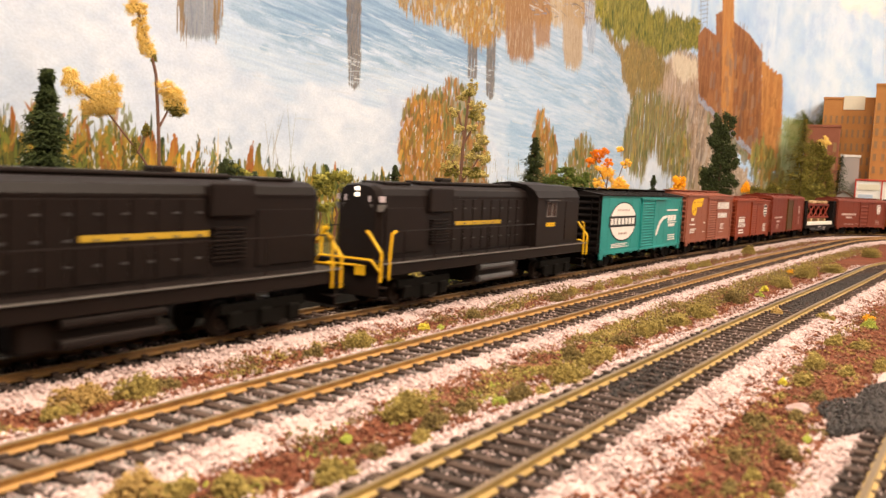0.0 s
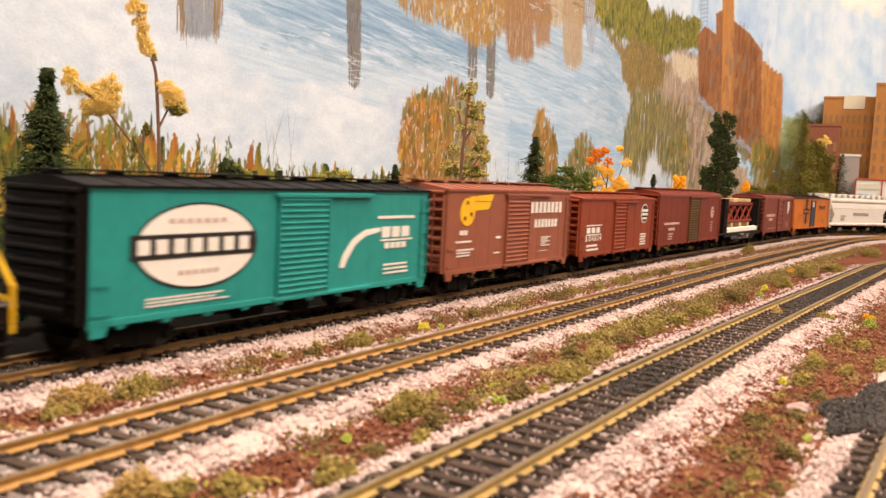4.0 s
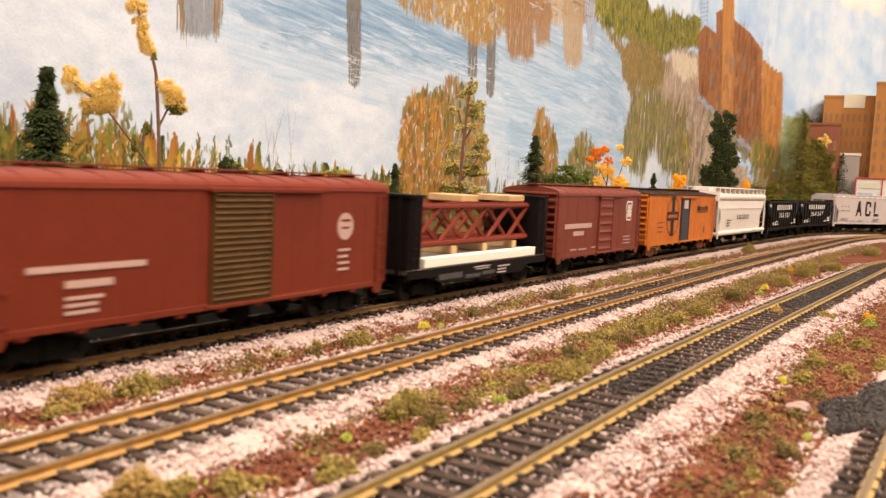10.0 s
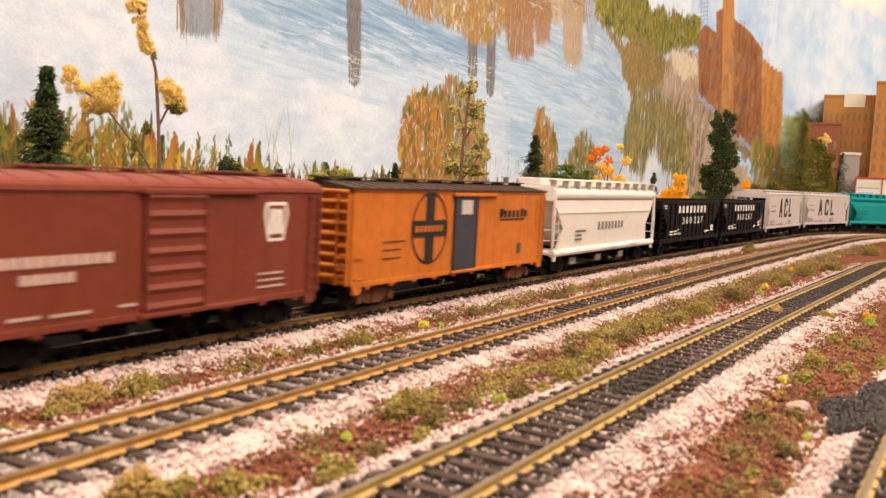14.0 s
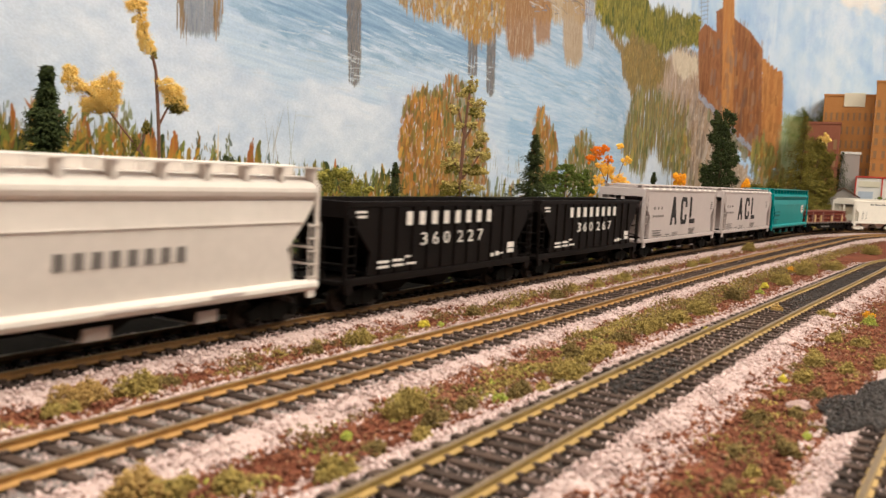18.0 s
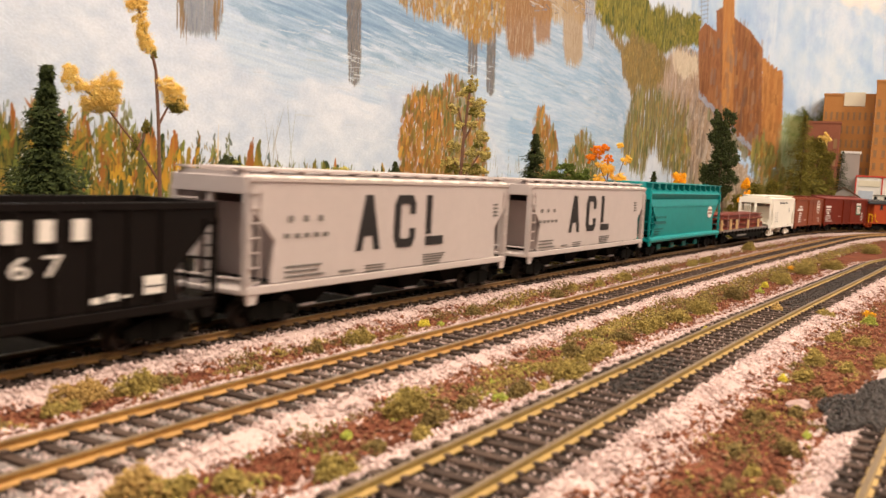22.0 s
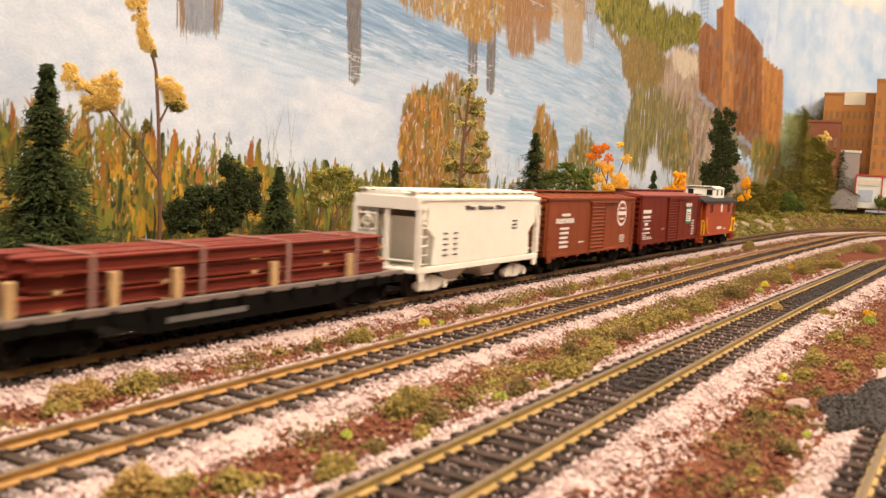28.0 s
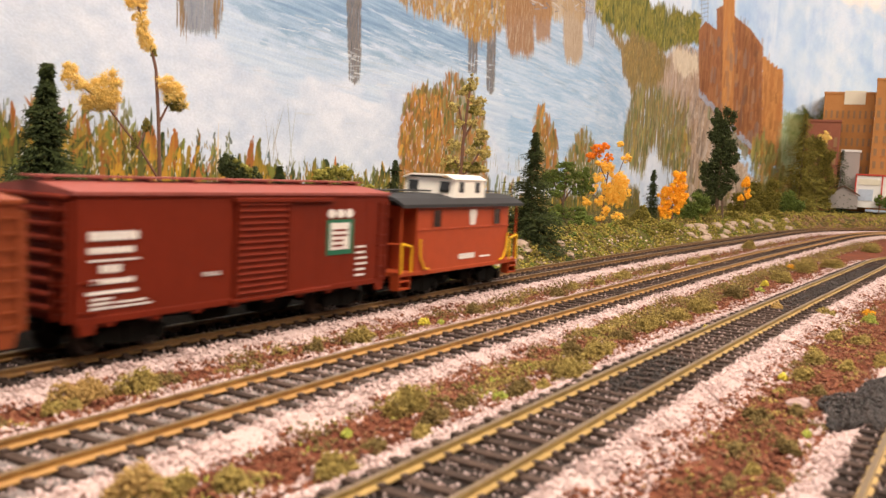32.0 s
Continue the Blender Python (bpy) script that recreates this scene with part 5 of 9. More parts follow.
shrub("orange_bush", "bright orange bush on the bank", p, -62, [(6, 78, 11, 14), (9, 58, 13, 14), (-8, 54, 14, 12), (-18, 44, 11, 14), (0, 40, 17, 15), (15, 38, 10, 12), (-13, 20, 10, 14), (6, 24, 9, 10), (-13, 6, 7, 8)], p[2], BLAZE, 3, 1.8, 19, [[(0, -5), (-2, 30), (6, 70)], [(-4, 0), (-16, 40)]])
p = (1162.7, 11.4, 0.638)
shrub("green_bush", "dark green bush on the bank", p, -64, [(0, 24, 22, 24), (-10, 14, 16, 16), (12, 34, 12, 16)], p[2], PINE, 2.6, 2.1, 21)
p = (1269.8, 11.5, 0.698)
shrub("column_tree", "tall dark green columnar tree on the bank", p, -70, [(4, 168, 18, 24), (-2, 138, 22, 24), (10, 112, 20, 24), (-8, 92, 24, 22), (12, 72, 18, 18), (-14, 62, 16, 18), (-24, 36, 18, 20), (2, 48, 14, 18), (-10, 176, 12, 16)], p[2], BUSH_DARK, 2.2, 2.4, 23, [[(0, -6), (0, 60), (2, 150)], [(12, -4), (8, 40)]], trunk_m=BARK, twig_r=1.6)
p = (1454.4, 14.5, 0.809)
shrub("orange_bush", "small spray of orange leaves on a twig", p, -95, [(0, 52, 7, 11), (4, 34, 6, 9), (-7, 26, 5, 6)], p[2], BLAZE, 3, 2.0, 25, [[(0, -4), (1, 50)]])
for q, hh, ww, mm_, sd in (((1533.1, 6.5, 0.857), 70, 34, OLIVE, 27), ((1479.6, 7.6, 0.833), 44, 26, OLIVE, 28), ((1593.1, 4.3, 0.892), 52, 24, PINE, 29)):
    shrub("olive_bush", "olive foam bush on the bank", q, -110, [(0, hh * 0.45, ww, hh * 0.4), (-ww * 0.5, hh * 0.3, ww * 0.6, hh * 0.3), (ww * 0.4, hh * 0.62, ww * 0.5, hh * 0.35)], q[2], mm_, 1.8, 2.5, sd, [[(0, -4), (0, hh * 0.5)]])
p = (1662.2, 18.2, 0.939)
conifer("broad olive green fir tree", p, -150, 172, 50, OLIVE, 31, 20, p[2], 1.8)
p = (1697.5, 18.8, 0.958)
shrub("olive_tree", "tall olive green tree with golden tips", p, -160, [(0, 60, 26, 40), (6, 100, 18, 24), (-16, 40, 24, 26), (14, 26, 20, 20), (-20, 84, 16, 20), (-10, 118, 14, 16)], p[2], OLIVE, 2.2, 2.2, 32, [[(0, -6), (0, 90)]], ([(6, 128, 10, 10)], GOLD), trunk_m=BARK, twig_r=1.6)
p = (1737.8, 20.3, 0.974)
conifer("dark sparse fir tree", p, -165, 108, 34, FIR_DEEP, 34, 16, p[2], 0.8)
p = (1778.1, 24.4, 0.962)
shrub("small_bush", "small dark bush by the road", p, -130, [(6, 14, 12, 12)], p[2], PINE, 2, 2.4, 35)

for i, (q, d_, ww, hh, mm_) in enumerate((((657.4, 3.3, 0.356), -40, 26, 20, OLIVE), ((746, 0.1, 0.406), -46, 24, 26, OLIVE), ((797.7, 1.4, 0.436), -50, 20, 22, PINE), ((817.3, 0.1, 0.445), -44, 22, 18, OLIVE), ((865.2, 11.8, 0.479), -70, 24, 26, PINE), ((938, 7.4, 0.516), -60, 22, 22, OLIVE), ((1006, 11.1, 0.556), -70, 20, 30, OLIVE),
                                         ((953.6, 3.9, 0.519), -46, 20, 14, OLIVE), ((824.4, 14.1, 0.460), -80, 22, 30, PINE), ((1265.6, 12.2, 0.699), -80, 20, 24, OLIVE), ((1309.4, 10, 0.716), -60, 20, 14, OLIVE), ((1446.7, 10.9, 0.798), -80, 22, 26, OLIVE), ((1473.5, 5.7, 0.804), -60, 22, 18, OLIVE), ((1004.8, 7.8, 0.546), -42, 18, 12, OLIVE), ((1198.7, 14, 0.666), -90, 18, 34, PINE))):
    shrub("low_bush", "low olive green foam bush on the bank", q, d_, [(0, hh * 0.4, ww * 0.8, hh * 0.5), (-ww * 0.5, hh * 0.3, ww * 0.5, hh * 0.4), (ww * 0.45, hh * 0.35, ww * 0.5, hh * 0.45), (ww * 0.1, hh * 0.75, ww * 0.4, hh * 0.35)], q[2], mm_, 3.0, 1.7, 60 + i)

# --- far end of the layout: model buildings in front of the board
BRICK = mat("model_orange_brick", (0.5, 0.23, 0.07), 0.85, second=(0.4, 0.165, 0.045), scale=60, bump=0.3)
BRICK_RED = mat("model_red_brick", (0.3, 0.1, 0.055), 0.85, second=(0.22, 0.07, 0.04), scale=60, bump=0.3)
PANE = mat("dim_model_window", (0.3, 0.17, 0.08), 0.3, var=0.3)
SIGN = mat("cream_sign_board", (0.72, 0.66, 0.52), 0.7, var=0.08)
STORE = mat("white_store_wall", (0.75, 0.72, 0.68), 0.7, var=0.08)
RED_TRIM = mat("red_store_trim", (0.5, 0.05, 0.03), 0.5, var=0.15)
GREY_ROAD = mat("grey_model_road", (0.36, 0.3, 0.27), 0.85, second=(0.3, 0.28, 0.27), scale=40)


def block_house(label, at, d, x0, x1, height, depth, k, wall_m, rows, cols, group="far buildings"):
    t = thing("brick_building", label, "building", group, m=stand(at[0], d, at[1]))
    sh = Shape()
    sh.box(x0 * k, x1 * k, 0, depth * k, -6, height * k, 0.4)
    part("wall", sh, wall_m, t)
    sh = Shape()
    sh.box((x0 - 1) * k, (x1 + 1) * k, -1.2 * k, (depth + 1) * k, (height - 2) * k, (height + 2) * k, 0.3)
    part("cornice", sh, wall_m, t)
    w = (x1 - x0) / cols
    for i in range(rows):
        for j in range(cols):
            wn = new("window")
            wn.parent = t
            zz, xx = height * (0.3 + 0.6 * i / rows), x0 + w * (j + 0.3)
            sh = Shape()
            sh.box(xx * k, (xx + w * 0.4) * k, -0.25, 0.5, zz * k, (zz + height * 0.34 / rows) * k)
            part("pane", sh, PANE, wn)
            sh = Shape()
            sh.box((xx - 0.4) * k, (xx + w * 0.4 + 0.4) * k, -0.9, 0.3, (zz - 1) * k, zz * k)
            part("sill", sh, wall_m, wn)
    return t


p = (1802.8, 23.2, 1.041)
a = block_house("orange brick mill building with a cream sign on its roof", p, -250, -58, 24, 200, 60, p[2], BRICK, 5, 9)
sh = Shape()
sh.box(-26 * p[2], 8 * p[2], -1.5, 4, 180 * p[2], 204 * p[2], 0.4)
part("sign_board", sh, SIGN, a, "plain cream sign board")
p = (1755.7, 21.8, 1.015)
block_house("low red brick shed with a plain cornice", p, -225, -44, 12, 152, 40, p[2], BRICK_RED, 3, 4)
p = (1810, 28.9, 1.004)
block_house("tall orange-brown brick warehouse", p, -190, -18, 60, 222, 70, p[2], BRICK, 6, 6)
p = (1774, 25.9, 1.007)
t = thing("road_ramp", "pale grey road ramp between the brick buildings", "road", m=stand(p[0], -205, p[1]))
sh = Shape()
sh.prism([(-17 * p[2], -4), (16 * p[2], -4), (14 * p[2], 96 * p[2]), (-15 * p[2], 96 * p[2])], 0, 18)
part("roadway", sh, GREY_ROAD, t)
sh = Shape()
sh.prism([(-17 * p[2], 96 * p[2]), (16 * p[2], 96 * p[2]), (16 * p[2], 100 * p[2]), (-17 * p[2], 100 * p[2])], -1, 19)
part("ledge", sh, STORE, t, "white ledge")
p = (1773.5, 30.8, 0.973)
t = thing("store_building", "white store building with red trim and a blue-white window display", "building", "far buildings", m=stand(p[0], -150, p[1]))
k = p[2]
sh = Shape()
sh.box(-22 * k, 50 * k, 0, 40, -4, 52 * k, 0.4)
part("wall", sh, STORE, t)
for x in (-24, 18):
    sh = Shape()
    sh.box(x * k, (x + 2.4) * k, -1.4, 1, -2, 54 * k, 0.2)
    part("corner_trim", sh, RED_TRIM, t)
sh = Shape()
sh.box(-24 * k, 52 * k, -1.6, 42, 52 * k, 55 * k, 0.3)
part("roof_trim", sh, RED_TRIM, t)
sh = Shape()
sh.box(-18 * k, 6 * k, -0.8, 0.2, 8 * k, 28 * k)
part("shop_window", sh, mat("pale_blue_shop_window", (0.5, 0.56, 0.66), 0.25, var=0.25), t, "pale blue shop window")
sh = Shape()
sh.box(-18 * k, 16 * k, -0.9, 0.2, 36 * k, 46 * k)
part("name_board", sh, SIGN, t, "plain cream name board")
sh = Shape()
sh.box(24 * k, 40 * k, -0.9, 0.2, 0, 16 * k)
part("door", sh, RED_TRIM, t)
p = (1734.3, 26.8, 0.964)
t = thing("shed", "low weathered grey shed among the trees", "building", "far buildings", m=stand(p[0], -150, p[1]))
sh = Shape()
sh.prism([(-24 * p[2], -3), (24 * p[2], -3), (24 * p[2], 20 * p[2]), (0, 34 * p[2]), (-24 * p[2], 20 * p[2])], 0, 26)
part("wall", sh, GREY_ROAD, t)
sh = Shape()
sh.prism([(-27 * p[2], 19 * p[2]), (0, 35 * p[2]), (27 * p[2], 19 * p[2]), (27 * p[2], 22 * p[2]), (0, 38 * p[2]), (-27 * p[2], 22 * p[2])], -2, 28)
part("roof", sh, BARK, t)

# --- turf and stones on the bank
TURF_BANK = mat("olive_bank_grains", (0.46, 0.36, 0.08), 0.9, spec=0.08, second=(0.08, 0.065, 0.018), rnd=0.75, scale=200, edge=0.9)
TURF_GREEN = mat("green_bank_grains", (0.24, 0.27, 0.05), 0.9, spec=0.08, second=(0.06, 0.075, 0.015), rnd=0.75, scale=200, edge=0.9)
rng = np.random.default_rng(21)


def bank_z(d, s=900):
    return -6 + (float(np.interp(-d, (22, 28, 34, 42, 52, 64, 90), (-6.6, -5, -1.5, 4.5, 9.5, 12.5, 14.5))) + 6) * bank_rise(s)


def bank_strew(n, s0, s1, d0, d1, pile=0.0):
    """Tufts on the bank, gathered in heaps up to pile high."""
    P = []
    off = rng.uniform(0, 500)
    while len(P) < n:
        s, d = rng.uniform(s0, s1), rng.uniform(d0, d1)
        x, y, _z = MAIN.at(s, d)
        h = noise.noise(Vector((x / 13 + off, y / 13, 3))) + 0.5 * noise.noise(Vector((x / 5, y / 5 + off, 4)))
        if pile and h < -0.1:
            continue
        P.append((x, y, bank_z(d, s) + rng.uniform(-0.6, 0.8) + max(0.0, h) * pile * rng.random()))
    return np.array(P)


for n, s0, s1, d0, d1, m_, sz, nm, lb, pile in ((13000, 560, 1500, -70, -25, TURF_BANK, 2.1, "bank_turf", "olive turf tufts on the bank", 12), (9000, 560, 1700, -66, -24, TURF_DARK, 2.0, "bank_turf", "brown olive turf tufts on the bank", 9),
                                                (7000, 560, 1500, -62, -27, TURF_GREEN, 1.7, "bank_turf", "bright green turf tufts on the bank", 10), (900, 700, 1500, -46, -24, STONE, 2.4, "bank_stones", "pink-white stones showing on the bank", 0),
                                                (5000, 300, 1800, -160, -60, TURF_DARK, 2.2, "bank_turf", "brown olive turf under the trees", 6), (9000, 1400, 2000, -120, -28, TURF_BANK, 2.8, "bank_turf", "olive turf on the far bank", 8)):
    P = bank_strew(n, s0, s1, d0, d1, pile)
    tagged(new(nm, grains(nm, P, sz * (0.5 + rng.random(len(P))), m_, rng)), lb, "turf" if "turf" in nm else "stones", kind="stuff")
P = bank_strew(4200, 1480, 1900, -64, -27, 5)
tagged(new("bank_earth", grains("bank_earth", P, 2.6 * (0.5 + rng.random(len(P))), TAN, rng)), "tan brown earth showing on the far bank", "ground", kind="stuff")
BOULDER = mat("pale_pink_rock", (0.46, 0.34, 0.26), 0.9, spec=0.1, second=(0.2, 0.14, 0.1), scale=160, bump=0.6)
for i in range(46):
    s = (rng.uniform(640, 760) if i % 3 == 0 else rng.uniform(1060, 1480))
    d = rng.uniform(-48, -28)
    r_ = rng.uniform(2.0, 5.0) * (1 if s < 900 else 1.4)
    bm = bmesh.new()
    bmesh.ops.create_icosphere(bm, subdivisions=2, radius=1)
    for v in bm.verts:
        q = v.co * (1 + 0.35 * noise.noise(v.co * 1.7 + Vector((i * 3.1, 0, 0))))
        v.co = Vector((q.x * r_ * 1.3, q.y * r_, q.z * r_ * 0.8)) * MM
    me = bpy.data.meshes.new("rock")
    bm.to_mesh(me)
    bm.free()
    me.materials.append(BOULDER)
    ob = tagged(new("rock", me), "pale pink stone set in the grassy bank", "rock", "bank rocks")
    ob.matrix_basis = stand(s, d, bank_z(d, s) + 0.3)

# --- turf clumps between the tracks


def turf_clump(at, r, material, label, seed, flat=0.5, z=-5.2):
    rng = np.random.default_rng(seed)
    n = min(int(200 + 70 * r * r), 4200)
    k = int(4 + r * 1.3)
    lobe = np.stack([rng.normal(size=k) * r * 0.62, rng.normal(size=k) * r * 0.34, np.zeros(k), r * (0.28 + 0.34 * rng.random(k))], 1)
    lobe[0] = (0, 0, 0, r * 0.62)
    v = rng.normal(size=(n, 3))
    v /= np.linalg.norm(v, axis=1)[:, None]
    L = lobe[rng.choice(k, n, p=lobe[:, 3] ** 2 / (lobe[:, 3] ** 2).sum())]
    rad = L[:, 3] * (0.55 + 0.5 * rng.random(n) ** 0.6) * (1 + 0.2 * np.sin(v[:, 0] * 7 + L[:, 0] * 3) * np.cos(v[:, 2] * 6 + L[:, 1]))
    P = np.stack([L[:, 0] + v[:, 0] * rad * 1.1, L[:, 1] + v[:, 1] * rad, np.abs(v[:, 2]) * rad * flat * 3.4], 1)
    me = grains("grass_clump", P, 0.4 + 0.8 * rng.random(n), material, rng)
    ob = tagged(new("grass_clump", me), label, "grass", "turf clumps")
    x, y, _ = MAIN.at(at[0], at[1])
    ob.matrix_basis = pose(x * MM, y * MM, z * MM, 0, 0, math.degrees(MAIN.head(at[0])))
    return ob


TURF_TAN = mat("tan_turf_grains", (0.56, 0.36, 0.13), 0.9, spec=0.1, second=(0.2, 0.12, 0.04), rnd=0.75, scale=200, edge=0.9)
OL, BR, LI = "olive green foam turf clump between the tracks", "brown olive foam turf clump between the tracks", "bright lime foam turf tuft between the tracks"
CL = [([(341.7, 96.3), (339.7, 106.7), (380.3, 111.6), (407.2, 114.2), (440.2, 102), (442.4, 109.4), (292.3, 110.9), (270.1, 93.8), (263.3, 89.6)], (6.0, 3.6, 4.2, 6.2, 4.5, 5.2, 4.6, 3.6, 4.6), "OBBOBOOOT"),
      ([(275.2, 99.5), (315.9, 97.5), (368.7, 110.3), (514.1, 105.9), (547.6, 108), (581, 109.7), (651.7, 108.7), (691.9, 113.8), (846.1, 113.3)], (4.0, 1.5, 2.2, 5.5, 5.0, 6.5, 6.5, 2.6, 10), "OLLOOOBLO"),
      ([(756.7, 114.5), (905.2, 123.8), (1153.2, 122.7), (480.3, 105.7), (459.9, 108.6), (387.3, 114.6), (356.9, 107.2), (310.5, 108.5), (327.3, 109.8)], (7, 8, 9, 4.2, 3, 3, 3.2, 2.6, 2.4), "OOOBOOBBO"),
      ([(489.1, 36.8), (457.1, 39.6), (405.5, 38.5), (412.4, 48), (298.7, 31.1), (314.2, 33.8), (287.7, 35.1), (572, 39), (603.9, 33.9)], (4.6, 1.8, 5.0, 3.6, 5.2, 5.0, 2.6, 4.2, 3.6), "BLOOTOOBO"),
      ([(676.5, 36.6), (808.1, 40.7), (849.9, 41.7), (1041.1, 28), (757.8, 38.7), (382.9, 36.6), (322.8, 34.4), (526.7, 37.5), (633.9, 37.8)], (5, 5, 5, 8, 4, 3.4, 3, 3, 3.6), "OOOOBBBOO"),
      ([(493.7, 171.8), (463.2, 173.6), (409.8, 179.3), (396.6, 172.3), (389.9, 184.7), (613.3, 179.1), (545.5, 181.2), (501.9, 192.9), (372.5, 183.1)], (4.4, 3.6, 2.6, 3.2, 1.5, 4.0, 3.8, 4.4, 2.6), "OOBBLLOOB"),
      ([(552.3, 172.1), (363.9, 172.8), (349.7, 179.3), (339.1, 176.9), (430.6, 171.4), (487.1, 183.6), (439.4, 181.1), (345.3, 184.6), (617.9, 158.9)], (3.6, 2.0, 2.4, 2.2, 2.4, 3.4, 2.6, 2.2, 4), "OBOBOOBBO")]
n = 0
for pts, rr, kinds in CL:
    for at, r_, c_ in zip(pts, rr, kinds):
        n += 1
        turf_clump(at, r_, {"O": TURF, "B": TURF_DARK, "L": TURF_LIME, "T": TURF_TAN}[c_], {"O": OL, "B": BR, "L": LI, "T": "tan foam turf clump between the tracks"}[c_], n)
for line, s0, s1, d0, d1, q, size, cut, m_ in ((MIDDLE, 460, 1300, 23, 42, 1.1, 12, -0.2, TURF_DARK), (MIDDLE, 460, 1300, 24, 42, 0.9, 9, -0.1, TURF), (MAIN, 460, 1400, 25, 41, 0.9, 9, -0.05, TURF_DARK), (MIDDLE, 150, 1300, 24, 41, 0.9, 15, 0.08, TURF), (MIDDLE, 300, 1400, 24, 41, 0.9, 11, 0.12, TURF_DARK), (MAIN, 190, 1400, 24, 41, 0.7, 13, 0.16, TURF), (MAIN, 190, 1400, 24, 41, 0.7, 10, 0.2, TURF_DARK),
                                               (FRONT, 230, 900, 28, 60, 0.6, 10, 0.3, TURF_DARK), (FRONT, 230, 900, 28, 60, 0.5, 8, 0.36, TURF), (MIDDLE, 150, 1300, 24, 41, 0.5, 7, 0.44, TURF_LIME)):
    P = off_patch(patchy(strew(line, s0, s1, [(d0, d1, -4.8, -4.8)], q, rng), size, cut), 1.3)
    P[:, 2] += np.array([max(0.0, noise.noise(Vector((x / size, y / size, 2.5))) - cut) for x, y, z in P]) * 7 * rng.random(len(P))
    tagged(new("turf_scatter", grains("turf_scatter", P, 0.55 + 0.8 * rng.random(len(P)), m_, rng)), "scattered olive turf flock on the earth", "turf", kind="stuff")
BLACK_CINDER = mat("black_coal_grains", (0.055, 0.04, 0.034), 0.45, spec=0.3, second=(0.006, 0.005, 0.005), rnd=0.8, scale=300, edge=0.9)
# black cinder patch and a pale stone beside the near siding
def strewn_patch(name, label, category, line, at, reach, n, material, size, z, high, hollow=0.55, over=None):
    P = []
    for _ in range(n):
        a = rng.random() * 6.283
        r_ = rng.random() ** hollow * (1 + 0.18 * math.sin(a * 3 + 1) + 0.12 * math.sin(a * 7))
        x, y, _z = line.at(at[0] + reach[0] * r_ * math.cos(a), at[1] + reach[1] * r_ * math.sin(a))
        if over:
            k_ = int(np.argmin((over.c[:, 0] - x) ** 2 + (over.c[:, 1] - y) ** 2))
            off = math.hypot(over.c[k_, 0] - x, over.c[k_, 1] - y)
            z0 = max(z, float(np.interp(off, (0, 14.5, 17, 22, 25), (-2.9, -2.7, -3.1, -4.9, -6.0))))
        else:
            z0 = z
        P.append((x, y, z0 + rng.random() * high))
    tagged(new(name, grains(name, P, size[0] + size[1] * rng.random(n), material, rng)), label, category, kind="stuff")


strewn_patch("cinder_patch", "patch of black cinders beside the siding", "cinders", MAIN, PATCH[:2], PATCH[2:], 7500, BLACK_CINDER, (0.8, 1.0), -4.8, 1.0, over=NEAR)
strewn_patch("cinder_patch", "pale stones among the black cinders", "stones", MAIN, PATCH[:2], PATCH[2:], 90, STONE, (0.6, 0.6), -3.9, 0.4, over=NEAR)
strewn_patch("oil_cinders", "oily black cinders heaped between the rails", "cinders", FRONT, (408, -3), (30, 9), 800, BLACK_CINDER, (0.7, 0.8), -2.7, 0.9)
strewn_patch("oil_cinders", "oily black cinders heaped between the rails", "cinders", FRONT, (740, 0), (150, 7), 2200, BLACK_CINDER, (0.9, 0.8), -2.7, 0.8)
WASHED = mat("pale_mauve_stone", (0.4, 0.29, 0.27), 0.95, spec=0.05, second=(0.25, 0.16, 0.14), scale=200, bump=0.5)
bm = bmesh.new()
bmesh.ops.create_icosphere(bm, subdivisions=3, radius=1)
for v in bm.verts:
    q = v.co * (1 + 0.3 * noise.noise(v.co * 1.9) + 0.12 * noise.noise(v.co * 5))
    v.co = Vector((q.x * 4.6, q.y * 2.8, q.z * 1.7)) * MM
me = bpy.data.meshes.new("pale_stone")
bm.to_mesh(me)
bm.free()
me.materials.append(WASHED)
ob = tagged(new("pale_stone", me), "pale mauve stone lying on the red earth", "rock")
ob.matrix_basis = MAIN.place(420.5, 178.0, -4.4, -20)
TUFT_ORANGE = mat("orange_tuft_grains", (0.85, 0.42, 0.03), 0.9, spec=0.1, second=(0.5, 0.2, 0.02), rnd=0.75, scale=200, edge=0.9)
TUFT_YELLOW = mat("yellow_tuft_grains", (0.75, 0.6, 0.08), 0.9, spec=0.1, second=(0.36, 0.3, 0.04), rnd=0.75, scale=200, edge=0.9)
for i, (at, r_, m_, lb, z) in enumerate((((639.3, 175.4), 3.0, TUFT_ORANGE, "orange foam tuft on the red earth", -5.2), ((722.5, 110.6), 3.0, TUFT_YELLOW, "yellow foam tuft between the tracks", -4.6), ((853.3, 101.9), 3.4, TUFT_ORANGE, "orange foam tuft between the tracks", -4.6),
                                         ((512.5, 128.7), 2.0, TUFT_YELLOW, "yellow foam tuft on the ties of the siding", -2.6), ((607, 138.4), 2.8, TURF_TAN, "tan foam tuft on the ties of the siding", -2.6), ((449.0, 36.5), 2.2, TUFT_YELLOW, "yellow foam tuft between the tracks", -4.8), ((455, 168), 1.6, TUFT_YELLOW, "yellow foam tuft on the red earth", -5.0))):
    turf_clump(at, r_, m_, lb, 200 + i, z=z)


# ------------------------------------------------------------ rolling stock; x along the car, -y faces the layout's front, z over the rail


def paint(name, c, rough=0.55, var=0.18, **k):
    return mat(name, c, rough, var=var, scale=k.pop("scale", 35), fine=k.pop("fine", 260), spec=k.pop("spec", 0.18), **k)


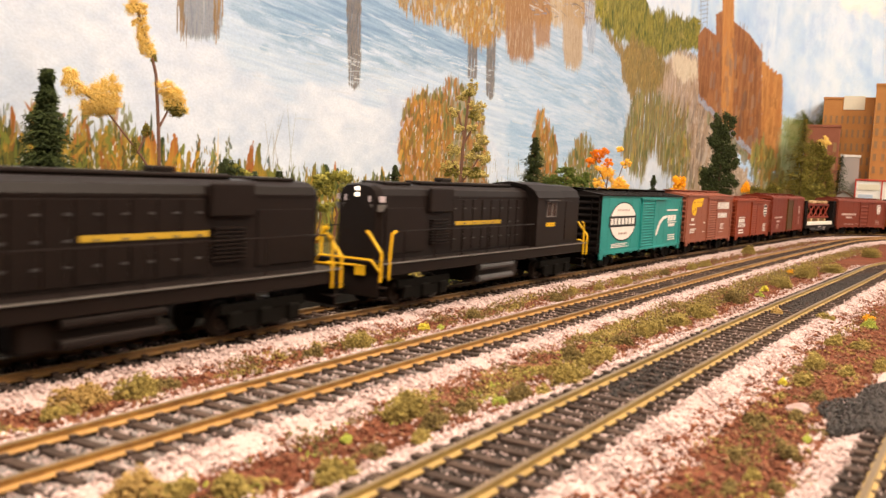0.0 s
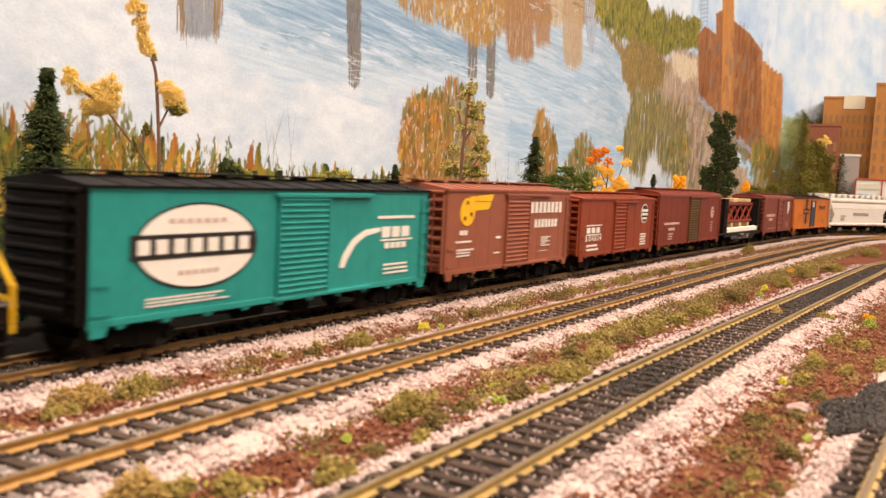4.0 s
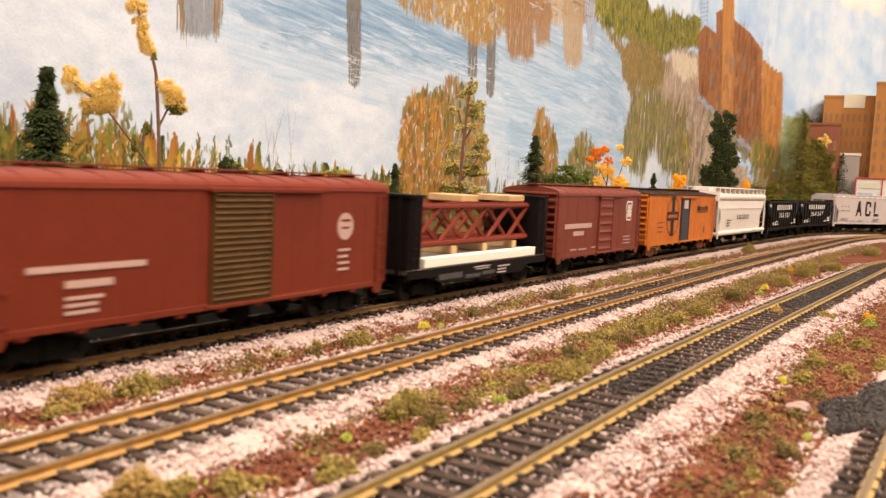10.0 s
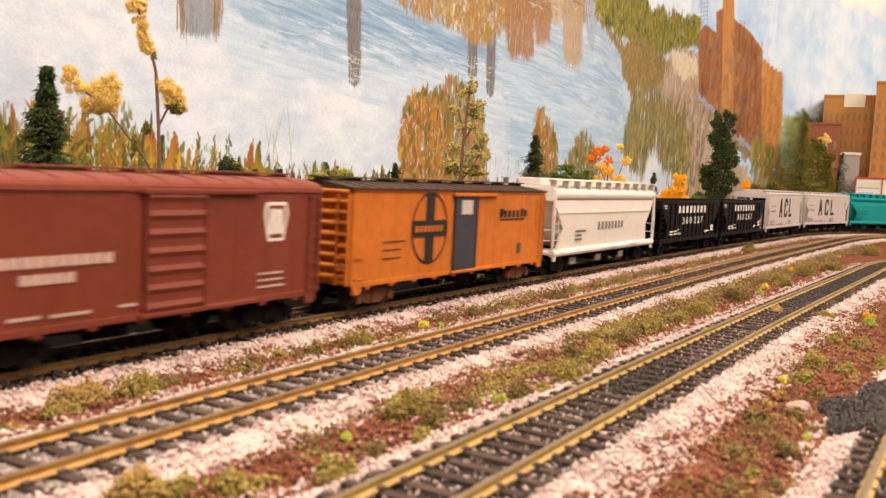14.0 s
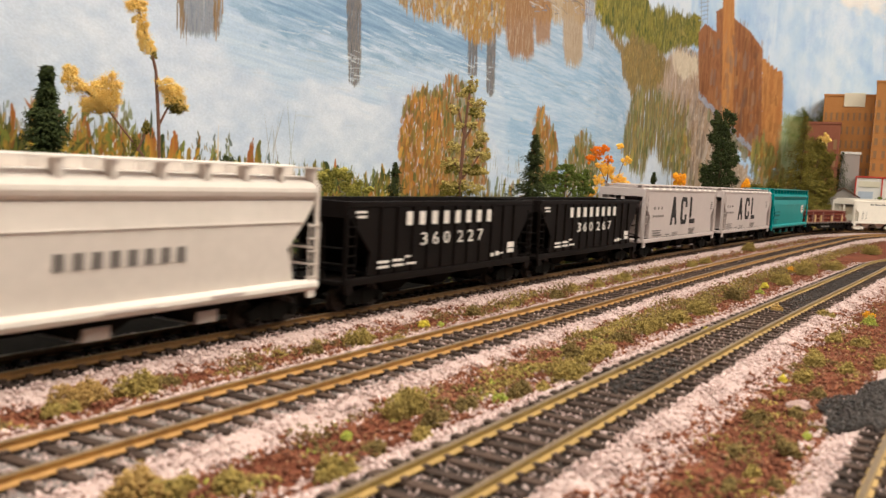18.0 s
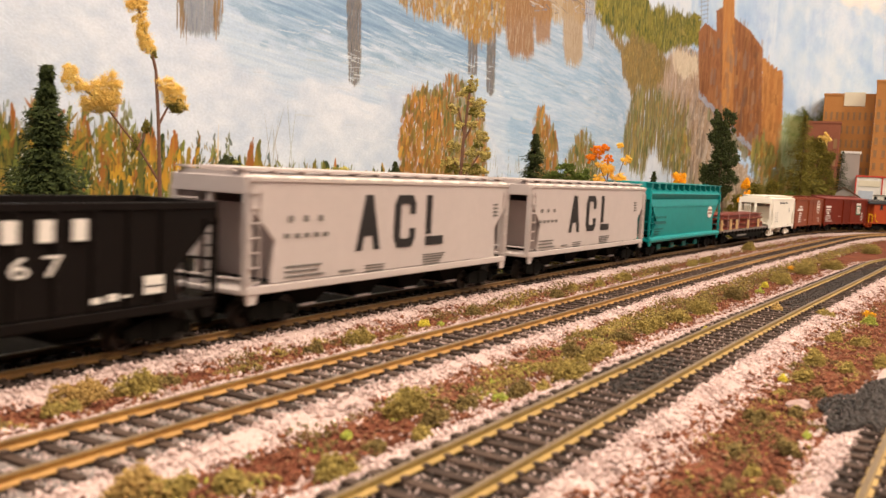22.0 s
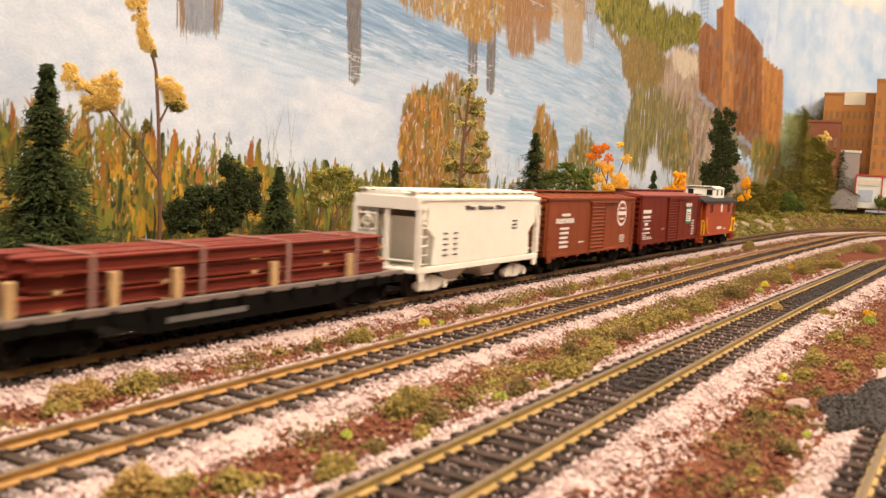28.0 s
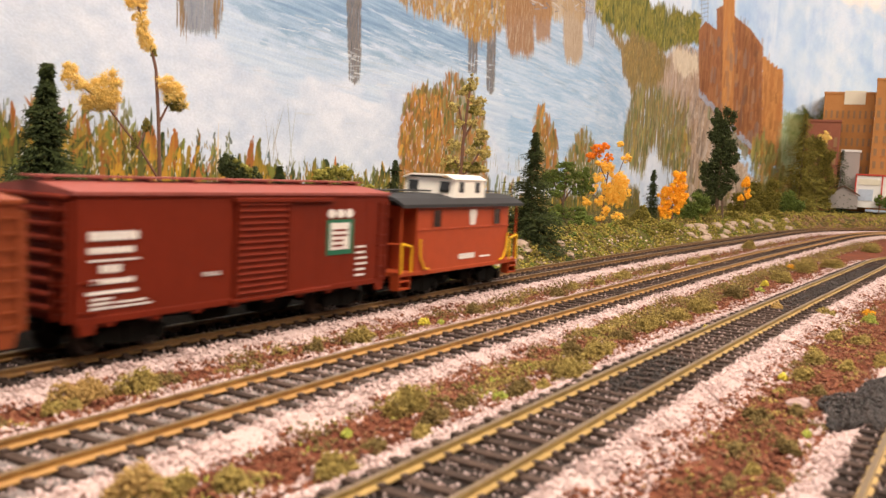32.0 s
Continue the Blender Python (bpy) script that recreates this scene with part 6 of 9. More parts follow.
BLACK = paint("satin_black_plastic", (0.0085, 0.0062, 0.0056), 0.5, spec=0.06)
LOCO_BLACK = paint("weathered_black_locomotive", (0.0122, 0.0079, 0.0067), 0.42, spec=0.12)
DULL_YELLOW = paint("dulled_yellow_stripe", (0.5, 0.31, 0.035), 0.6)
PINK_INK = paint("faded_pink_lettering", (0.5, 0.33, 0.29), 0.6)
SOOT = paint("dull_black_underframe", (0.006, 0.005, 0.004), 0.8, spec=0.05)
STEEL = paint("dark_wheel_steel", (0.05, 0.04, 0.035), 0.5, metal=0.4)
WHITE_INK = paint("white_lettering", (0.74, 0.68, 0.63), 0.6, var=0.12)
BLACK_INK = paint("black_lettering", (0.022, 0.018, 0.018), 0.6)
YELLOW = paint("yellow_lettering", (0.78, 0.44, 0.02), 0.55)
OXIDE = paint("boxcar_red_paint", (0.225, 0.04, 0.0155), 0.5)
BROWN = paint("brown_oxide_paint", (0.225, 0.048, 0.0155), 0.5)
SOOTY_ROOF = paint("sooty_brown_roof", (0.055, 0.03, 0.019), 0.65, var=0.4)
GRIMY = paint("rust_brown_truck", (0.15, 0.055, 0.022), 0.75, var=0.4)
SALMON = paint("faded_brown_red_paint", (0.265, 0.082, 0.048), 0.5)
OXIDE_DEEP = paint("deep_boxcar_red_paint", (0.16, 0.025, 0.011), 0.5)
PALE_RED = paint("dusty_red_roof", (0.27, 0.07, 0.055), 0.6)
MAROON = paint("deep_red_paint", (0.145, 0.017, 0.0065), 0.5, spec=0.1)
ROSE = paint("tuscan_red_paint", (0.17, 0.036, 0.021), 0.5)
JADE = paint("jade_green_paint", (0.015, 0.235, 0.215), 0.45)
TEAL_PRINT = paint("dark_teal_lettering", (0.012, 0.11, 0.11), 0.5)
TEAL = paint("teal_green_paint", (0.0, 0.24, 0.24), 0.4)
ORANGE = paint("weathered_orange_paint", (0.5, 0.138, 0.021), 0.6, var=0.3)
CREAM = paint("cream_white_paint", (0.84, 0.78, 0.69), 0.45, var=0.08)
OFF_WHITE = paint("off_white_paint", (0.66, 0.59, 0.54), 0.45, var=0.1)
GREY = paint("pale_grey_paint", (0.49, 0.415, 0.395), 0.5, var=0.08)
CABOOSE_RED = paint("caboose_red_paint", (0.37, 0.058, 0.018), 0.45)
IRON_RED = paint("red_oxide_girders", (0.2, 0.034, 0.02), 0.5)
TIMBER = mat("bare_pine_timber", (0.62, 0.4, 0.2), 0.7, second=(0.45, 0.26, 0.12), scale=60)
DECK_EDGE = mat("worn_grey_plank", (0.22, 0.16, 0.14), 0.8, second=(0.1, 0.075, 0.065), scale=60)
DECK = mat("grey_brown_deck", (0.2, 0.15, 0.12), 0.8, second=(0.1, 0.075, 0.06), scale=60)
DARK_DOOR = mat("olive_brown_door", (0.115, 0.058, 0.018), 0.6, spec=0.15, second=(0.055, 0.028, 0.01), scale=60)
BLUE_DOOR = mat("blue_grey_door", (0.05, 0.048, 0.06), 0.6, spec=0.2, second=(0.03, 0.028, 0.034), scale=60)


WHEELS = {}


def wheel_mesh(r, y):
    if (r, y) not in WHEELS:
        n, rows = 20, [(7.0, r + 0.7), (7.5, r + 0.7), (7.7, r), (9.6, r - 0.1), (9.6, r * 0.8), (9.0, r * 0.7), (9.0, r * 0.32), (9.7, r * 0.26)]
        sh = Shape()
        v = [(rr * math.cos(6.2832 * i / n), y * yy, rr * math.sin(6.2832 * i / n)) for yy, rr in rows for i in range(n)]
        f = [tuple(range(n)), tuple((len(rows) - 1) * n + i for i in range(n))]
        f += [(k * n + i, k * n + (i + 1) % n, (k + 1) * n + (i + 1) % n, (k + 1) * n + i) for k in range(len(rows) - 1) for i in range(n)]
        sh.poly(v, f)
        WHEELS[(r, y)] = sh.mesh("wheel", STEEL)
    return WHEELS[(r, y)]


def truck_into(parent, x, paint_side=SOOT, wheel=4.8, base=10.5, side_y=12.4, axles=(-1, 1)):
    """A four-wheel truck under a car at x."""
    tr = new("truck")
    tr.parent = parent
    tr.empty_display_size = 0.005
    tr.location = (x * MM, 0, 0)
    for y in (-side_y, side_y):
        sh = Shape()
        e = 1 if y > 0 else -1
        w = base
        sh.prism([(-w - 2.6, 4.2), (-w - 2.6, 6.4), (-w * 0.45, 8.6), (w * 0.45, 8.6), (w + 2.6, 6.4), (w + 2.6, 4.2), (w - 2.2, 4.2), (w * 0.42, 2.6), (-w * 0.42, 2.6), (-w + 2.2, 4.2)], y - 0.9, y + 0.9)
        sh.box(-1.7, 1.7, y - 1.3, y + 1.3, 2.4, 9.2, 0.3)
        for a in (-1, 1):
            sh.rod((a * w, y - 0.4 * e, 4.9), (a * w, y + 1.7 * e, 4.9), 2.0, 10)
            sh.rod((a * 3.6, y, 3.4), (a * 3.6, y, 7.8), 0.9, 6)
        part("sideframe", sh, paint_side, tr)
    for a in axles:
        sh = Shape()
        sh.rod((0, -12.5, 0), (0, 12.5, 0), 0.9, 8)
        part("axle", sh, SOOT, tr).location = (a * base * MM, 0, wheel * MM)
        for y in (-1, 1):
            part("wheel", wheel_mesh(wheel, y), None, tr, "dark steel wheel").location = (a * base * MM, 0, wheel * MM)
    sh = Shape()
    sh.box(-2, 2, -12, 12, 5, 8.6, 0.4)
    part("bolster", sh, SOOT, tr)
    return tr


def couplers(parent, half, gap=8.2):
    for e in (-1, 1):
        sh = Shape()
        sh.box(e * (half - 3), e * (half + gap - 4.2), -1.1, 1.1, 7.6, 9.4, 0.2)
        sh.box(e * (half + gap - 4.4), e * (half + gap - 0.4), -1.9, 1.3, 7.0, 10.0, 0.5)
        part("coupler", sh, SOOT, parent)


def ladder(parent, x, y, z0, z1, n, width, material, stiles=True, depth=0.9, name="ladder"):
    """Rungs on a side: y is the face, outward away from the middle."""
    e = -1 if y < 0 else 1
    lad = new(name)
    lad.parent, lad.empty_display_size = parent, 0.003
    lad.location = (x * MM, y * MM, 0)
    sh = Shape()
    sh.box(-width / 2, width / 2, e * depth, e * (depth - 0.35), -0.24, 0.24)
    for a in (-1, 1):
        sh.box(a * width / 2 - 0.2, a * width / 2 + 0.2, -e * 0.2, e * depth, -0.24, 0.24)
    rung = sh.mesh("rung", material)
    for i in range(n):
        part("rung", rung, None, lad).location.z = (z0 + (z1 - z0) * i / max(1, n - 1)) * MM
    if stiles:
        for a in (-1, 1):
            sh = Shape()
            sh.box(a * width / 2 - 0.22, a * width / 2 + 0.22, e * 0.45, e * (depth - 0.1), z0 - 1, z1 + 1)
            part("stile", sh, material, lad)
    return lad


def bars(parent, rects, material, y=-17.6, name="lettering", label="", proud=0.14):
    """Plain printed bars on a side: (x, z, width, height) with x, z at the lower left."""
    sh = Shape()
    for x, z, w, h in rects:
        sh.box(x, x + w, y - proud, y + 0.05, z, z + h)
    ob = part(name, sh, material, parent, label)
    if len(rects) > 1 and label:
        tagged(ob, label, kind="stuff")
    return ob


def numerals(parent, text, x, z, w, h, material, y, label):
    """Numerals that can be read, printed on a side in a box of w by h."""
    cu = bpy.data.curves.new("numerals", "FONT")
    cu.body, cu.extrude, cu.resolution_u, cu.space_character = text, 0.02, 2, 1.7
    tmp = new("numerals", cu)
    me = bpy.data.meshes.new_from_object(tmp.evaluated_get(bpy.context.evaluated_depsgraph_get()))
    bpy.data.objects.remove(tmp)
    co = np.zeros(len(me.vertices) * 3)
    me.vertices.foreach_get("co", co)
    co = co.reshape(-1, 3)
    lo, hi = co.min(0), co.max(0)
    u = (co - lo) / (hi - lo)
    q = np.stack([x + u[:, 0] * w, y - 0.14 + 0.18 * (1 - u[:, 2]), z + u[:, 1] * h], 1) * MM
    me.vertices.foreach_set("co", q.reshape(-1))
    me.materials.clear()
    me.materials.append(material)
    me.update()
    return part("numeral", me, None, parent, label)


def blocks(x, z, w, h, n, gap=0.22):
    """n letter-sized blocks in a row of width w."""
    c = w / n
    return [(x + i * c, z, c * (1 - gap), h) for i in range(n)]


def disc(parent, x, z, rx, rz, material, y, name="emblem", proud=0.12, label="", n=28):
    sh = Shape()
    sh.prism([(x + rx * math.cos(6.2832 * i / n), z + rz * math.sin(6.2832 * i / n)) for i in range(n)], y - proud, y + 0.05)
    return part(name, sh, material, parent, label)


def spot(pts):
    """A bar between two opposite corners."""
    (x0, z0), (x1, z1) = pts
    return (min(x0, x1), min(z0, z1), abs(x1 - x0), abs(z1 - z0))


def stack(pts, n, fill=0.55, ragged=0.35, seed=1):
    """n lines of print, as plain bars of uneven length, between two corners."""
    x, z, w, h = spot(pts)
    r = random.Random(seed)
    return [(x, z + h * i / n, w * (1 - ragged * r.random()), h / n * fill) for i in range(n)]


def outline(parent, pts, material, y, name="emblem", proud=0.12, label=""):
    sh = Shape()
    sh.prism(pts, y - proud, y + 0.05)
    return part(name, sh, material, parent, label)


def underframe(parent, L, material=SOOT, z=10.5):
    sh = Shape()
    sh.box(-L / 2 + 2, L / 2 - 2, -3.5, 3.5, z - 4.2, z, 0.3)
    for i in range(-3, 4):
        sh.box(i * L / 8 - 0.6, i * L / 8 + 0.6, -14, 14, z - 2.2, z, 0.2)
    sh.box(6, 16, -11, -4, z - 6.5, z - 1.5, 0.8)
    sh.rod((-20, -8, z - 4), (-8, -8, z - 4), 2.4, 10)
    sh.wire([(-L * 0.33, -5, z - 3), (-20, -7, z - 4), (L * 0.3, -5, z - 3)], 0.4, 4)
    part("underframe", sh, material, parent)


def boxcar(name, label, L, body_m, roof_m, end_m, door=(-10, 14), door_m=None, sill=10.8, eave=48.0, W=17.4, ribs=14, panels=10, rungs=8, tracks=True, walk_m=None, trucks=SOOT, tabs=True, truck_in=22.0, rounded=False, seams=True):
    car = thing(name, label, "freight car", "freight train")
    h = L / 2
    sh = Shape()
    sh.box(-h + 1.2, h - 1.2, -W, W, sill, eave, 0.35)
    part("body", sh, body_m, car)
    for y in (-1, 1):
        sh = Shape()
        for i in range(1, panels):
            x = -h + L * i / panels
            if not door[0] - 1 < x < door[1] + 1:
                sh.box(x - 0.32, x + 0.32, y * (W - 0.05), y * (W + 0.07), sill + 0.4, eave - 0.4)
        sh.box(-h + 1, h - 1, y * (W - 0.05), y * (W + 0.3), eave - 1.0, eave - 0.1, 0.1)
        part("panel_seams", sh, body_m, car)
        sh = Shape()
        sh.box(-h + 1.2, h - 1.2, y * (W - 1.0), y * (W + 0.22), sill - 0.9, sill + 1.1, 0.15)
        if tabs:
            n = int(L / 9)
            for i in range(n):
                x = -h + 12 + (L - 24) * i / (n - 1)
                if i % 2 == 0:
                    sh.prism([(x - 2, sill - 0.8), (x + 2, sill - 0.8), (x + 1.2, sill - 2.0), (x - 1.2, sill - 2.0)], y * (W - 0.9), y * (W - 0.1))
        for e in (-1, 1):
            sh.prism([(e * (h - 1.3), sill), (e * (h - 8), sill), (e * (h - 6.6), sill - 3.6), (e * (h - 2.2), sill - 3.6)], y * (W - 0.9), y * (W + 0.15))
        part("side_sill", sh, body_m, car)
        # sliding door with its tracks
        bm = Shape()
        d0, d1 = door
        bm.box(d0, d1, y * (W - 0.1), y * (W + 0.75), sill + 0.8, eave - 1.6, 0.15)
        me = bm.mesh("door", door_m or body_m)
        d = new("door", me)
        d.parent = car
        rb = Shape()
        zz0, zz1 = sill + 2.2, eave - 3.2
        for i in range(ribs):
            z = zz0 + (zz1 - zz0) * i / max(1, ribs - 1)
            w2 = (zz1 - zz0) / max(1, ribs) * 0.36
            rb.prism([(y * (W + 0.7), z - w2), (y * (W + 1.35), z), (y * (W + 0.7), z + w2)], d0 + 1.2, d1 - 1.2, "x")
        for x in (d0, d1 - 0.9):
            rb.box(x, x + 0.9, y * (W + 0.6), y * (W + 1.25), sill + 0.8, eave - 1.6, 0.1)
        part("door_ribs", rb, door_m or body_m, d)
        if tracks:
            sh = Shape()
            sh.box(d0 - 1.5, d1 + (d1 - d0) * 0.95, y * W, y * (W + 1.5), eave - 2.4, eave - 1.0, 0.2)
            part("upper_door_track", sh, body_m, car)
            sh = Shape()
            sh.box(d0 - 1.5, d1 + (d1 - d0) * 0.95, y * W, y * (W + 1.3), sill - 0.6, sill + 0.7, 0.2)
            part("lower_door_track", sh, body_m, car)
        ladder(car, h - 4.2, y * W, sill + 1.5, eave - 3.5, rungs, 5.2, body_m)
        ladder(car, -h + 5.0, y * W, sill + 2.5, sill + 10.5, 2, 5.2, body_m, stiles=False, name="grab_iron")
    for e in (-1, 1):
        sh = Shape()
        sh.prism([(-W, sill), (-W, eave), (0, eave + 2.4), (W, eave), (W, sill)], e * (h - 1.3), e * (h - 0.4), "x")
        end = part("end", sh, end_m, car)
        n = 9
        rib = Shape()
        rib.prism([(e * (h - 0.5), -1.5), (e * (h + 0.9), -0.35), (e * (h + 0.9), 0.35), (e * (h - 0.5), 1.5)], -W + 1.6, W - 1.6)
        rib = rib.mesh("end_rib", end_m)
        for i in range(n):
            part("end_rib", rib, None, end).location.z = (sill + 3 + (eave - sill - 4) * i / (n - 1)) * MM
        ladder_end = Shape()
        for i in range(rungs):
            z = sill + 1.5 + (eave - sill - 5) * i / (rungs - 1)
            ladder_end.box(e * (h + 1.2), e * (h + 1.7), -W + 1, -W + 6.2, z - 0.22, z + 0.22)
        for yy in (-W + 1, -W + 6.2):
            ladder_end.box(e * (h + 0.2), e * (h + 1.6), yy - 0.25, yy + 0.25, sill, eave - 2)
        part("end_ladder", ladder_end, end_m, car)
    sh = Shape()
    if rounded:
        arch = [(W + 0.5, eave - 1.6), (W + 0.3, eave - 0.3), (W - 0.6, eave + 0.8), (W - 2.2, eave + 1.5), (W - 5, eave + 2.1), (W * 0.4, eave + 2.8)]
        sh.prism([(-y, z) for y, z in arch] + [(0, eave + 3.1)] + arch[::-1], -h - 0.3, h + 0.3, "x")
    else:
        sh.prism([(-W - 0.7, eave - 0.2), (-W - 0.7, eave + 0.7), (0, eave + 3.1), (W + 0.7, eave + 0.7), (W + 0.7, eave - 0.2)], -h - 0.3, h + 0.3, "x")
    roof = part("roof", sh, roof_m, car)
    n = panels + 2
    rib = Shape()
    rib.prism([(-W - 0.5, eave + 0.6), (0, eave + 2.9), (W + 0.5, eave + 0.6), (W + 0.5, eave + 0.95), (0, eave + 3.35), (-W - 0.5, eave + 0.95)], -0.5, 0.5, "x")
    rib = rib.mesh("roof_rib", roof_m)
    if rounded:
        rib = Shape()
        low = [(y, z - 0.4) for y, z in arch]
        rib.prism([(-y, z + 0.22) for y, z in arch] + [(0, eave + 3.3)] + [(y, z + 0.22) for y, z in arch[::-1]] + low + [(0, eave + 2.6)] + [(-y, z) for y, z in low[::-1]], -0.45, 0.45, "x")
        rib = rib.mesh("roof_rib", roof_m)
    for i in range(1, n if seams else 1):
        part("roof_rib", rib, None, roof).location.x = (-h + L * i / n) * MM
    wk = new("roof_walk")
    wk.parent = car
    for i in range(3):
        sh = Shape()
        sh.box(-h - 1.5, h + 1.5, -3.3 + i * 2.3, -1.3 + i * 2.3, eave + 3.85, eave + 4.35)
        part("plank", sh, walk_m or roof_m, wk)
    sh = Shape()
    sh.box(-0.4, 0.4, -3.6, 3.6, eave + 2.4, eave + 3.84)
    sh = sh.mesh("saddle", walk_m or roof_m)
    for i in range(9):
        part("saddle", sh, None, wk).location.x = (-h + 3 + (L - 6) * i / 8) * MM
    sh = Shape()
    sh.rod((h + 1.0, 6, eave - 8), (h + 2.2, 6, eave - 8), 2.6, 14)
    sh.rod((h + 0.6, 6, sill), (h + 0.6, 6, eave - 7), 0.35, 6)
    part("brake_wheel", sh, end_m, car)
    underframe(car, L, SOOT, sill - 0.3)
    couplers(car, h)
    for x in (-h + truck_in, h - truck_in):
        truck_into(car, x, trucks)
    return car


PRINT = ("lettering", "numeral", "emblem", "wing", "swoosh", "large_mark", "data_plate", "plate_line")


def set_along(car, by):
    """Sets the print of a car's side further along it, in millimetres."""
    for o in car.children:
        if o.name.startswith(PRINT):
            o.location.x += by * MM


CARS = []


def enrol(car, s0, s1, base=None):
    CARS.append((car, (s0 + s1) / 2, base or (s1 - s0) / 2 - 22))
    return car


# ------------------------------------------------------------ the train, from its head


def diesel(label, L, hood0, hood1, cab0, cab1, mirror=1, name_bars=(), lamps=True, rear=(12, 10.6, 0.0)):
    """A hood-unit diesel; x runs from the long hood's nose (negative) to the short hood."""
    loco = thing("locomotive", label, "locomotive", "freight train")
    h, k = L / 2, mirror
    X = lambda x: x * k
    hw = 10.6
    sh = Shape()
    sh.box(X(-h), X(h), -16.8, 16.8, 14.0, 19.4, 0.4)
    sh.box(X(-h), X(h), -17.6, 17.6, 18.7, 19.7, 0.2)
    part("walkway", sh, LOCO_BLACK, loco)
    # worn edge stripe; its grey also carries the highlight along the walkway
    sh = Shape()
    sh.box(X(-h + 0.3), X(h - 0.3), -17.66, -17.5, 18.9, 19.5)
    sh.box(X(-h + 0.3), X(h - 0.3), 17.5, 17.66, 18.9, 19.5)
    part("edge_stripe", sh, GREY_EDGE, loco, "worn grey edge of the walkway with its highlight painted in")
    # long hood with rounded top and nose
    prof = [(-hw, 19.4), (-hw, 46.0), (-hw + 1.0, 48.6), (-hw + 4.0, 50.2), (0, 50.8), (hw - 4.0, 50.2), (hw - 1.0, 48.6), (hw, 46.0), (hw, 19.4)]
    sh = Shape()
    sh.prism(prof, X(hood0 + 3), X(hood1), "x")
    nose = [(y * 0.86, z if z < 20 else z - 0.8) for y, z in prof]
    n = len(prof)
    v = [(X(hood0 + 3), y, z) for y, z in prof] + [(X(hood0), y, z) for y, z in nose]
    sh.poly(v, [tuple(range(n, 2 * n))] + [(i, (i + 1) % n, n + (i + 1) % n, n + i) for i in range(n)])
    part("long_hood", sh, LOCO_BLACK, loco)
    for y in (-1, 1):
        w = 9.4
        m = int((hood1 - hood0 - 60) / w)
        for i in range(m):
            x = hood0 + 59 + i * w
            d = Shape()
            d.box(X(x), X(x + w - 0.7), y * (hw - 0.1), y * (hw + 0.4), 21, 44.5, 0.15)
            dr = part("hood_door", d, LOCO_BLACK, loco)
            # latches in a lighter grey than the hood, their glint put in the paint
            for z in (26, 33, 40):
                d = Shape()
                d.box(X(x + 0.5), X(x + 2.6), y * (hw + 0.35), y * (hw + 0.75), z, z + 0.6)
                part("latch", d, GREY_TANK, dr)
        d = Shape()
        d.box(X(hood0 + 5), X(hood0 + 34), y * (hw - 0.1), y * (hw + 0.5), 22, 41, 0.2)
        part("side_panel", d, LOCO_BLACK, loco)
        for i in range(9):
            z = 24.5 + i * 1.3
            d = Shape()
            d.box(X(hood0 + 40), X(hood0 + 55), y * (hw - 0.1), y * (hw + 1.4), z, z + 0.7)
            part("louvre", d, LOCO_BLACK, loco)
        d = Shape()
        d.box(X(hood0 + 37), X(hood0 + 57), y * hw, y * (hw + 1.9), 38.7, 49.6, 0.6)
        part("radiator_box", d, LOCO_BLACK, loco)
        d = Shape()
        d.box(X(hood0 + 4), X(cab0), y * (hw - 0.1), y * (hw + 0.25), 45.2, 45.8)
        part("hood_rail", d, LOCO_BLACK, loco)
    sh = Shape()
    sh.box(X(hood0 + 40), X(hood1 - 8), -4.5, 4.5, 50.5, 52.2, 0.6)
    sh.box(X(hood0 + 10), X(hood0 + 30), -6.5, 6.5, 50.2, 51.6, 0.5)
    part("roof_grille", sh, LOCO_BLACK, loco)
    sh = Shape()
    sh.box(X(hood0 + 62), X(hood0 + 72), -2.2, 2.2, 52, 54.0, 0.5)
    part("exhaust_stack", sh, LOCO_BLACK, loco)
    # cab
    cab = new("cab")
    cab.parent = loco
    cw = 17.0
    prof = [(-cw, 19.4), (-cw, 45), (-cw + 2.2, 48.6), (-cw + 7, 51.6), (0, 53), (cw - 7, 51.6), (cw - 2.2, 48.6), (cw, 45), (cw, 19.4)]
    sh = Shape()
    sh.prism(prof, X(cab0), X(cab1), "x")
    part("cab_shell", sh, LOCO_BLACK, cab)
    sh = Shape()
    top = prof[1:-1]
    sh.prism(top + [(y * 1.03, z + 0.9) for y, z in top[::-1]], X(cab0 - 1.2), X(cab1 + 1.2), "x")
    part("cab_roof", sh, LOCO_BLACK, cab)
    for y in (-1, 1):
        mid = cab0 + (cab1 - cab0) * 0.55
        for x0, x1 in ((mid - 6, mid - 0.5), (mid + 0.5, mid + 6)):
            sh = Shape()
            sh.box(X(x0), X(x1), y * (cw - 0.3), y * (cw + 0.15), 36, 43)
            part("window_pane", sh, CAB_GLASS, cab, "dim cab window")
            sh = Shape()
            for q in ((x0 - 0.45, x0, 35.4, 43.5), (x1, x1 + 0.45, 35.4, 43.5), (x0, x1, 35.4, 36), (x0, x1, 43, 43.5)):
                sh.box(X(q[0]), X(q[1]), y * (cw - 0.1), y * (cw + 0.45), q[2], q[3])
            part("window_frame", sh, GREY_EDGE, cab)
        sh = Shape()
        sh.box(X(mid - 8), X(mid + 8), y * cw, y * (cw + 2.0), 44.2, 44.9, 0.1)
        part("sun_visor", sh, GREY_TANK, cab)
        sh = Shape()
        for x, z, w, hh in blocks(mid - 6, 30.2, 12, 2.2, 4):
            sh.box(X(x), X(x + w), y * (cw - 0.05), y * (cw + 0.15), z, z + hh)
        part("cab_marking", sh, YELLOW, cab, "plain yellow bars")
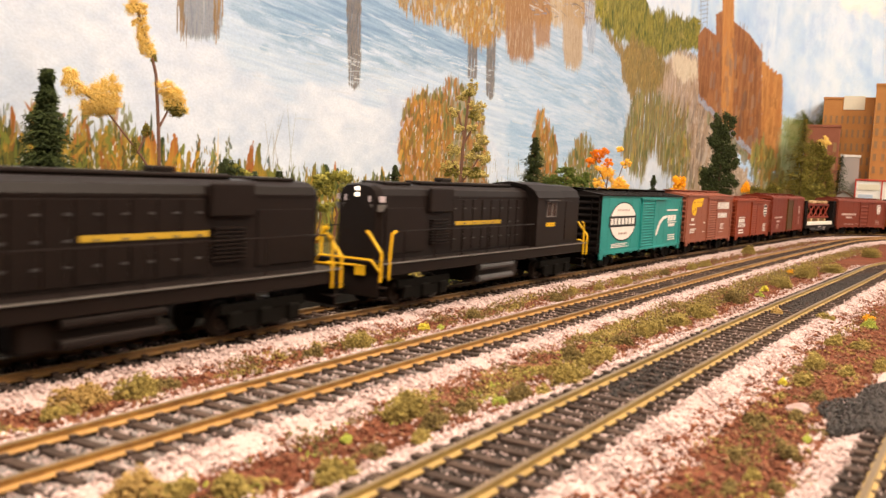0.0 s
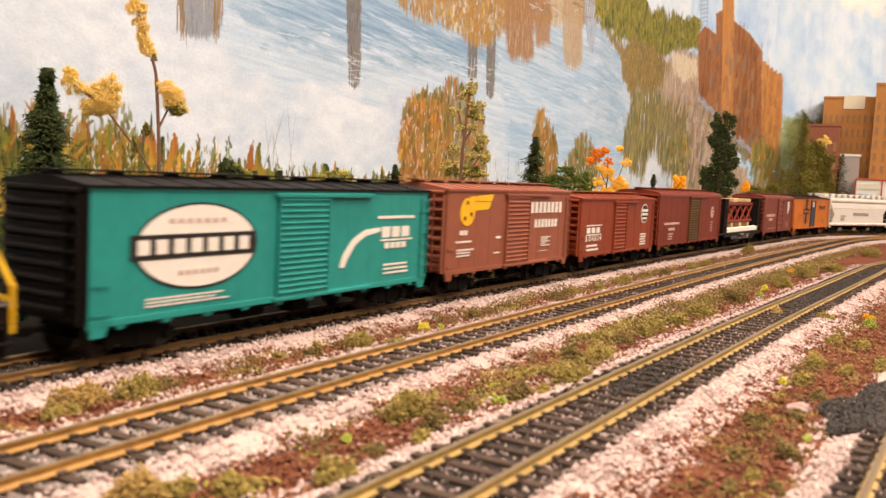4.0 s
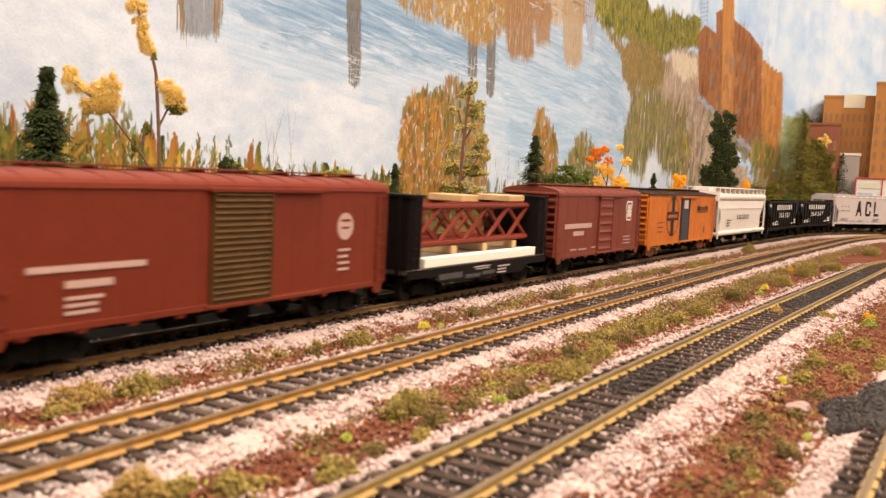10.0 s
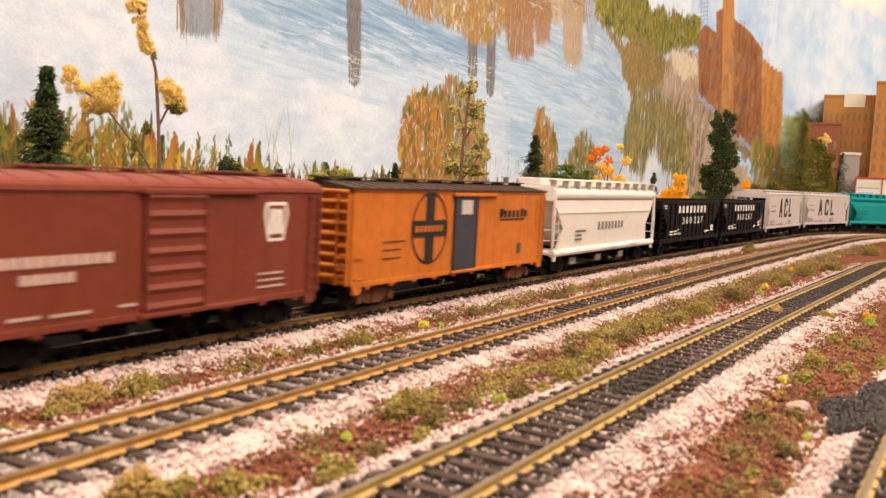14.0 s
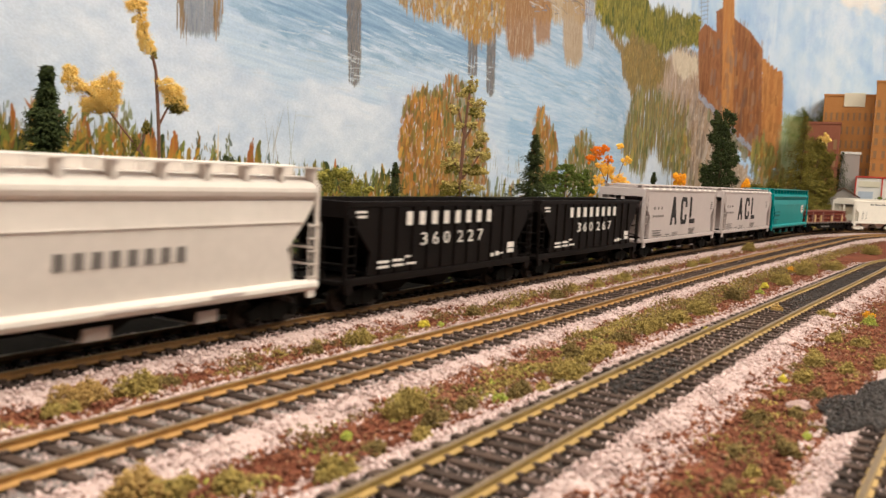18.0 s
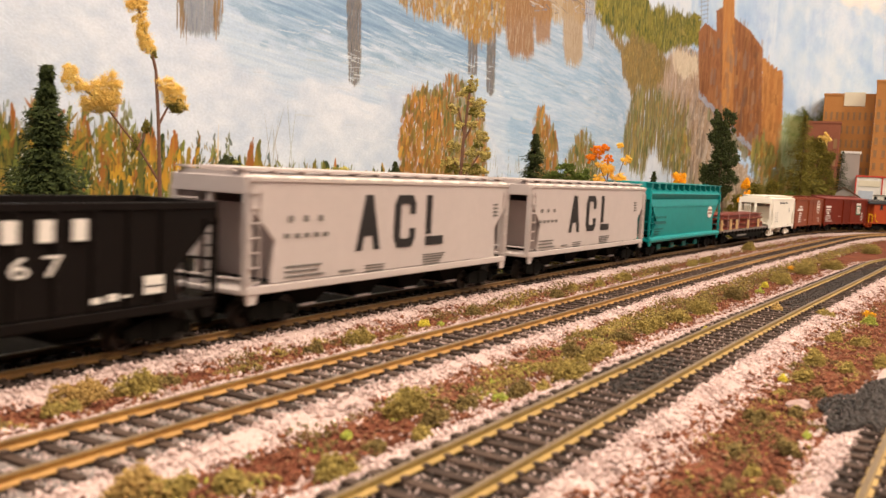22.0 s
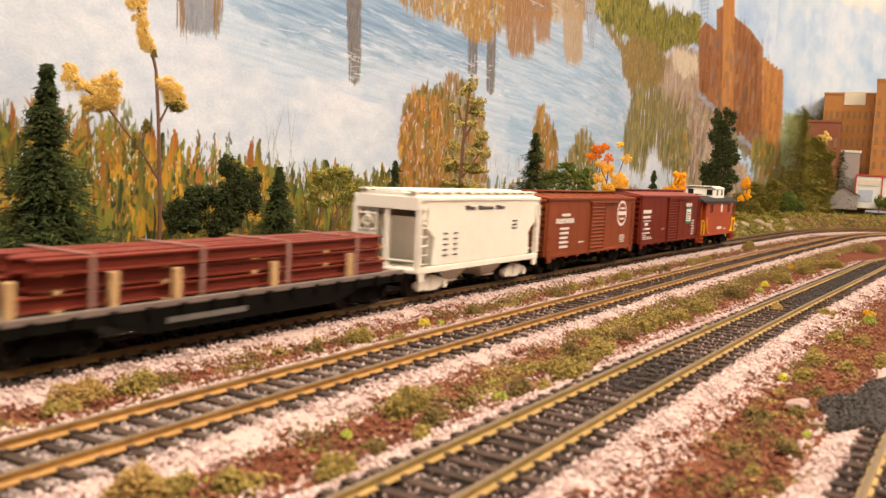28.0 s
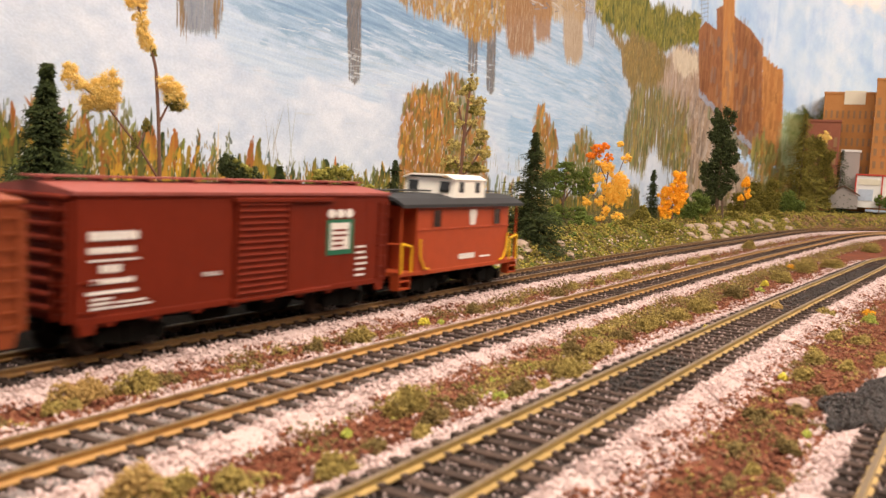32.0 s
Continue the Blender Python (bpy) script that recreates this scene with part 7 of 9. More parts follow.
    # short hood
    sh = Shape()
    porch, sw, up = rear
    sh.prism([(-sw, 19.4), (-sw, 45 + up * 0.4), (-sw + 1.8, 47.8 + up * 0.7), (-sw + 6, 49.2 + up), (0, 50 + up), (sw - 6, 49.2 + up), (sw - 1.8, 47.8 + up * 0.7), (sw, 45 + up * 0.4), (sw, 19.4)], X(cab1), X(h - porch), "x")
    part("short_hood", sh, LOCO_BLACK, loco)
    for y in (-1, 1):
        for i in range(2):
            d = Shape()
            d.box(X(cab1 + 1.5 + i * 10), X(cab1 + 10.5 + i * 10), y * (sw - 0.1), y * (sw + 0.4), 22, 44, 0.15)
            part("hood_door", d, LOCO_BLACK, loco)
    # name stripe on the long hood
    sh = Shape()
    for x, z, w, hh in name_bars:
        sh.box(X(x), X(x + w), -hw - 0.62, -hw + 0.1, z, z + hh)
        sh.box(X(x), X(x + w), hw - 0.1, hw + 0.62, z, z + hh)
    part("name_stripe", sh, DULL_YELLOW, loco, "yellow bar along the hood")
    # tank, ladders of pipes under the frame
    sh = Shape()
    sh.box(X(-24), X(22), -14.0, 14.0, 5, 14.2, 1.2)
    part("fuel_tank", sh, LOCO_BLACK, loco)
    for y in (-1, 1):
        for z in (7.0, 12.4):
            sh = Shape()
            sh.rod((X(-24), y * 15.5, z), (X(11), y * 15.5, z), 1.5, 10)
            part("air_tank", sh, GREY_TANK if lamps else LOCO_BLACK, loco, "dull dark air tank")
    for e in (-1, 1):
        sh = Shape()
        sh.box(e * h, e * (h - 1.6), -16, 16, 5.5, 18, 0.4)
        part("pilot", sh, LOCO_BLACK, loco)
    for e in (-1, 1):
        for y in (-1, 1):
            st = new("step_well")
            st.parent = loco
            for z in (5.0, 9.2, 13.4):
                sh = Shape()
                sh.box(e * (h - 0.3), e * (h - 5.5), y * 12.2, y * 17.4, z, z + 0.5)
                part("step", sh, LOCO_BLACK, st)
            sh = Shape()
            sh.wire([(e * (h + 0.1), y * 17.3, 12.0), (e * (h + 0.1), y * 17.4, 23.5), (e * (h + 0.1), y * 10.5, 31.5), (e * (h + 0.1), y * 9.5, 31.5)], 0.65)
            part("end_handrail", sh, YELLOW, loco, "yellow end handrail")
            sh = Shape()
            sh.wire([(e * (h - 5.4), y * 17.5, 12.5), (e * (h - 5.8), y * 17.5, 24), (e * (h - 6.6), y * 17.5, 31), (e * (h - 9), y * 17.5, 32)], 0.6)
            part("step_handrail", sh, YELLOW, loco, "yellow step handrail")
        sh = Shape()
        sh.wire([(e * (h + 0.2), -17, 16), (e * (h + 0.8), -13, 20.5), (e * (h + 0.8), 13, 20.5), (e * (h + 0.2), 17, 16)], 0.5)
        sh.wire([(e * (h + 0.8), -9, 17.8), (e * (h + 0.8), 9, 17.8)], 0.45)
        sh.box(e * (h + 0.2), e * (h + 1.0), -10, -5, 14, 18, 0.2)
        part("end_chain_rail", sh, YELLOW, loco, "yellow end rail")
    for y in (-1, 1):
        sh = Shape()
        sh.wire([(X(-h + 7), y * 17.3, 32), (X(cab0 - 4), y * 17.3, 32)], 0.3)
        for i in range(6):
            x = -h + 16 + i * (cab0 - 8 + h - 16) / 5
            sh.rod((X(x), y * 17.3, 19), (X(x), y * 17.3, 32), 0.28, 5)
        part("side_handrail", sh, LOCO_BLACK, loco)
    # nose: twin headlight, number boards, pale herald
    if lamps:
        for z in (48.3, 45.9):
            sh = Shape()
            sh.rod((X(hood0 - 0.9), 0, z), (X(hood0 + 1), 0, z), 0.8, 14)
            part("headlight", sh, LAMP_ON, loco, "lit round headlight")
        # number boards and grey herald on the angled corners
        for y in (-1, 1):
            out = [(hood0 - 0.3, 5.8), (hood0 + 2.4, 12.2), (hood0 + 3.4, 11.4), (hood0 + 0.6, 5.2)]
            sh = Shape()
            sh.prism([(X(a), y * b) for a, b in out], 43.2, 45.6, "z")
            part("number_board", sh, BOARD_ON, loco, "lit pale number board")
            sh = Shape()
            sh.poly([(X(hood0 - 0.4), y * 6.6, 42.2), (X(hood0 + 2.3), y * 13.0, 42.2), (X(hood0 + 1.6), y * 11.4, 39.4), (X(hood0 + 0.3), y * 8.4, 39.4)] + [(X(hood0 + 0.8), y * 6.2, 42.2), (X(hood0 + 3.4), y * 12.4, 42.2), (X(hood0 + 2.8), y * 11, 39.4), (X(hood0 + 1.6), y * 8, 39.4)],
                    [(0, 1, 2, 3), (4, 7, 6, 5), (0, 4, 5, 1), (1, 5, 6, 2), (2, 6, 7, 3), (3, 7, 4, 0)])
            part("herald", sh, GREY_EDGE, loco, "grey shield-shaped nose herald")
    couplers(loco, h, 9.5)
    for x in (-h + 38, h - 38):
        truck_into(loco, x, SOOT, 5.4, 14.5, 13.4, axles=(-1, 0, 1))
        for y in (-1, 1):
            sh = Shape()
            sh.box(x - 21, x + 21, y * 13.2, y * 14.6, 7.6, 11.2, 0.5)
            part("truck_rail", sh, SOOT, loco)
            for a in (-14.5, 0, 14.5):
                sh = Shape()
                sh.box(x + a - 3, x + a + 3, y * 13.2, y * 15.6, 3.0, 8.6, 0.6)
                part("journal_box", sh, SOOT, loco)
    return loco


GREY_EDGE = paint("worn_grey_edge", (0.16, 0.145, 0.135), 0.5)
GREY_TANK = paint("dull_grey_tank", (0.07, 0.065, 0.065), 0.45)
CAB_GLASS = mat("dim_cab_window", (0.03, 0.016, 0.014), 0.2, var=0.3)
LAMP_ON = bpy.data.materials.new("lit_headlight")
LAMP_ON.use_nodes = True
LAMP_ON.node_tree.nodes["Principled BSDF"].inputs["Emission Color"].default_value = (1, 0.86, 0.7, 1)
LAMP_ON.node_tree.nodes["Principled BSDF"].inputs["Emission Strength"].default_value = 2.2
BOARD_ON = bpy.data.materials.new("lit_number_board")
BOARD_ON.use_nodes = True
BOARD_ON.node_tree.nodes["Principled BSDF"].inputs["Emission Color"].default_value = (1, 0.8, 0.8, 1)
BOARD_ON.node_tree.nodes["Principled BSDF"].inputs["Emission Strength"].default_value = 0.12
BOARD_ON.node_tree.nodes["Principled BSDF"].inputs["Base Color"].default_value = (0.5, 0.4, 0.4, 1)

# the rear unit of the pair runs long hood first; the lead unit trails its long hood
c = diesel("black hood diesel locomotive with a yellow stripe, leading the train", 214, -102, 44, 44, 70, -1, [(-45.4, 32.8, 47.2, 1.8)], lamps=False)
enrol(c, 200, 414, 68)
c = diesel("black hood diesel locomotive with lit twin headlights and yellow handrails", 216, -102, 36, 36, 68.5, 1, [(-40.7, 32.6, 46, 1.8)], rear=(8, 14.0, 3.0))
enrol(c, 440, 656, 70)

# jade green fifty-foot boxcar with black ends and roof
c = boxcar("boxcar", "jade green boxcar with black roof, ends and white oval emblem", 171, JADE, BLACK, BLACK, (-11, 16.6), None, 11.0, 47.6, ribs=17, panels=12)
disc(c, -42.8, 30.8, 24.6, 12.9, BLACK_INK, -17.55, "emblem_rim")
disc(c, -42.8, 30.8, 23.8, 12.2, WHITE_INK, -17.62, label="white oval emblem")
bars(c, [(-68.6, 27.4, 49.6, 7.1)], BLACK_INK, -17.72, "emblem_band", "black band across the oval")
bars(c, blocks(-66.4, 28.9, 46.4, 4.2, 7, 0.34), WHITE_INK, -17.84, label="white block lettering")
bars(c, blocks(-55, 37.6, 24, 1.4, 7, 0.45) + blocks(-51, 22.4, 17, 1.4, 6, 0.45), PINK_INK, -17.74, label="small red lettering")
bars(c, stack([(-63, 14.0), (-26, 17.0)], 3, 0.45, 0.5, 3), WHITE_INK, label="small white print lines")
bars(c, blocks(53, 29.6, 21, 4.2, 3, 0.2) + [(52, 28.2, 23, 0.7)] + blocks(55.2, 25.2, 16, 2.3, 4), WHITE_INK, label="white block lettering")
outline(c, [(26.4, 19.4), (29.4, 19.2), (31.2, 22.6), (36, 27.6), (42, 30.6), (51.8, 32), (51.8, 33.6), (42, 33), (34, 29.8), (28, 24)], WHITE_INK, -17.55, "swoosh", label="white curved arrow")
bars(c, stack([(55, 15), (77, 20)], 3, 0.45, 0.3, 5) + [(50, 37, 26, 1.1)], WHITE_INK, label="small white print lines")
set_along(c, -2.5)
enrol(c, 676.6, 847.8)

# faded brown-red boxcar with the yellow winged emblem
c = boxcar("boxcar", "faded brown-red boxcar with a yellow winged disc and louvred door", 138, SALMON, SALMON, SALMON, (-11.5, 15), None, 11.6, 48.6, ribs=16)
p = [(-43.7, 38.9), (-50.6, 39), (-43.4, 32.5), (-34.6, 45.1), (22.6, 46.3), (18.1, 38.6), (-28.2, 38.3)]
cx, cz = p[0]
disc(c, cx, cz, cx - p[1][0], cz - p[2][1], YELLOW, -17.55, label="yellow wheel emblem")
for a in range(3):
    disc(c, cx + 3.4 * math.cos(a * 2.1 + 1.8), cz + 4.3 * math.sin(a * 2.1 + 1.8), 1.1, 1.0, OXIDE, -17.68, "emblem_spot")
outline(c, [(cx + 1, cz + 6.9), (cx + 24.5, cz + 8.3), (cx + 21.5, cz + 2.6), (cx + 19.5, cz + 1.0), (cx + 3, cz + 0.3)], YELLOW, -17.6, "wing", label="yellow wing stripe")
bars(c, [(cx + 6, cz + 4.6, 16.5, 0.35)], SALMON, -17.74, "wing_line")
bars(c, blocks(*spot([(23.3, 37.6), (64.6, 43.4)]), 8, 0.32) + blocks(*spot([(28.8, 29.8), (58.9, 34.1)]), 7, 0.32), WHITE_INK, label="bold white block lettering")
bars(c, blocks(*spot([(-50.1, 28.3), (-42.5, 30.4)]), 2, 0.2) + [spot([(-53.4, 24.8), (-39.1, 25.7)])] + stack([(-52.3, 18.5), (-36.3, 22.5)], 3, 0.5, 0.25, 2), WHITE_INK, label="white print lines")
bars(c, stack([(38, 19.7), (50.6, 25.2)], 5, 0.5, 0.5, 8) + [spot([(33.6, 17.2), (47.8, 17)]), spot([(-14.8, 25.6), (-9.6, 26.8)]), spot([(-16.6, 18.4), (-10, 19)])], WHITE_INK, label="small white print lines")
set_along(c, -6.5)
enrol(c, 862.5, 1000.5)

# lower oxide red boxcar with the round black-and-white emblem
c = boxcar("boxcar", "low oxide red boxcar with a round black and white emblem", 137, OXIDE, OXIDE, OXIDE, (-13.3, 9.2), None, 11, 44.8, ribs=13)
bars(c, blocks(-52, 24.2, 23, 3.4, 3, 0.3) + [(-53, 28.6, 25, 0.6), (-53, 23, 25, 0.5)] + stack([(-51, 13.5), (-31, 18.4)], 2, 0.5, 0.3, 3), WHITE_INK, label="white block lettering and print lines")
for i, digit in enumerate("104324"):
    numerals(c, digit, -53 + i * 4.45, 19.3, 3.2 if i else 1.6, 3.4, WHITE_INK, -17.6, "white numeral")
disc(c, 52.6, 35.1, 7.2, 6.6, WHITE_INK, -17.55, "emblem_rim")
disc(c, 52.6, 35.1, 6.5, 5.9, BLACK_INK, -17.66, label="round black emblem with white bands")
bars(c, [(47, 36.4, 11.2, 1.6), (46.6, 33.8, 12, 1.6), (48, 31.2, 9, 1.2)], WHITE_INK, -17.76, "emblem_band")
bars(c, stack([(46, 13.5), (59, 22)], 5, 0.5, 0.5, 4), WHITE_INK, label="small white print lines")
set_along(c, -6.0)
enrol(c, 1018, 1155)

# taller oxide red boxcar with a dark louvred door
c = boxcar("boxcar", "tall oxide red boxcar with a dark olive louvred door", 169, OXIDE_DEEP, OXIDE_DEEP, OXIDE_DEEP, (-10.5, 17), DARK_DOOR, 11.2, 48.8, ribs=18, panels=12, rounded=True)
bars(c, [(-72, 25.8, 37, 1.7)], PINK_INK, label="white name bar")
bars(c, [(-61, 21.4, 15, 2.0)] + stack([(-61, 14.5), (-46, 20.2)], 3, 0.5, 0.4, 6), PINK_INK, label="white print lines")
disc(c, 57.4, 34.3, 4.8, 5.0, PINK_INK, -17.55, label="faded white round dome emblem")
bars(c, [(54.6, 36.0, 5.6, 0.9), (55.2, 33.4, 4.4, 0.7)], OXIDE_DEEP, -17.68, "emblem_centre")
bars(c, stack([(53.5, 18), (61, 27.5)], 4, 0.4, 0.3, 7), PINK_INK, label="small white print lines")
enrol(c, 1167, 1336)


def stake_truss(parent, x0, x1, z0, z1, y, n):
    """One lattice girder of crossed bars between two chords."""
    tr = new("truss")
    tr.parent = parent
    for z, w in ((z0, 1.6), (z1, 1.6)):
        sh = Shape()
        sh.box(x0, x1, y - 1.6, y + 1.6, z - w / 2, z + w / 2, 0.2)
        sh.box(x0, x1, y - 0.4, y + 0.4, z - 1.6, z + 1.6)
        part("chord", sh, IRON_RED, tr)
    w = (x1 - x0) / n
    for i in range(n):
        a = x0 + i * w
        for p, q in (((a, y - 0.5, z0), (a + w, y - 0.5, z1)), ((a + w, y + 0.5, z0), (a, y + 0.5, z1))):
            sh = Shape()
            sh.rod(p, q, 1.1, 4)
            part("brace", sh, IRON_RED, tr)
    return tr


def bulkhead_flat():
    car = thing("bulkhead_flatcar", "black bulkhead flatcar loaded with red lattice trusses and a white beam", "freight car", "freight train")
    h = 68.5
    sh = Shape()
    sh.box(-h, h, -17, 17, 12.2, 14.4, 0.3)
    part("deck", sh, DECK, car)
    for y in (-1, 1):
        sh = Shape()
        sh.prism([(-h, 14.2), (h, 14.2), (h, 10.5), (h - 22, 10.5), (h - 30, 7), (-h + 30, 7), (-h + 22, 10.5), (-h, 10.5)], y * 16.2, y * 17.4)
        part("side_sill", sh, BLACK, car)
        ladder(car, -h + 4, y * 17, 15, 44, 8, 5, BLACK)
        ladder(car, h - 4, y * 17, 15, 44, 8, 5, BLACK)
    for e in (-1, 1):
        b = new("bulkhead")
        b.parent = car
        sh = Shape()
        sh.box(e * h, e * (h - 10.5), -16.6, 16.6, 12, 45.2, 0.5)
        part("plate", sh, BLACK, b)
        for yy in (-12, -4, 4, 12):
            sh = Shape()
            sh.box(e * (h + 1.2), e * (h - 0.2), yy - 0.9, yy + 0.9, 12, 44.4, 0.2)
            part("stiffener", sh, BLACK, b)
        sh = Shape()
        sh.box(e * (h + 0.6), e * (h - 11), -17.2, 17.2, 44.6, 46.0, 0.3)
        part("cap", sh, BLACK, b)
    sh = Shape()
    sh.box(-h + 13, h - 13, -17.0, -12.4, 14.5, 18.8, 0.3)
    part("beam", sh, CREAM, car, "long white beam")
    sh = Shape()
    sh.box(-h + 13, h - 13, -11, 14, 14.5, 18.4, 0.3)
    part("load_base", sh, DECK, car)
    for y in (-10.0, 9.0):
        stake_truss(car, -h + 12, h - 12, 24.2, 40.6, y, 5)
    for x in (-22, 8, 40):
        sh = Shape()
        sh.box(x - 2.2, x + 2.2, -12, 13, 18.5, 22.4, 0.3)
        part("timber_block", sh, TIMBER, car, "bare timber block")
    for x0, x1 in ((-13, 3), (36, 54)):
        sh = Shape()
        sh.box(x0, x1, -9.5, 9.5, 42.4, 45.8, 0.4)
        part("timber_slab", sh, TIMBER, car, "bare timber slab on top")
    bars(car, [(-44, 8.6, 21, 2.6), (-20, 7.8, 14, 1.6), (-4, 8.4, 13, 1.6)], GREY_TANK, -17.45, label="worn grey name bars")
    bars(car, stack([(12, 8), (25, 12.6)], 3, 0.4, 0.3, 2) + [(-12, 12.2, 16, 0.5), (-10, 11.2, 13, 0.4)], GREY, -17.45, label="small pale print lines")
    underframe(car, 137, SOOT, 12)
    couplers(car, h)
    for x in (-h + 21, h - 21):
        truck_into(car, x)
    return car


enrol(bulkhead_flat(), 1354, 1491)

c = boxcar("boxcar", "tuscan red boxcar with a ribbed door and white keystone", 140, ROSE, ROSE, ROSE, (-8.8, 14.6), None, 11.2, 48.0, ribs=7, panels=10, rounded=True)
bars(c, blocks(-59.7, 27.2, 41, 2.8, 12, 0.15), PINK_INK, label="white name letters")
bars(c, blocks(-46.6, 22.9, 16, 2.6, 5, 0.15), PINK_INK, label="white print blocks")
bars(c, [(-50, 14.4, 9, 0.8), (-38, 14.2, 12, 0.8), (-17, 14.6, 6, 0.8)], PINK_INK, label="small white print lines")
outline(c, [(41.4, 43.1), (51.2, 43.1), (52.2, 39.4), (50.2, 30.2), (42.4, 30.2), (40.4, 39.4)], WHITE_INK, -17.55, label="white keystone emblem")
outline(c, [(42.5, 42.1), (50.1, 42.1), (51, 39.2), (49.2, 31.2), (43.4, 31.2), (41.6, 39.2)], ROSE, -17.67, "emblem_field")
bars(c, blocks(42.9, 32.6, 6.8, 8.2, 3, 0.25), WHITE_INK, -17.78, "emblem_mark")
bars(c, stack([(38, 15), (55, 21.5)], 3, 0.3, 0.35, 5), PINK_INK, label="small white print lines")
enrol(c, 1504.5, 1644.5)

# orange refrigerator car
c = boxcar("refrigerator_car", "weathered orange refrigerator car with a black cross-in-oval emblem and dark door", 173, ORANGE, SOOTY_ROOF, ORANGE, (-11.3, 9.4), BLUE_DOOR, 11.2, 47.6, ribs=0, panels=18, trucks=GRIMY, rungs=8)
n = 36
sh = Shape()
o = [(-31.4 + 14.6 * math.cos(6.2832 * i / n), 31.6 + 15.4 * math.sin(6.2832 * i / n)) for i in range(n)]
q = [(-31.4 + 13.6 * math.cos(6.2832 * i / n), 31.6 + 14.5 * math.sin(6.2832 * i / n)) for i in range(n)]
sh.poly([(x, -17.7, z) for x, z in o + q], [(i, (i + 1) % n, n + (i + 1) % n, n + i) for i in range(n)])
part("emblem_ring", sh, BLACK_INK, c, "thin black oval ring")
bars(c, [(-34.8, 17.2, 6.8, 11.2), (-34.8, 34.8, 6.8, 11.2), (-44.9, 28.2, 27, 6.8)], BLACK_INK, -17.62, "emblem_cross", "black cross emblem")
bars(c, blocks(-43, 30.2, 23, 2.6, 7, 0.4), ORANGE, -17.8, label="small orange print blocks")
bars(c, blocks(33.5, 35.0, 32, 3.4, 7, 0.4) + [(33.5, 33.6, 28, 0.7), (33.5, 36.4, 4, 2.8), (57, 36.4, 3, 2.8)], BLACK_INK, -17.55, label="dark name letters")
bars(c, stack([(-66, 20), (-50, 30)], 3, 0.2, 0.2, 2), GRIMY, -17.5, label="faded print lines")
bars(c, [(54.2, 16.5, 4.2, 5.2)], GREY_TANK, -17.6, "hatch_plate", "small dark metal plate")
bars(c, [(-6, 37.2, 10, 6.4)], GREY, -18.35, "door_notice", "pale notice on the door")
for y in (-1, 1):
    sh = Shape()
    for i in range(11):
        sh.box(74.5, 79, y * 17.3, y * 17.75, 30 + i * 1.25, 30.7 + i * 1.25)
    tagged(part("vent_louvre", sh, ORANGE, c), kind="stuff")
enrol(c, 1663.7, 1836.8)


FAINT = paint("faded_grey_lettering", (0.16, 0.14, 0.13), 0.6)


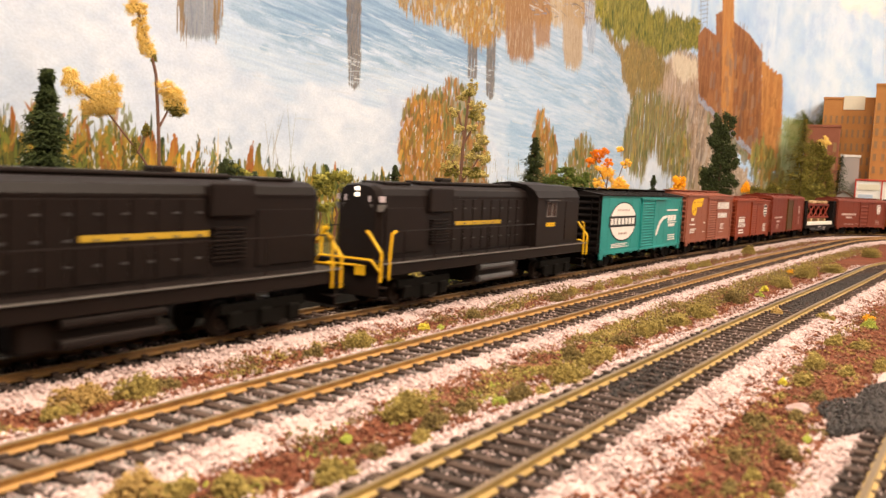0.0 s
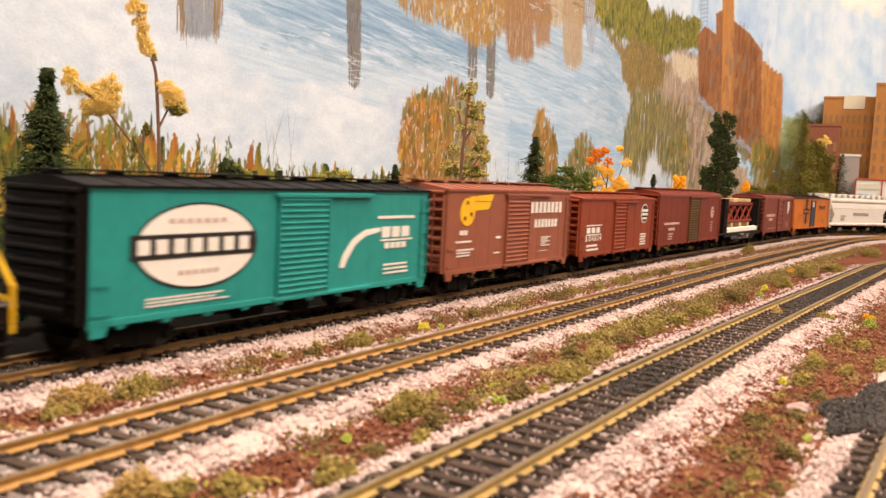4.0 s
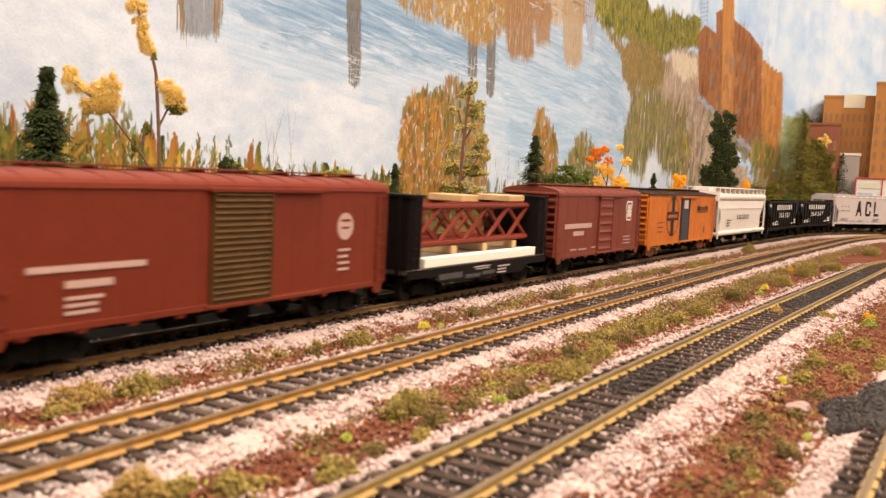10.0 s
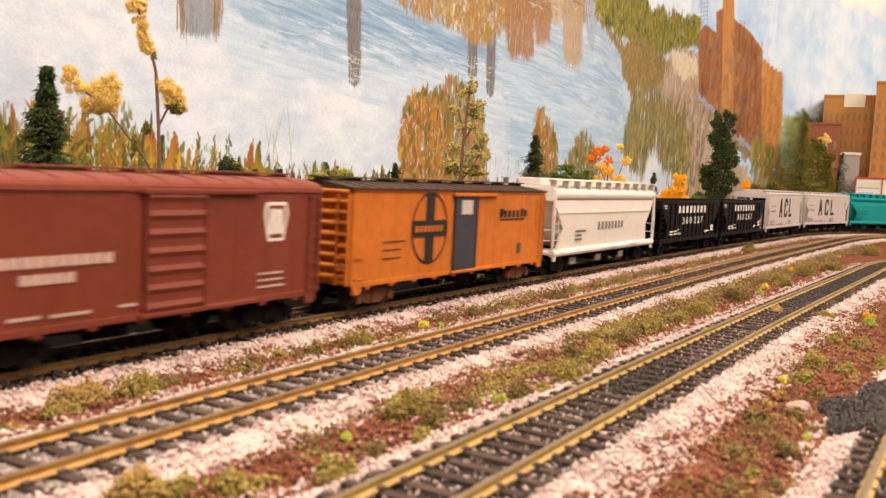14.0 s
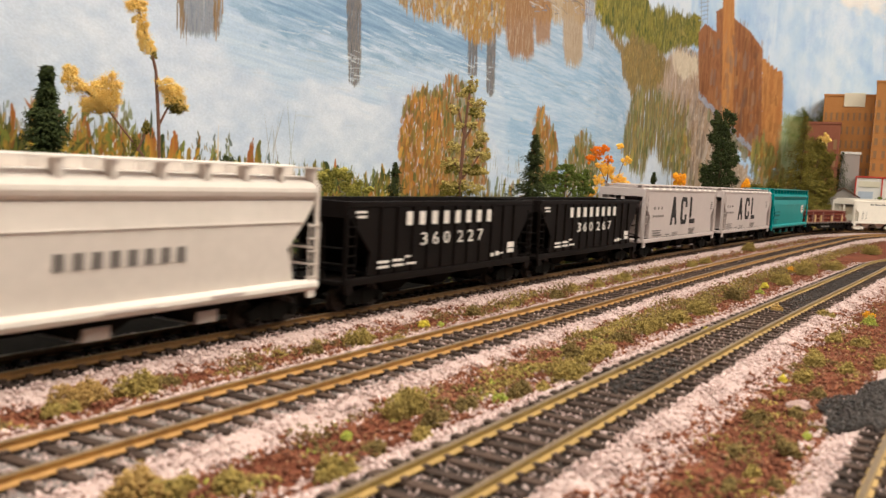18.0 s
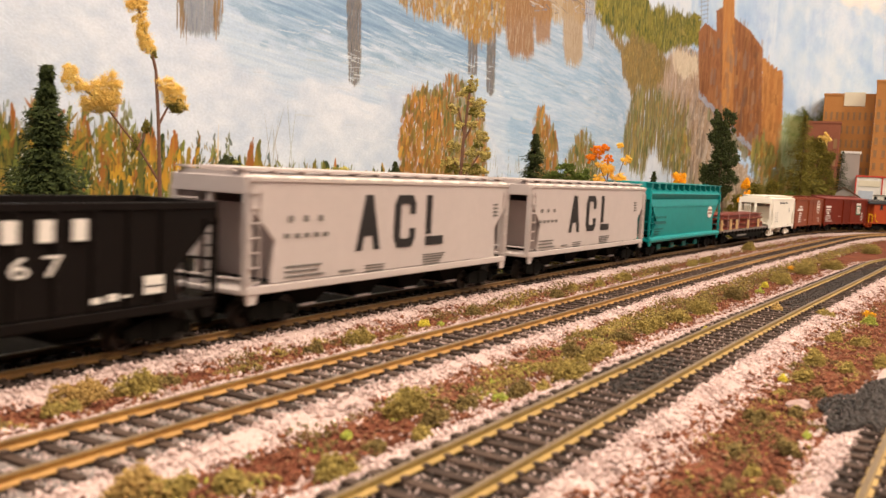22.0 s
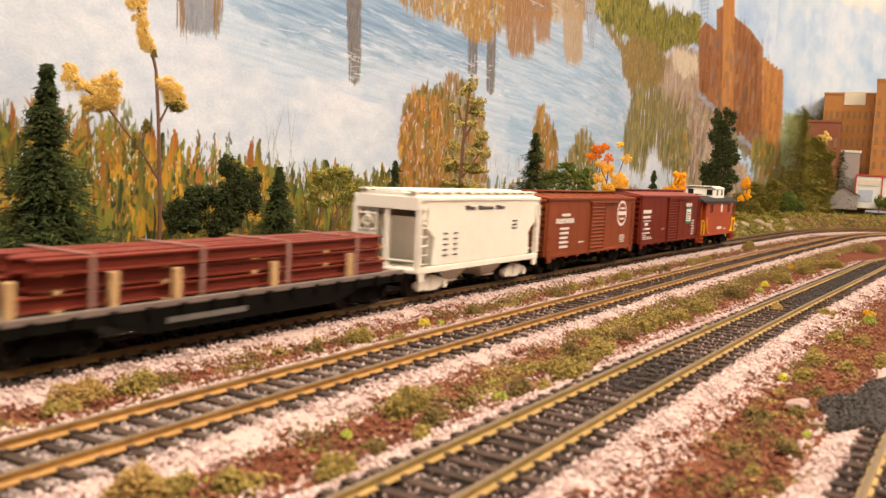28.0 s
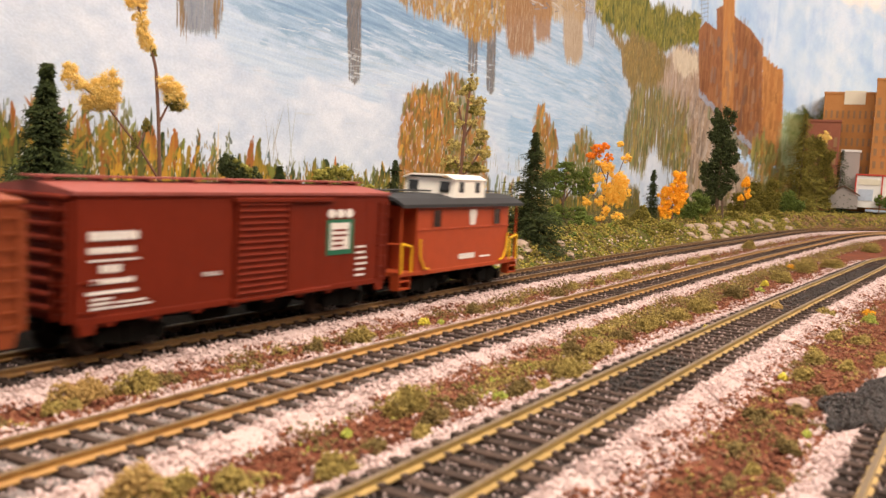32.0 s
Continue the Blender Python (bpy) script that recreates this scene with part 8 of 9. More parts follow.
def hopper(name, label, L, m, eave, sill, notch, covered=True, curved=True, ribs=0, bays=3, trucks=SOOT, rim=None, shoulder=(), seam=36.0, brackets=13):
    """A hopper car: notch is how far in the end slope has come at mid height; covered cars have hatches on a roof walk."""
    car = thing(name, label, "freight car", "freight train")
    h, W = L / 2, 17.4
    k = notch
    mid = sill + (eave - sill) * (0.36 if not covered or curved else 0.44)
    apex = min(z for _, z in shoulder) if curved else eave - (9 if covered else 4)
    side = [(-h + 1.5, eave), (-h + 1.5, apex), (-h + k, mid), (-h + k * 0.9, sill + 2), (h - k * 0.9, sill + 2), (h - k, mid), (h - 1.5, apex), (h - 1.5, eave)]
    for y in (-1, 1):
        sh = Shape()
        if curved:
            n = 12
            v, f = [], []
            for i in range(n + 1):
                zz = sill + 1.4 + (apex + 0.3 - sill - 1.4) * i / n
                w = W - 0.7 - 1.5 * (1 - i / n) ** 2.2 - 0.6 * max(0, (zz - seam) / (apex - seam))
                t = (zz - mid) / (apex - mid)
                x0 = -h + (k * (0.66 + 0.34 * (zz - sill) / (mid - sill)) if zz < mid else max(1.5, k + (1.5 - k) * t))
                v += [(x0, y * w, zz), (-x0, y * w, zz), (x0, y * (w - 1.2), zz), (-x0, y * (w - 1.2), zz)]
            for i in range(n):
                a = i * 4
                f += [(a, a + 1, a + 5, a + 4), (a + 2, a + 6, a + 7, a + 3), (a, a + 4, a + 6, a + 2), (a + 1, a + 3, a + 7, a + 5)]
            sh.poly(v, f)
            part("side_sheet", sh, m, car)
            sh = Shape()
            t = (seam - mid) / (apex - mid)
            x0 = h - max(1.5, k + (1.5 - k) * t) - 1.0
            sh.box(-x0, x0, y * (W - 1.6), y * (W - 0.35), seam - 0.3, seam + 0.3)
            part("weld_seam", sh, m, car)
        else:
            sh.prism(side, y * (W - 1.2), y * W)
            part("side_sheet", sh, m, car)
        rib = Shape()
        rib.box(-0.7, 0.7, y * (W - 0.2), y * (W + 0.9), sill + 2, eave - 1.2, 0.15)
        rib = rib.mesh("side_rib", m)
        for i in range(ribs):
            part("side_rib", rib, None, car).location.x = (-h + k + (L - 2 * k) * (i + 0.5) / ribs) * MM
        sh = Shape()
        if curved:
            sh.rod((-h + 1, y * (W - 1.0), sill), (h - 1, y * (W - 1.0), sill), 2.1, 10)
        else:
            sh.box(-h + 1, h - 1, y * (W - 1.4), y * (W + 0.35), sill - 1.2, sill + 1.6, 0.3)
        part("side_sill", sh, m, car)
        sh = Shape()
        if curved:
            prof = [(y * (W - 9), shoulder[0][1])] + [(y * (W - d), z) for d, z in shoulder] + [(y * (W - 9), shoulder[-1][1])]
            sh.prism(prof, -h + 1, h - 1, "x")
        else:
            sh.box(-h + 1, h - 1, y * (W - 1.4), y * (W + 0.5), eave - 1.4, eave + (0.3 if covered else 0.8), 0.25)
        part("top_chord", sh, m, car)
        for e in (-1, 1):
            sh = Shape()
            sh.box(e * (h - 0.6), e * (h - (3.2 if covered and not curved else 2.4)), y * (W - (2.4 if covered and not curved else 1.2)), y * W, sill - 1, eave - 1, 0.2)
            part("corner_post", sh, m, car)
            ladder(car, e * (h - 3.6), y * (W - 0.3), sill + 3, eave - 5 if not curved else mid + 8, 7 if not curved else 5, 5.4, m)
            sh = Shape()
            sh.prism([(e * (h - 1), sill), (e * (h - 7), sill), (e * (h - 5.6), sill - 4.4), (e * (h - 2), sill - 4.4)], y * (W - 1), y * W)
            part("sill_step", sh, m, car)
    for e in (-1, 1):
        sh = Shape()
        x0, x1 = e * (h - (k - 1 if covered and not curved else 1.5)), e * (h - k * (1.5 if covered and not curved else 1.9))
        wa, wb = (W - 3.4, W - 5.0) if curved else (W - 1.3, W - 1.3)
        sh.poly([(x0, -wa, apex), (x0, wa, apex), (x1, wb, sill + 2), (x1, -wb, sill + 2), (x0 - e * 1.2, -wa, apex), (x0 - e * 1.2, wa, apex), (x1 - e * 1.2, wb, sill + 2), (x1 - e * 1.2, -wb, sill + 2)],
                [(0, 1, 2, 3), (4, 7, 6, 5), (0, 4, 5, 1), (3, 2, 6, 7), (0, 3, 7, 4), (1, 5, 6, 2)])
        part("slope_sheet", sh, m, car)
        sh = Shape()
        sh.box(e * (h - 0.4), e * (h - 2.6), -W + 1, W - 1, eave - (7.5 if curved else 5.5), eave + (0.2 if covered else 0.8), 0.2)
        part("end_plate", sh, m, car)
        sh = Shape()
        sh.box(e * h, e * (h - k * 1.7), -W + 1.2, W - 1.2, sill - 1, sill + 0.6, 0.2)
        part("end_platform", sh, m, car)
        if covered and not curved:
            sh = Shape()
            sh.box(e * (h - 0.8), e * (h - 2.6), -1.4, 1.2, sill, eave - 4, 0.2)
            part("end_strut", sh, m, car)
            sh = Shape()
            sh.box(e * (h - 1.2), e * (h - 2.2), 5.0, W - 2.4, sill + 9, eave - 15, 0.2)
            part("brake_panel", sh, m, car)
            sh = Shape()
            sh.wire([(e * (h - 0.2), 9.5 + 2.2 * math.cos(0.6283 * i), eave - 11 + 2.2 * math.sin(0.6283 * i)) for i in range(11)], 0.4, 5)
            sh.rod((e * (h - 1.4), 9.5, eave - 11), (e * h, 9.5, eave - 11), 0.5, 6)
            part("brake_wheel", sh, m, car)
            rails = ((5.0, eave - 15), (5.0, eave - 8), (-W + 2, sill + 4))
            for yy in (5.4, 10.2):
                sh = Shape()
                sh.rod((e * (h - 1.4), yy, sill), (e * (h - 1.4), yy, eave - 5), 0.5, 6)
                part("end_post", sh, m, car)
        else:
            for yy in (-6, 6):
                sh = Shape()
                sh.rod((e * (h - 2), yy, sill), (e * (h - 2), yy, eave - 4), 0.6, 6)
                part("end_strut", sh, m, car)
            rails = ((-W + 2, sill + 7), (-W + 2, sill + 13))
        sh = Shape()
        for ya, z in rails:
            sh.rod((e * (h - 1.2), ya, z), (e * (h - 1.2), W - 2, z), 0.45, 5)
        part("end_rail", sh, m, car)
    # bays under the floor
    for i in range(bays):
        x = -h + k + 10 + (L - 2 * k - 20) * (i + 0.5) / bays
        w = (L - 2 * k - 24) / bays / 2
        sh = Shape()
        sh.poly([(x - w, -12.4, sill + 1.2), (x + w, -12.4, sill + 1.2), (x + w, 12.4, sill + 1.2), (x - w, 12.4, sill + 1.2), (x - 4, -9, 4.4), (x + 4, -9, 4.4), (x + 4, 9, 4.4), (x - 4, 9, 4.4)],
                [(0, 1, 2, 3), (4, 7, 6, 5), (0, 4, 5, 1), (1, 5, 6, 2), (2, 6, 7, 3), (3, 7, 4, 0)])
        part("hopper_bay", sh, m if trucks is not SOOT else SOOT, car)
        sh = Shape()
        sh.box(x - 4.6, x + 4.6, -10.6, 10.6, 4.4, 8.4 if curved else 5.4, 0.3)
        part("outlet_gate", sh, m, car)
    if covered:
        sh = Shape()
        a = 3.6 if curved else 1.8
        b = 1.4 if curved else a
        sh.prism([(-W + 0.6 + (3 if curved else 0), eave - 0.2), (-W + 4.5, eave + b * 0.75), (-W + 8, eave + b), (W - 8, eave + b), (W - 4.5, eave + b * 0.75), (W - 0.6 - (3 if curved else 0), eave - 0.2)], -h + 1, h - 1, "x")
        part("roof", sh, m, car)
        rw = new("roof_walk")
        rw.parent = car
        for y in (-1, 1):
            sh = Shape()
            sh.box(-h, h, y * (12.2 if curved else 10.4), y * (17.2 if curved else 14.4), eave + a + 0.5, eave + a + 1.1)
            part("walk_board", sh, m, rw)
            n = brackets
            post_m = Shape()
            post_m.box(-1.0, 1.0, y * (12.8 if curved else 11), y * (16.6 if curved else 13.8), eave + (-0.6 if curved else a * 0.2), eave + a + 0.5)
            post_m = post_m.mesh("walk_bracket", m)
            for i in range(n):
                part("walk_bracket", post_m, None, rw).location.x = (-h + 3 + (L - 6) * i / (n - 1)) * MM
        n = 8 if not curved else 10
        ht = Shape()
        ht.box(-(L / n) * 0.36, (L / n) * 0.36, -7, 7, eave + b - 0.2, eave + a + 1.5, 0.4)
        ht = ht.mesh("roof_hatch", m)
        for i in range(n):
            part("roof_hatch", ht, None, car).location.x = (-h + L * (i + 0.5) / n) * MM
        if rim:
            sh = Shape()
            sh.box(-3.2, 3.2, -W - 0.6, -W + 0.8, eave - 0.5, eave + 0.7, 0.3)
            sh = sh.mesh("roof_lug", rim)
            for i in range(12):
                part("roof_lug", sh, None, car, "pale lug on the roof edge").location.x = (-h + 8 + (L - 16) * i / 11) * MM
    else:
        sh = Shape()
        sh.box(-h + k, h - k, -W + 1.2, W - 1.2, sill + 2, sill + 3)
        part("floor_sheet", sh, m, car)
        for i in range(2):
            x = -h + k + (L - 2 * k) * (i + 1) / 3
            sh = Shape()
            sh.box(x - 0.6, x + 0.6, -W + 1.2, W - 1.2, eave - 8, eave - 2)
            part("cross_brace", sh, m, car)
    sh = Shape()
    sh.box(-h + 2, h - 2, -3, 3, 7.2, sill, 0.3)
    part("centre_sill", sh, SOOT, car)
    couplers(car, h)
    for x in (-h + 19, h - 19):
        truck_into(car, x, trucks)
    return car


c = hopper("covered_hopper", "cream white covered hopper car with smooth rounded sides", 177, OFF_WHITE, 50.2, 13.5, 16, bays=3, shoulder=((4.4, 50.3), (2.4, 50.0), (0.9, 49.0), (0.15, 47.5), (0.0, 46.2), (0.4, 44.8), (1.3, 43.7), (2.4, 43.0)), seam=36.0, brackets=11)
bars(c, blocks(-18.6, 25.4, 47, 4.6, 8, 0.4), FAINT, -16.3, label="faint grey name letters")
bars(c, stack([(-54, 19.5), (-38, 27)], 3, 0.45, 0.4, 2), FAINT, -16.3, label="faint grey print lines")
bars(c, [(35, 13.6, 14, 1.0), (-5, 13.2, 18, 0.6)], GREY, -18.6, label="grey dashes on the sill")
enrol(c, 1849.6, 2026.6)


def coal_hopper(number):
    c = hopper("open_hopper", "black open-top hopper car with ribbed sides and white block print", 162, BLACK, 42.1, 12.2, 17, covered=False, curved=False, ribs=11, bays=3)
    bars(c, blocks(-44.2, 33.2, 79, 5.6, 8, 0.56), WHITE_INK, -18.35, label="white block letters")
    for i, digit in enumerate(number):
        numerals(c, digit, -32.8 + i * 9.4 + (2.6 if i > 2 else 0), 24.5, 5.2, 5.4, WHITE_INK, -18.35, "white numeral")
    bars(c, stack([(-63.6, 16.6), (-55, 20.6)], 2, 0.5, 0.1, 2) + stack([(-53, 16.8), (-45, 20.8)], 2, 0.5, 0.1, 3) + [(-43, 17, 7, 0.9), (-44, 20, 4, 0.8)], WHITE_INK, -18.35, label="small white print lines")
    bars(c, [(48.4, 17.2, 7, 5.2)], WHITE_INK, -18.35, "data_plate", "white data panel")
    bars(c, [(49, 19.2, 5.8, 0.5)], BLACK_INK, -18.5, "plate_line")
    bars(c, [(31, 16.2, 3, 1.6), (36, 16.4, 3.4, 2), (41, 17, 2.6, 0.7)], WHITE_INK, -18.35, label="small white print lines")
    bars(c, [(-78, 38.4, 7, 0.9), (-78, 36.6, 7, 0.9)], WHITE_INK, -17.6, label="small white print lines")
    set_along(c, 3.0)
    return c


enrol(coal_hopper("360227"), 2041.5, 2203.5)
enrol(coal_hopper("360267"), 2212, 2374)


def grey_hopper(by):
    c = hopper("covered_hopper", "pale grey covered hopper car with flat sides and large black marks", 186, GREY, 50.6, 13.6, 14, curved=False, bays=4, rim=CREAM)
    part_y = -17.55
    sh = Shape()
    sh.prism([(-32.4, 24), (-26.8, 45.2), (-22.2, 45.2), (-16.6, 24), (-20.6, 24), (-21.8, 29.5), (-27.2, 29.5), (-28.4, 24)], part_y - 0.14, part_y + 0.05)
    part("large_mark", sh, BLACK_INK, c, "large black wedge-shaped mark")
    sh = Shape()
    sh.prism([(-7, 28), (-4.4, 24), (6.2, 24), (8.6, 27.6), (8.6, 31.6), (4.4, 31.6), (4.4, 28.4), (3.6, 27.5), (-1.6, 27.5), (-2.5, 28.6), (-2.5, 40.6), (-1.6, 41.7), (3.6, 41.7), (4.4, 40.8), (4.4, 37.4), (8.6, 37.4), (8.6, 41.6), (6.2, 45.2), (-4.4, 45.2), (-7, 41.2)], part_y - 0.14, part_y + 0.05)
    part("large_mark", sh, BLACK_INK, c, "large black open ring mark")
    sh = Shape()
    sh.box(17.0, 21.4, part_y - 0.14, part_y + 0.05, 28.8, 45.2)
    sh.box(17.0, 31.4, part_y - 0.15, part_y, 24, 27.8)
    part("large_mark", sh, BLACK_INK, c, "large black plain bars")
    bars(c, blocks(-71, 36.0, 24, 2.0, 3, 0.7) + blocks(-73, 30.4, 26, 1.6, 5, 0.45), FAINT, -17.55, label="dark print blocks")
    bars(c, stack([(-72, 16.8), (-48, 22)], 3, 0.4, 0.5, 3) + [(-42, 16.6, 9, 0.8)], FAINT, -17.55, label="dark print lines")
    bars(c, stack([(16, 15.6), (34, 20.8)], 5, 0.5, 0.3, 6), FAINT, -17.55, label="dark print lines")
    bars(c, stack([(-26, 15.6), (-12, 19)], 3, 0.4, 0.3, 9) + stack([(78, 35), (83, 42)], 4, 0.5, 0.2, 3), FAINT, -17.55, label="dark print lines")
    set_along(c, by)
    return c


enrol(grey_hopper(-1.5), 2386, 2572)
enrol(grey_hopper(-8.0), 2597, 2783)

c = hopper("covered_hopper", "teal green covered hopper car with small round emblem", 188, TEAL, 50.2, 13.5, 19, bays=4, shoulder=((4.6, 50.6), (3.4, 50.4), (0.5, 47.6), (0.2, 46.9), (0.7, 46.2), (2.6, 42.6)), seam=37.4, brackets=13)
disc(c, 68, 32, 7.0, 5.0, WHITE_INK, -16.8, label="small white round emblem")
bars(c, [(62.2, 33, 11.6, 1.3), (62.2, 30.4, 11.6, 1.3)], SALMON, -16.94, "emblem_band")
bars(c, blocks(-72.5, 28.7, 26, 3.0, 4, 0.3) + [(-74, 24.6, 25, 2.2)] + stack([(-74, 17), (-54, 22.5)], 3, 0.4, 0.4, 2), TEAL_PRINT, -16.3, label="dark faded print lines")
set_along(c, -5.0)
enrol(c, 2796, 2984)


BAND = paint("grey_pink_strap", (0.36, 0.2, 0.17), 0.5)


def girder_flat():
    car = thing("flatcar", "black flatcar stacked with red steel girders held by timber stakes", "freight car", "freight train")
    h = 89
    sh = Shape()
    sh.box(-h, h, -16.8, 16.8, 11.6, 13.5, 0.3)
    part("deck", sh, DECK, car)
    for y in (-1, 1):
        sh = Shape()
        sh.prism([(-h, 13.4), (h, 13.4), (h, 9.6), (h - 30, 9.6), (h - 44, 5.4), (-h + 44, 5.4), (-h + 30, 9.6), (-h, 9.6)], y * 16.4, y * 17.5)
        part("side_sill", sh, SOOT, car)
        sh = Shape()
        sh.box(-h + 0.5, h - 0.5, y * 16.3, y * 17.75, 12.4, 14.3, 0.2)
        part("deck_edge", sh, DECK_EDGE, car, "worn grey plank edge")
        pk = Shape()
        pk.box(-1.1, 1.1, y * 17.3, y * 18.7, 10.0, 13.2, 0.2)
        pk = pk.mesh("stake_pocket", SOOT)
        for i in range(14):
            part("stake_pocket", pk, None, car).location.x = (-h + 8 + i * (2 * h - 16) / 13) * MM
        for x in (-85, -54, -31.4, 11.4, 54):
            sh = Shape()
            sh.box(x - 1.35, x + 1.35, y * 14.2, y * 16.0, 13.3, 23.2 + 1.0 * math.sin(x), 0.2)
            part("stake", sh, TIMBER, car, "bare timber stake")
    rr = random.Random(4)
    box_f = [(0, 1, 3, 2), (4, 6, 7, 5), (0, 4, 5, 1), (2, 3, 7, 6), (0, 2, 6, 4), (1, 5, 7, 3)]
    for lay in range(3):
        for j in range(5):
            y = -11.4 + j * 5.4 + (lay % 2) * 0.9 + rr.uniform(-0.6, 0.6)
            x0, x1 = -h + 4 + rr.random() * 14, h - 4 - rr.random() * 12
            z, sk = 14.5 + lay * 4.75 + rr.uniform(-0.25, 0.25), rr.uniform(-1.0, 1.0)
            g = new("girder")
            g.parent = car
            for za in (z, z + 3.6):
                sh = Shape()
                sh.poly([(x, yy + (sk if x > 0 else -sk), zz) for x in (x0, x1) for yy in (y - 1.75, y + 1.75) for zz in (za, za + 0.5)], box_f)
                part("flange", sh, IRON_RED, g)
            sh = Shape()
            sh.poly([(x, yy + (sk if x > 0 else -sk), zz) for x in (x0, x1) for yy in (y - 0.3, y + 0.3) for zz in (z + 0.45, z + 3.65)], box_f)
            part("web", sh, IRON_RED, g)
    for x in (-74, -38, 0, 38, 74):
        for za in (13.4, 18.5, 23.25):
            sh = Shape()
            sh.box(x + 3, x + 5.2, -13.2, 13.2, za, za + 1.15)
            part("dunnage", sh, TIMBER, car, "bare timber batten")
    for x in (-60, -20, 20, 60):
        sh = Shape()
        sh.box(x - 0.7, x + 0.7, -13.9, 13.9, 28.6, 28.9)
        sh.box(x - 0.7, x + 0.7, -14.2, -13.9, 13.6, 28.9)
        part("tie_band", sh, BAND, car, "thin grey binding strap")
    bars(car, [(-37, 7.6, 33, 1.7)], GREY_EDGE, -17.6, label="worn grey name bar")
    underframe(car, 178, SOOT, 11.5)
    couplers(car, h)
    for x in (-h + 20, h - 20):
        truck_into(car, x)
    return car


enrol(girder_flat(), 2998, 3176)

c = hopper("covered_hopper", "short cream white two-bay covered hopper car with open ends", 120, CREAM, 43.6, 12.4, 13, curved=False, bays=2, trucks=CREAM)
bars(c, blocks(-21, 38.0, 9, 1.5, 4, 0.3) + blocks(-9, 38.0, 15, 1.5, 6, 0.3) + blocks(9, 38.0, 9, 1.5, 4, 0.3) + [(-22, 39.4, 5, 0.6), (-10, 39.4, 5, 0.6), (8, 39.4, 5, 0.6)], GREY_TANK, -17.55, label="small dark script marks")
bars(c, stack([(-40, 18), (-35.4, 30)], 5, 0.26, 0.3, 3) + stack([(-31, 18), (-26.4, 30)], 5, 0.26, 0.3, 5) + stack([(27, 28), (33, 33.4)], 3, 0.4, 0.2, 6), GREY_TANK, -17.55, label="dark print lines")
enrol(c, 3186, 3306)

c = boxcar("boxcar", "brown oxide boxcar with a pale ring emblem", 141, BROWN, BROWN, BROWN, (-9.5, 13.5), None, 11, 42.6, ribs=13)
disc(c, 51.5, 33.4, 8.8, 8.4, WHITE_INK, -17.5, "emblem_rim", label="pale ring emblem")
disc(c, 51.5, 33.4, 7.0, 6.7, BROWN, -17.62, "emblem_field")
bars(c, [(44.6, 32.2, 13.8, 2.4)], WHITE_INK, -17.74, "emblem_band")
bars(c, [(47, 36.0, 9, 1.2), (47.5, 29.2, 8, 1.2)], WHITE_INK, -17.74, label="small white lines in the ring")
bars(c, blocks(-46, 33, 12, 1.6, 5, 0.2) + blocks(-54, 29.0, 26, 2.8, 8, 0.3) + stack([(-48, 15), (-35, 28)], 5, 0.5, 0.4, 4), WHITE_INK, label="white print lines")
bars(c, stack([(49, 14.5), (60, 20)], 4, 0.4, 0.3, 3) + [(-20, 17, 8, 0.8)], WHITE_INK, label="small white print lines")
set_along(c, -6.0)
enrol(c, 3317, 3458)

GREEN_FIELD = paint("dark_green_emblem", (0.02, 0.13, 0.07), 0.5)
c = boxcar("boxcar", "deep red boxcar with a green and white panel emblem", 144, MAROON, PALE_RED, MAROON, (-13.5, 11.8), None, 11, 44.6, ribs=15, seams=False)
bars(c, blocks(*spot([(-61.4, 32.4), (-45, 34.8)]), 8, 0.16) + blocks(*spot([(-61.5, 28.9), (-46.4, 30.6)]), 8, 0.16) + blocks(*spot([(-57.7, 23.7), (-50.5, 25.8)]), 3, 0.2) + blocks(*spot([(-60.5, 20.7), (-46.2, 22.1)]), 6, 0.16), WHITE_INK, label="white name blocks")
bars(c, [spot([(-61.4, 27.3), (-44.8, 26.8)]), spot([(-62, 18.9), (-45.7, 18)])] + stack([(-60.7, 14), (-52.7, 17.7)], 3, 0.45, 0.3, 3) + stack([(-52.6, 14), (-39.7, 16.4)], 2, 0.4, 0.2, 8) + stack([(-20.9, 20.1), (-12, 21.5)], 2, 0.4, 0.2, 5), WHITE_INK, label="white print lines")
bars(c, [spot([(39, 22.8), (55, 35.6)])], GREEN_FIELD, -17.55, "emblem_panel", "green panel emblem")
bars(c, [spot([(40.9, 24.6), (52.3, 34.4)])], WHITE_INK, -17.68, "emblem_card", "white card on the green panel")
bars(c, stack([(42.1, 25.7), (51, 33.2)], 4, 0.4, 0.3, 2), MAROON, -17.82, "emblem_lines")
x_, z_, w_, h_ = spot([(38.5, 36), (55.1, 39.6)])
for i in range(3):
    disc(c, x_ + w_ * (0.18 + 0.32 * i), z_ + h_ / 2, w_ * 0.14, h_ * 0.46, WHITE_INK, -17.6, "emblem_ball", label="small white round mark")
bars(c, stack([(56.9, 13.9), (64.3, 26.8)], 6, 0.35, 0.2, 2), WHITE_INK, label="small white print lines")
set_along(c, -6.0)
enrol(c, 3472.4, 3616.7)


